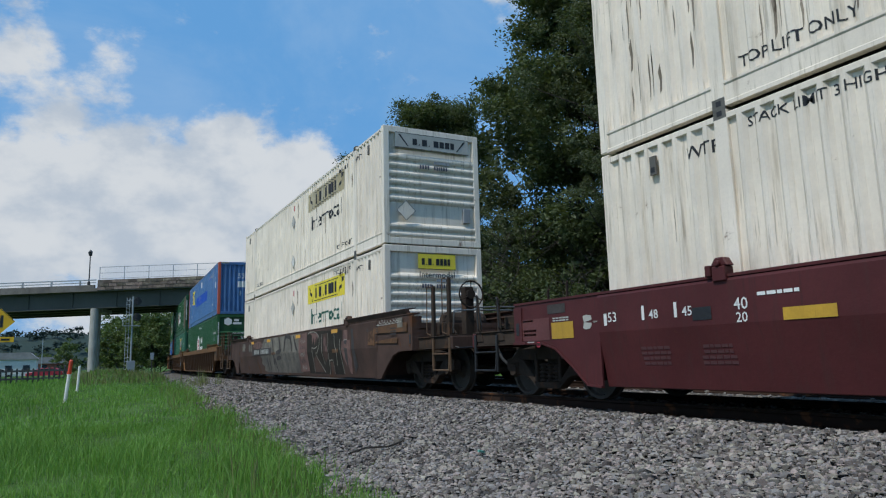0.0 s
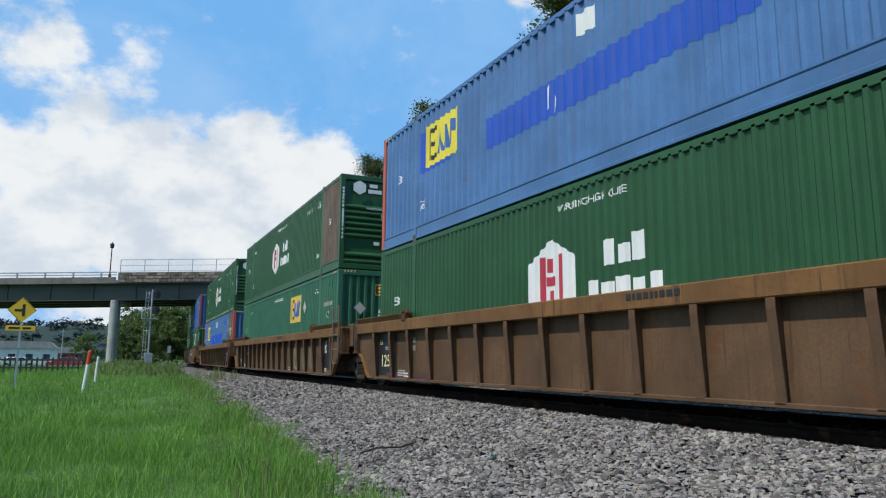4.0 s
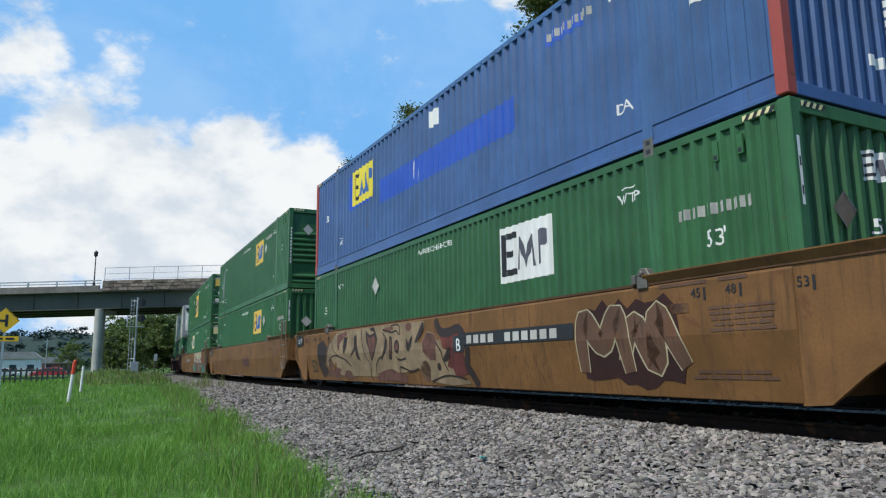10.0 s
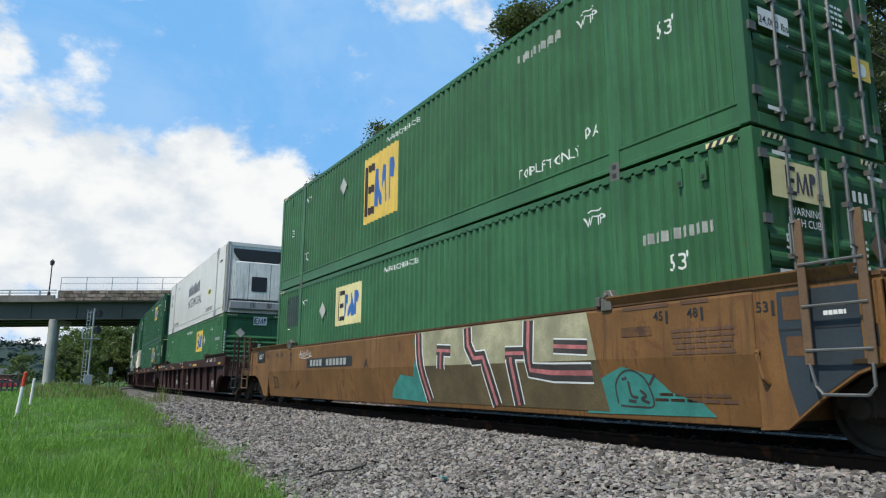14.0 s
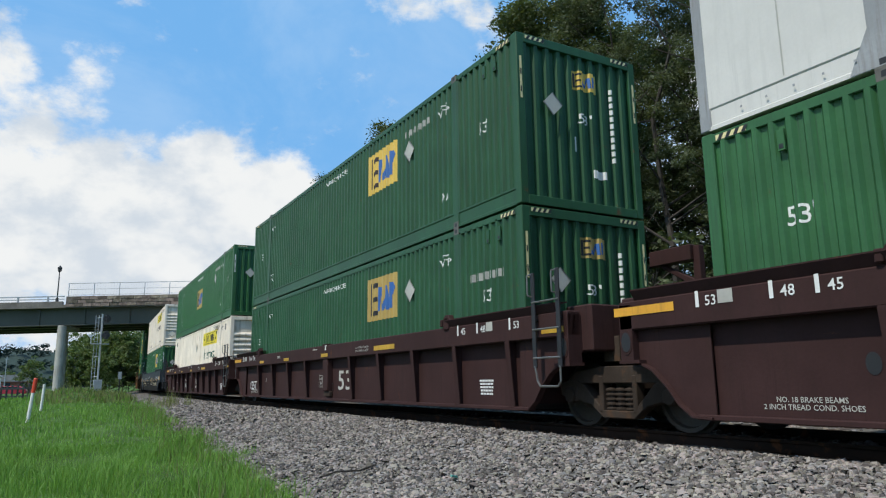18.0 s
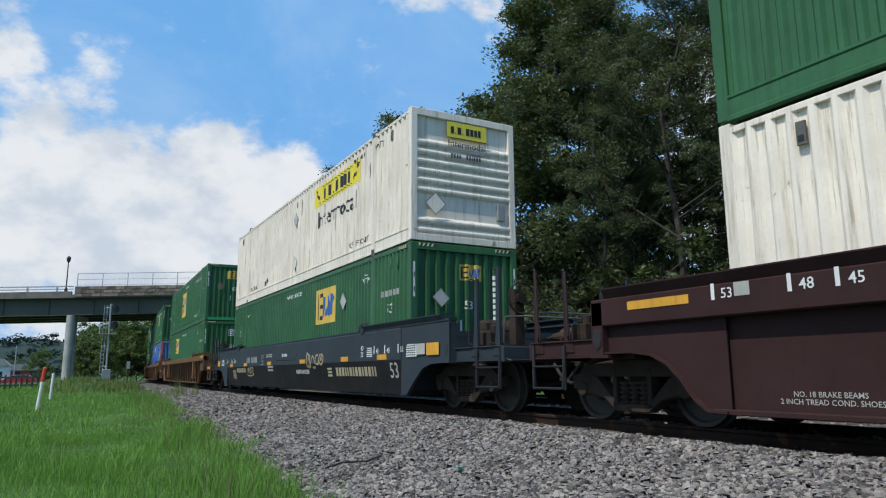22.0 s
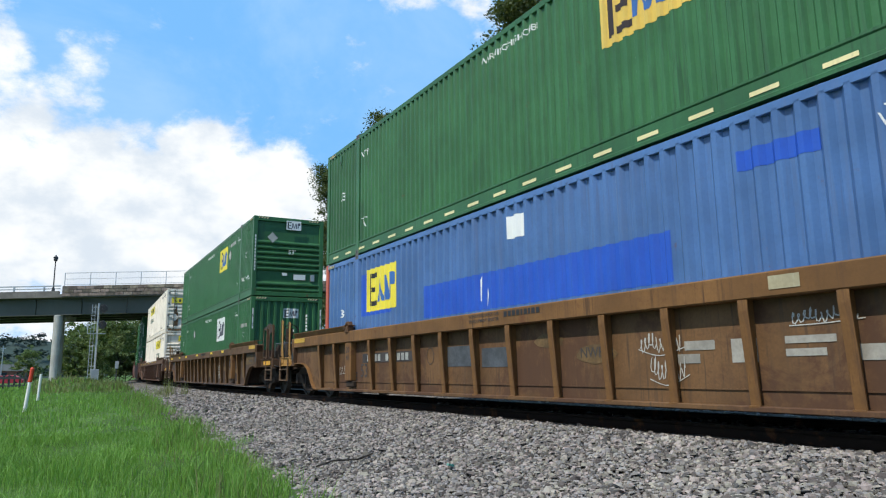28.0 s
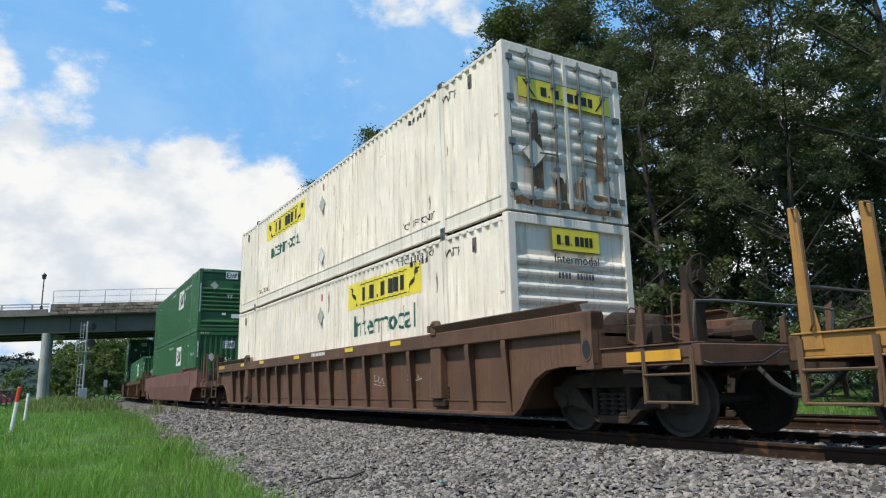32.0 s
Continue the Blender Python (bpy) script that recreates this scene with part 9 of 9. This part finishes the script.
def grow(name, height, spread, bare, seed, clumps, per, size, leaf, label, tight=1.0):
    """A tree: tapered trunk, limbs, and a crown of leaf clumps round the limbs' ends, with gaps."""
    r = random.Random(seed)
    root = thing(name, label, "tree", "trees behind the railway")
    limbs, ends = [], []
    x = y = 0.0
    last = Vector((0, 0, -0.5))
    segs = 7
    for k in range(1, segs + 1):
        z = height * 0.92 * k / segs
        nxt = Vector((x + r.uniform(-0.35, 0.35) * k * 0.4, y + r.uniform(-0.35, 0.35) * k * 0.4, z))
        w0, w1 = 0.0105 * height * (1 - (k - 1) / (segs + 0.6)) * 0.8, 0.0105 * height * (1 - k / (segs + 0.6)) * 0.8
        limbs.append((last, nxt, w0, w1))
        if z > bare * height * 0.7:
            for q in range(4):
                t = r.uniform(0, 6.283)
                reach = spread * r.uniform(0.45, 1.0) * (1.15 - 0.75 * max(0, z / height - 0.35))
                e = nxt + Vector((math.cos(t) * reach, math.sin(t) * reach, r.uniform(0.1, 0.55) * reach))
                limbs.append((last.lerp(nxt, r.random()), e, w1 * 0.55, 0.02))
                ends += [e, nxt.lerp(e, 0.6)]
                for w in range(2):
                    e2 = nxt.lerp(e, r.uniform(0.4, 0.8)) + Vector((r.uniform(-1, 1), r.uniform(-1, 1), r.uniform(0.2, 1.0))) * reach * 0.4
                    limbs.append((nxt.lerp(e, 0.4), e2, w1 * 0.25, 0.015))
                    ends.append(e2)
        last = nxt
    ends.append(last)
    part("trunk", (name, seed, "trunk"), branch_mesh(limbs), "bark", root)
    cs, rs = [], []
    for k in range(clumps):
        e = ends[k % len(ends)]
        cs.append((e.x + r.uniform(-0.9, 0.9), e.y + r.uniform(-0.9, 0.9), e.z + r.uniform(-0.6, 0.8)))
        q = r.uniform(0.5, 1.25) * spread / 5.0 * tight
        rs.append((q, q, q))
    v, f = leaf_cloud(cs, rs, per, size, seed)
    scatter_mesh("crown", v, f, leaf, "", "", root)
    return root


LEAFY = [grow("tree", 25.0, 5.6, 0.26, 11, 360, 190, 0.080, "leaf3", "tall dark green broadleaf tree in the wood", tight=1.25),
         grow("tree", 23.0, 5.0, 0.40, 12, 190, 200, 0.070, "leaf", "tall thin-crowned tree with sky between its limbs", tight=0.62),
         grow("tree", 26.0, 5.8, 0.20, 13, 280, 190, 0.080, "leaf3", "tall dark green broadleaf tree in the wood", tight=1.25),
         grow("tree", 21.0, 6.0, 0.10, 14, 780, 150, 0.105, "leaf3", "tall full-crowned green tree at the wood's edge", tight=0.9)]
LEAFY.append(grow("tree", 24.0, 6.2, 0.0, 15, 220, 48, 0.22, "leaf", "dark full tree deep in the wood"))
first = [False] * 5


def plant(k, x, y, s, turn):
    """Set a tree of kind k at a place, with its own size and turn."""
    m = pose(x, y, ground_z(x, y) - 0.1, 0, 0, turn) @ Matrix.Diagonal((s, s, s, 1))
    if not first[k]:
        first[k] = True
        LEAFY[k].matrix_basis = m
    else:
        copy_thing(LEAFY[k], m) if LEAFY[k].scale[0] == 1 else copy_thing(LEAFY[k], m @ Matrix.Diagonal((1 / LEAFY[k].scale[0],) * 3 + (1,)))


rt = random.Random(5)
SPOTS = [(3, 29.5, 34.0, 1.20), (3, 27.7, 52.5, 1.06), (3, 24.9, 61.0, 0.92), (1, 28.0, 28.0, 1.15), (1, 26.0, 22.5, 1.12), (1, 28.5, 17.5, 1.15), (1, 25.5, 11.5, 1.1), (1, 28.0, 3.0, 1.1), (2, 26.0, -6.0, 1.0),
         (1, 36.5, 30.0, 1.0), (0, 37.0, 39.0, 1.0), (1, 24.5, 15.0, 0.82), (1, 25.0, 27.0, 0.8), (4, 36.0, 12.0, 0.45), (4, 38, 20, 0.5), (4, 40, 28, 0.5), (4, 33, 3, 0.5), (4, 34.5, -6, 1.0), (4, 35, 16.5, 0.66), (4, 41, 20, 0.95), (4, 38, 8, 0.8), (4, 34, 24, 0.66), (4, 31.5, -15, 1.0), (4, 33, 8, 0.55), (4, 37, 34, 0.95), (4, 30, -2, 0.8), (4, 31, 43, 0.92), (4, 27, 41, 0.5), (4, 25.5, 46.5, 0.42), (4, 30, 15.5, 0.48), (4, 30.5, 18.8, 0.5), (4, 29.5, 22, 0.46), (4, 30, 25.5, 0.5), (4, 31, 12.2, 0.5), (4, 31, 29, 0.5), (4, 24.5, 35.5, 0.4), (4, 27.8, 52.0, 0.9), (4, 29.5, 35.8, 1.0), (4, 46, 26, 0.5), (4, 47, 36, 0.55), (4, 46, 46, 0.7), (4, 45, 56, 0.8), (4, 48, 16, 0.42), (1, 31.5, 25.0, 1.05), (1, 30.0, 20.0, 1.0)]
for k, x, y, s in SPOTS:
    plant(k, x, y, s, rt.uniform(0, 360))

SHRUB = grow("bush", 4.6, 2.3, 0.0, 31, 48, 80, 0.09, "leaf3", "dense green bush at the foot of the wood")
SHRUB["category"], SHRUB["group"] = "bush", "bushes behind the railway"
SHRUB.matrix_basis = pose(20.5, 20, ground_z(20.5, 20) - 0.1)
for k in range(34):
    x, y = 19.2 + 3.0 * rt.random() + 3.2 * (k % 3), -4 + 1.75 * k + rt.uniform(-0.8, 0.8)
    s = rt.uniform(0.6, 1.05) * (1.0 + 0.25 * (k % 3)) * (1.35 if y > 26 else 0.8)
    copy_thing(SHRUB, pose(x, y, ground_z(x, y) - 0.15, 0, 0, rt.uniform(0, 360)) @ Matrix.Diagonal((s, s, s, 1)))
ROUND = grow("tree", 7.6, 3.4, 0.0, 41, 100, 64, 0.17, "leaf2", "rounded dense green tree beyond the road bridge")
ROUND["group"] = "trees beyond the bridge"
ROUND.matrix_basis = pose(9.6, 99, ground_z(9.6, 99) - 0.2)
for x, y, s in ((8.2, 101, 1.85), (11.0, 106, 2.0), (6.4, 108, 1.8), (14.5, 112, 2.2), (9.0, 118, 2.2), (6.3, 94, 1.0), (4.6, 104, 1.5), (-1.0, 140, 1.3), (-8.0, 240, 1.3), (-20, 235, 1.4), (-34, 240, 1.3)):
    copy_thing(ROUND, pose(x, y, ground_z(x, y) - 0.2, 0, 0, rt.uniform(0, 360)) @ Matrix.Diagonal((s * 0.58, s * 0.58, s * 0.58, 1)))

# ---------------------------------------------------------------- grass and weeds


def blades(n, xr, yr, h0, h1, w, seed, want, power=1.0, bend=0.35):
    r = np.random.default_rng(seed)
    x = xr[0] + (xr[1] - xr[0]) * r.random(n)
    y = yr[0] + (yr[1] - yr[0]) * r.random(n) ** power
    ok = np.array([want(a, b) for a, b in zip(x, y)])
    x, y = x[ok], y[ok]
    n = len(x)
    z = np.array([ground_z(a, b) for a, b in zip(x, y)]) - 0.02
    t = r.random(n) * 6.283
    h = h0 + (h1 - h0) * r.random(n) ** 1.5
    h *= np.array([0.75 + 1.1 * noise.noise((a * 0.9, b * 0.9, 7.0)) + 0.6 * noise.noise((a * 0.25, b * 0.25, 1.0)) for a, b in zip(x, y)]).clip(0.35, 1.8)
    ww = w * (0.6 + 0.8 * r.random(n))
    le = bend * h * r.random(n)
    t2 = r.random(n) * 6.283
    dx, dy = np.cos(t) * ww, np.sin(t) * ww
    lx, ly = np.cos(t2) * le, np.sin(t2) * le
    v = np.stack([np.stack([x - dx, y - dy, z], 1), np.stack([x + dx, y + dy, z], 1), np.stack([x + dx * .6 + lx * .35, y + dy * .6 + ly * .35, z + h * .6], 1), np.stack([x - dx * .6 + lx * .35, y - dy * .6 + ly * .35, z + h * .6], 1),
                  np.stack([x + lx, y + ly, z + h * 0.97], 1)], 1)
    b = (np.arange(n) * 5)[:, None]
    f = np.concatenate([b + np.array([[0, 1, 2]]), b + np.array([[0, 2, 3]]), b + np.array([[3, 2, 4]])])
    return v.reshape(-1, 3), f


def is_grass(x, y):
    d = rail_at(y)[0] - x
    return d > toe(y) - 0.25 + 0.7 * noise.noise((x * 0.8, y * 0.8, 2.0)) + 0.3 * noise.noise((x * 2.8, y * 2.8, 5.0)) and x > -0.35 * max(y, 0) - 9


def is_edge(x, y):
    d = rail_at(y)[0] - x - toe(y)
    return -0.3 < d < 0.9 and noise.noise((x * 0.7, y * 0.4, 9.0)) > -0.25


def is_tuft(x, y):
    d = rail_at(y)[0] - x - toe(y)
    return -0.45 < d < 0.8 and noise.noise((x * 1.4, y * 1.0, 3.0)) + 0.5 * noise.noise((x * 3.5, y * 3.0, 8.0)) > 0.05 + 0.5 * max(0.0, -d)


scatter_mesh("grass", *joined(blades(14000, (-9, 3.6), (-9, 3.3), 0.09, 0.32, 0.008, 9, is_grass, 1.0, 0.8), blades(90000, (-6.5, 4.0), (3.2, 15), 0.09, 0.32, 0.0042, 1, is_grass, 1.2, 0.8), blades(45000, (-13, 5.0), (14, 42), 0.10, 0.32, 0.010, 2, is_grass, 1.3, 0.7),
                              blades(16000, (-20, 6.5), (40, 72), 0.10, 0.35, 0.035, 3, is_grass),
                              blades(30000, (-1.5, 5.2), (3.5, 30), 0.14, 0.52, 0.005, 12, is_tuft, 1.2, 0.9)), "grass", "mown green grass beside the railway", "grass")
scatter_mesh("weeds", *joined(blades(11000, (-1, 5.0), (4, 30), 0.14, 0.50, 0.006, 4, is_edge, 1.2), blades(6500, (-0.5, 6.5), (38, 62), 0.15, 0.55, 0.028, 5, lambda x, y: is_grass(x, y) and x > 0.0),
                              blades(500, (4.6, 5.6), (30, 36), 0.3, 0.95, 0.012, 6, lambda x, y: noise.noise((x * 1.5, y * 1.5, 4.0)) > 0.0)), "weed", "tall dry weeds along the ballast's edge", "weeds")
scatter_mesh("far_grass", *blades(9000, (12.8, 21), (-8, 42), 0.15, 0.5, 0.03, 8, lambda x, y: x > rail_at(y)[0] + 6.4), "grass", "green grass between the tracks and the wood", "grass")
twig = thing("twig", "dark dead twig lying on the ballast", "twig")
part("stem", "twig_stem", lambda: G().path([(-0.5, 0, 0.02), (-0.2, 0.05, 0.05), (0.15, 0.02, 0.03), (0.5, 0.10, 0.06)], 0.012, 5).path([(0.0, 0.03, 0.04), (0.2, 0.2, 0.05)], 0.008, 4), "bark", twig, at=pose(*beside(8.0, -4.18, bed_z(-4.18, 8.0) + 0.04), 0, 0, 20))
scrap = thing("plastic_scrap", "small crumpled blue-green plastic scrap on the stones", "litter")
part("sheet", "scrap_sheet", lambda: G().prism([(-0.05, 0), (0.04, -0.02), (0.07, 0.03), (0.0, 0.05)], "z", 0.0, 0.02), "cloth", scrap, at=pose(*beside(6.55, -3.62, bed_z(-3.62, 6.55) + 0.05), 8, 10, 30))

# ---------------------------------------------------------------- far side of the road: buildings, cars, hills


def house(x, y, w, d, h, wall, label):
    b = thing("building", label, "building")
    z = ground_z(x, y)
    part("wall", ("bw", x), lambda: G().box(-w / 2, w / 2, -d / 2, d / 2, -0.5, h), wall, b, at=pose(x, y, z))
    part("roof", ("br", x), lambda: G().prism([(-w / 2 - 0.4, h), (w / 2 + 0.4, h), (w / 2 - 1.2, h + 1.4), (-w / 2 + 1.2, h + 1.4)], "y", -d / 2 - 0.3, d / 2 + 0.3), "roof", b, at=pose(x, y, z))
    for k in range(max(2, int(w // 3))):
        part("window", ("bwin", x, k), lambda k=k: G().box(-w / 2 + 0.8 + 3 * k, -w / 2 + 2.0 + 3 * k, -d / 2 - 0.05, -d / 2, 0.9, 2.1), "pane", b, at=pose(x, y, z))


house(-14, 165, 15, 9, 3.2, "wallwhite", "low white building beyond the bridge")
house(-30, 175, 16, 9, 3.0, "wallwhite", "low white building far beyond the grass")
house(-5.5, 180, 9, 8, 2.4, "wallbrick", "low red building behind the marker posts")


def car(x, y, turn, mat, label):
    c = thing("parked_car", label, "car", "cars parked beyond the fence")
    at = pose(x, y, ground_z(x, y), 0, 0, turn)
    body = part("body", ("cbody", mat), lambda: G().prism([(-2.2, 0.35), (2.2, 0.35), (2.25, 0.75), (1.4, 0.95), (0.7, 1.42), (-1.3, 1.45), (-2.1, 0.98), (-2.25, 0.7)], "y", -0.88, 0.88), mat, c, at=at, bevel=0.06)
    part("window", "cwin", lambda: G().prism([(-1.75, 0.98), (1.15, 0.98), (0.62, 1.36), (-1.25, 1.38)], "y", -0.89, 0.89), "pane", c, at=at)
    for wx_ in (-1.4, 1.4):
        for wy_ in (-0.8, 0.8):
            part("wheel", "cwheel", lambda: G().lathe([(-0.1, 0), (-0.1, 0.3), (0.1, 0.3), (0.1, 0)], "y", 12), "rubber", c, at=at @ pose(wx_, wy_, 0.3))


car(-9.5, 118, 8, "postwhite", "white car parked beyond the fence")
car(-3.4, 112, 175, "redmark", "red car parked behind the bridge column")
car(-16.0, 125, 5, "grey", "grey car parked beyond the fence")
utility = thing("utility_pole", "thin wooden utility pole beyond the fence", "utility pole")
part("pole", "upole", lambda: G().tube((0, 0, -0.3), (0, 0, 6.8), 0.10, 8, r2=0.07).box(-0.35, 0.35, -0.05, 0.05, 6.3, 6.4), "galv", utility, at=pose(-5.2, 150, ground_z(-5.2, 150)))


hx = [-900 + 12 * i for i in range(140)]
hy = [420, 450, 480, 520, 560, 620]


def hillpt(i, j):
    x, y = hx[i], hy[j]
    rise = (0, 0.55, 0.85, 1.0, 0.9, 0.5)[j]
    h = 26 + 7 * noise.noise((x * 0.006, 1.0, 0.0)) + 5 * noise.noise((x * 0.03, y * 0.02, 0.0)) + 3.5 * noise.noise((x * 0.12, y * 0.1, 5.0))
    return (x, y, -3 + h * rise)


sheet("backdrop", hx, hy, hillpt, "hill", "low wooded hills on the far horizon", "hills")
# tree crowns on the ridge
rh = random.Random(77)
crowns = []
for j in range(5):
    for x in range(-330, 200, 5):
        rise, y = ((0.2, 432), (0.55, 450), (0.85, 480), (1.0, 518), (0.95, 540))[j]
        h = 26 + 7 * noise.noise((x * 0.006, 1.0, 0.0)) + 5 * noise.noise((x * 0.03, y * 0.02, 0.0)) + 3.5 * noise.noise((x * 0.12, y * 0.1, 5.0))
        crowns.append((x + rh.uniform(-3, 3), y + rh.uniform(-8, 8) - 4, -2.0 + h * rise + rh.uniform(-1.5, 1.5)))
hv, hf = leaf_cloud(crowns, [(q, q, q) for q in (rh.uniform(2.5, 5.0) for k in crowns)], 46, 1.1, 77)
scatter_mesh("far_woods", hv, hf, "hill", "hazy woods covering the far hills", "woods")

# ---------------------------------------------------------------- what moves


def train_pose(u, t):
    """A unit's pose when the train has run t seconds: its wells' front lies u along the train."""
    s = u - run(t)
    a, b = Vector(beside(s + 1.0, 0)), Vector(beside(s + 15.15, 0))
    d = (b - a).normalized()
    o = a - d * 1.0
    return pose(o.x, o.y, 0, 0, 0, math.degrees(math.atan2(-d.x, d.y)))


def motions():
    for ob, u, z in MOVING:
        walk(ob, [(t, train_pose(u, t) @ pose(0, 0, z)) for t in range(0, 33)])
    for ob, wy, way in SPIN:
        lo = max(0.0, (way - 42.0) / 9.76)
        hi = min(32.0, (way + 3.0) / 9.76)
        if hi <= lo:
            continue
        steps = max(2, int(math.ceil((hi - lo) / 0.0625)))
        ts = [lo + (hi - lo) * k / steps for k in range(steps + 1)]
        ts = sorted({round(t * FPS) / FPS for t in ts} | {0.0, 32.0})
        rows = []
        for t in ts:
            q = min(max(t, lo), hi)
            rows.append((t, pose(0, wy, 0.42, math.degrees((run(q) - run(lo)) / 0.42))))
        walk(ob, rows)


motions()
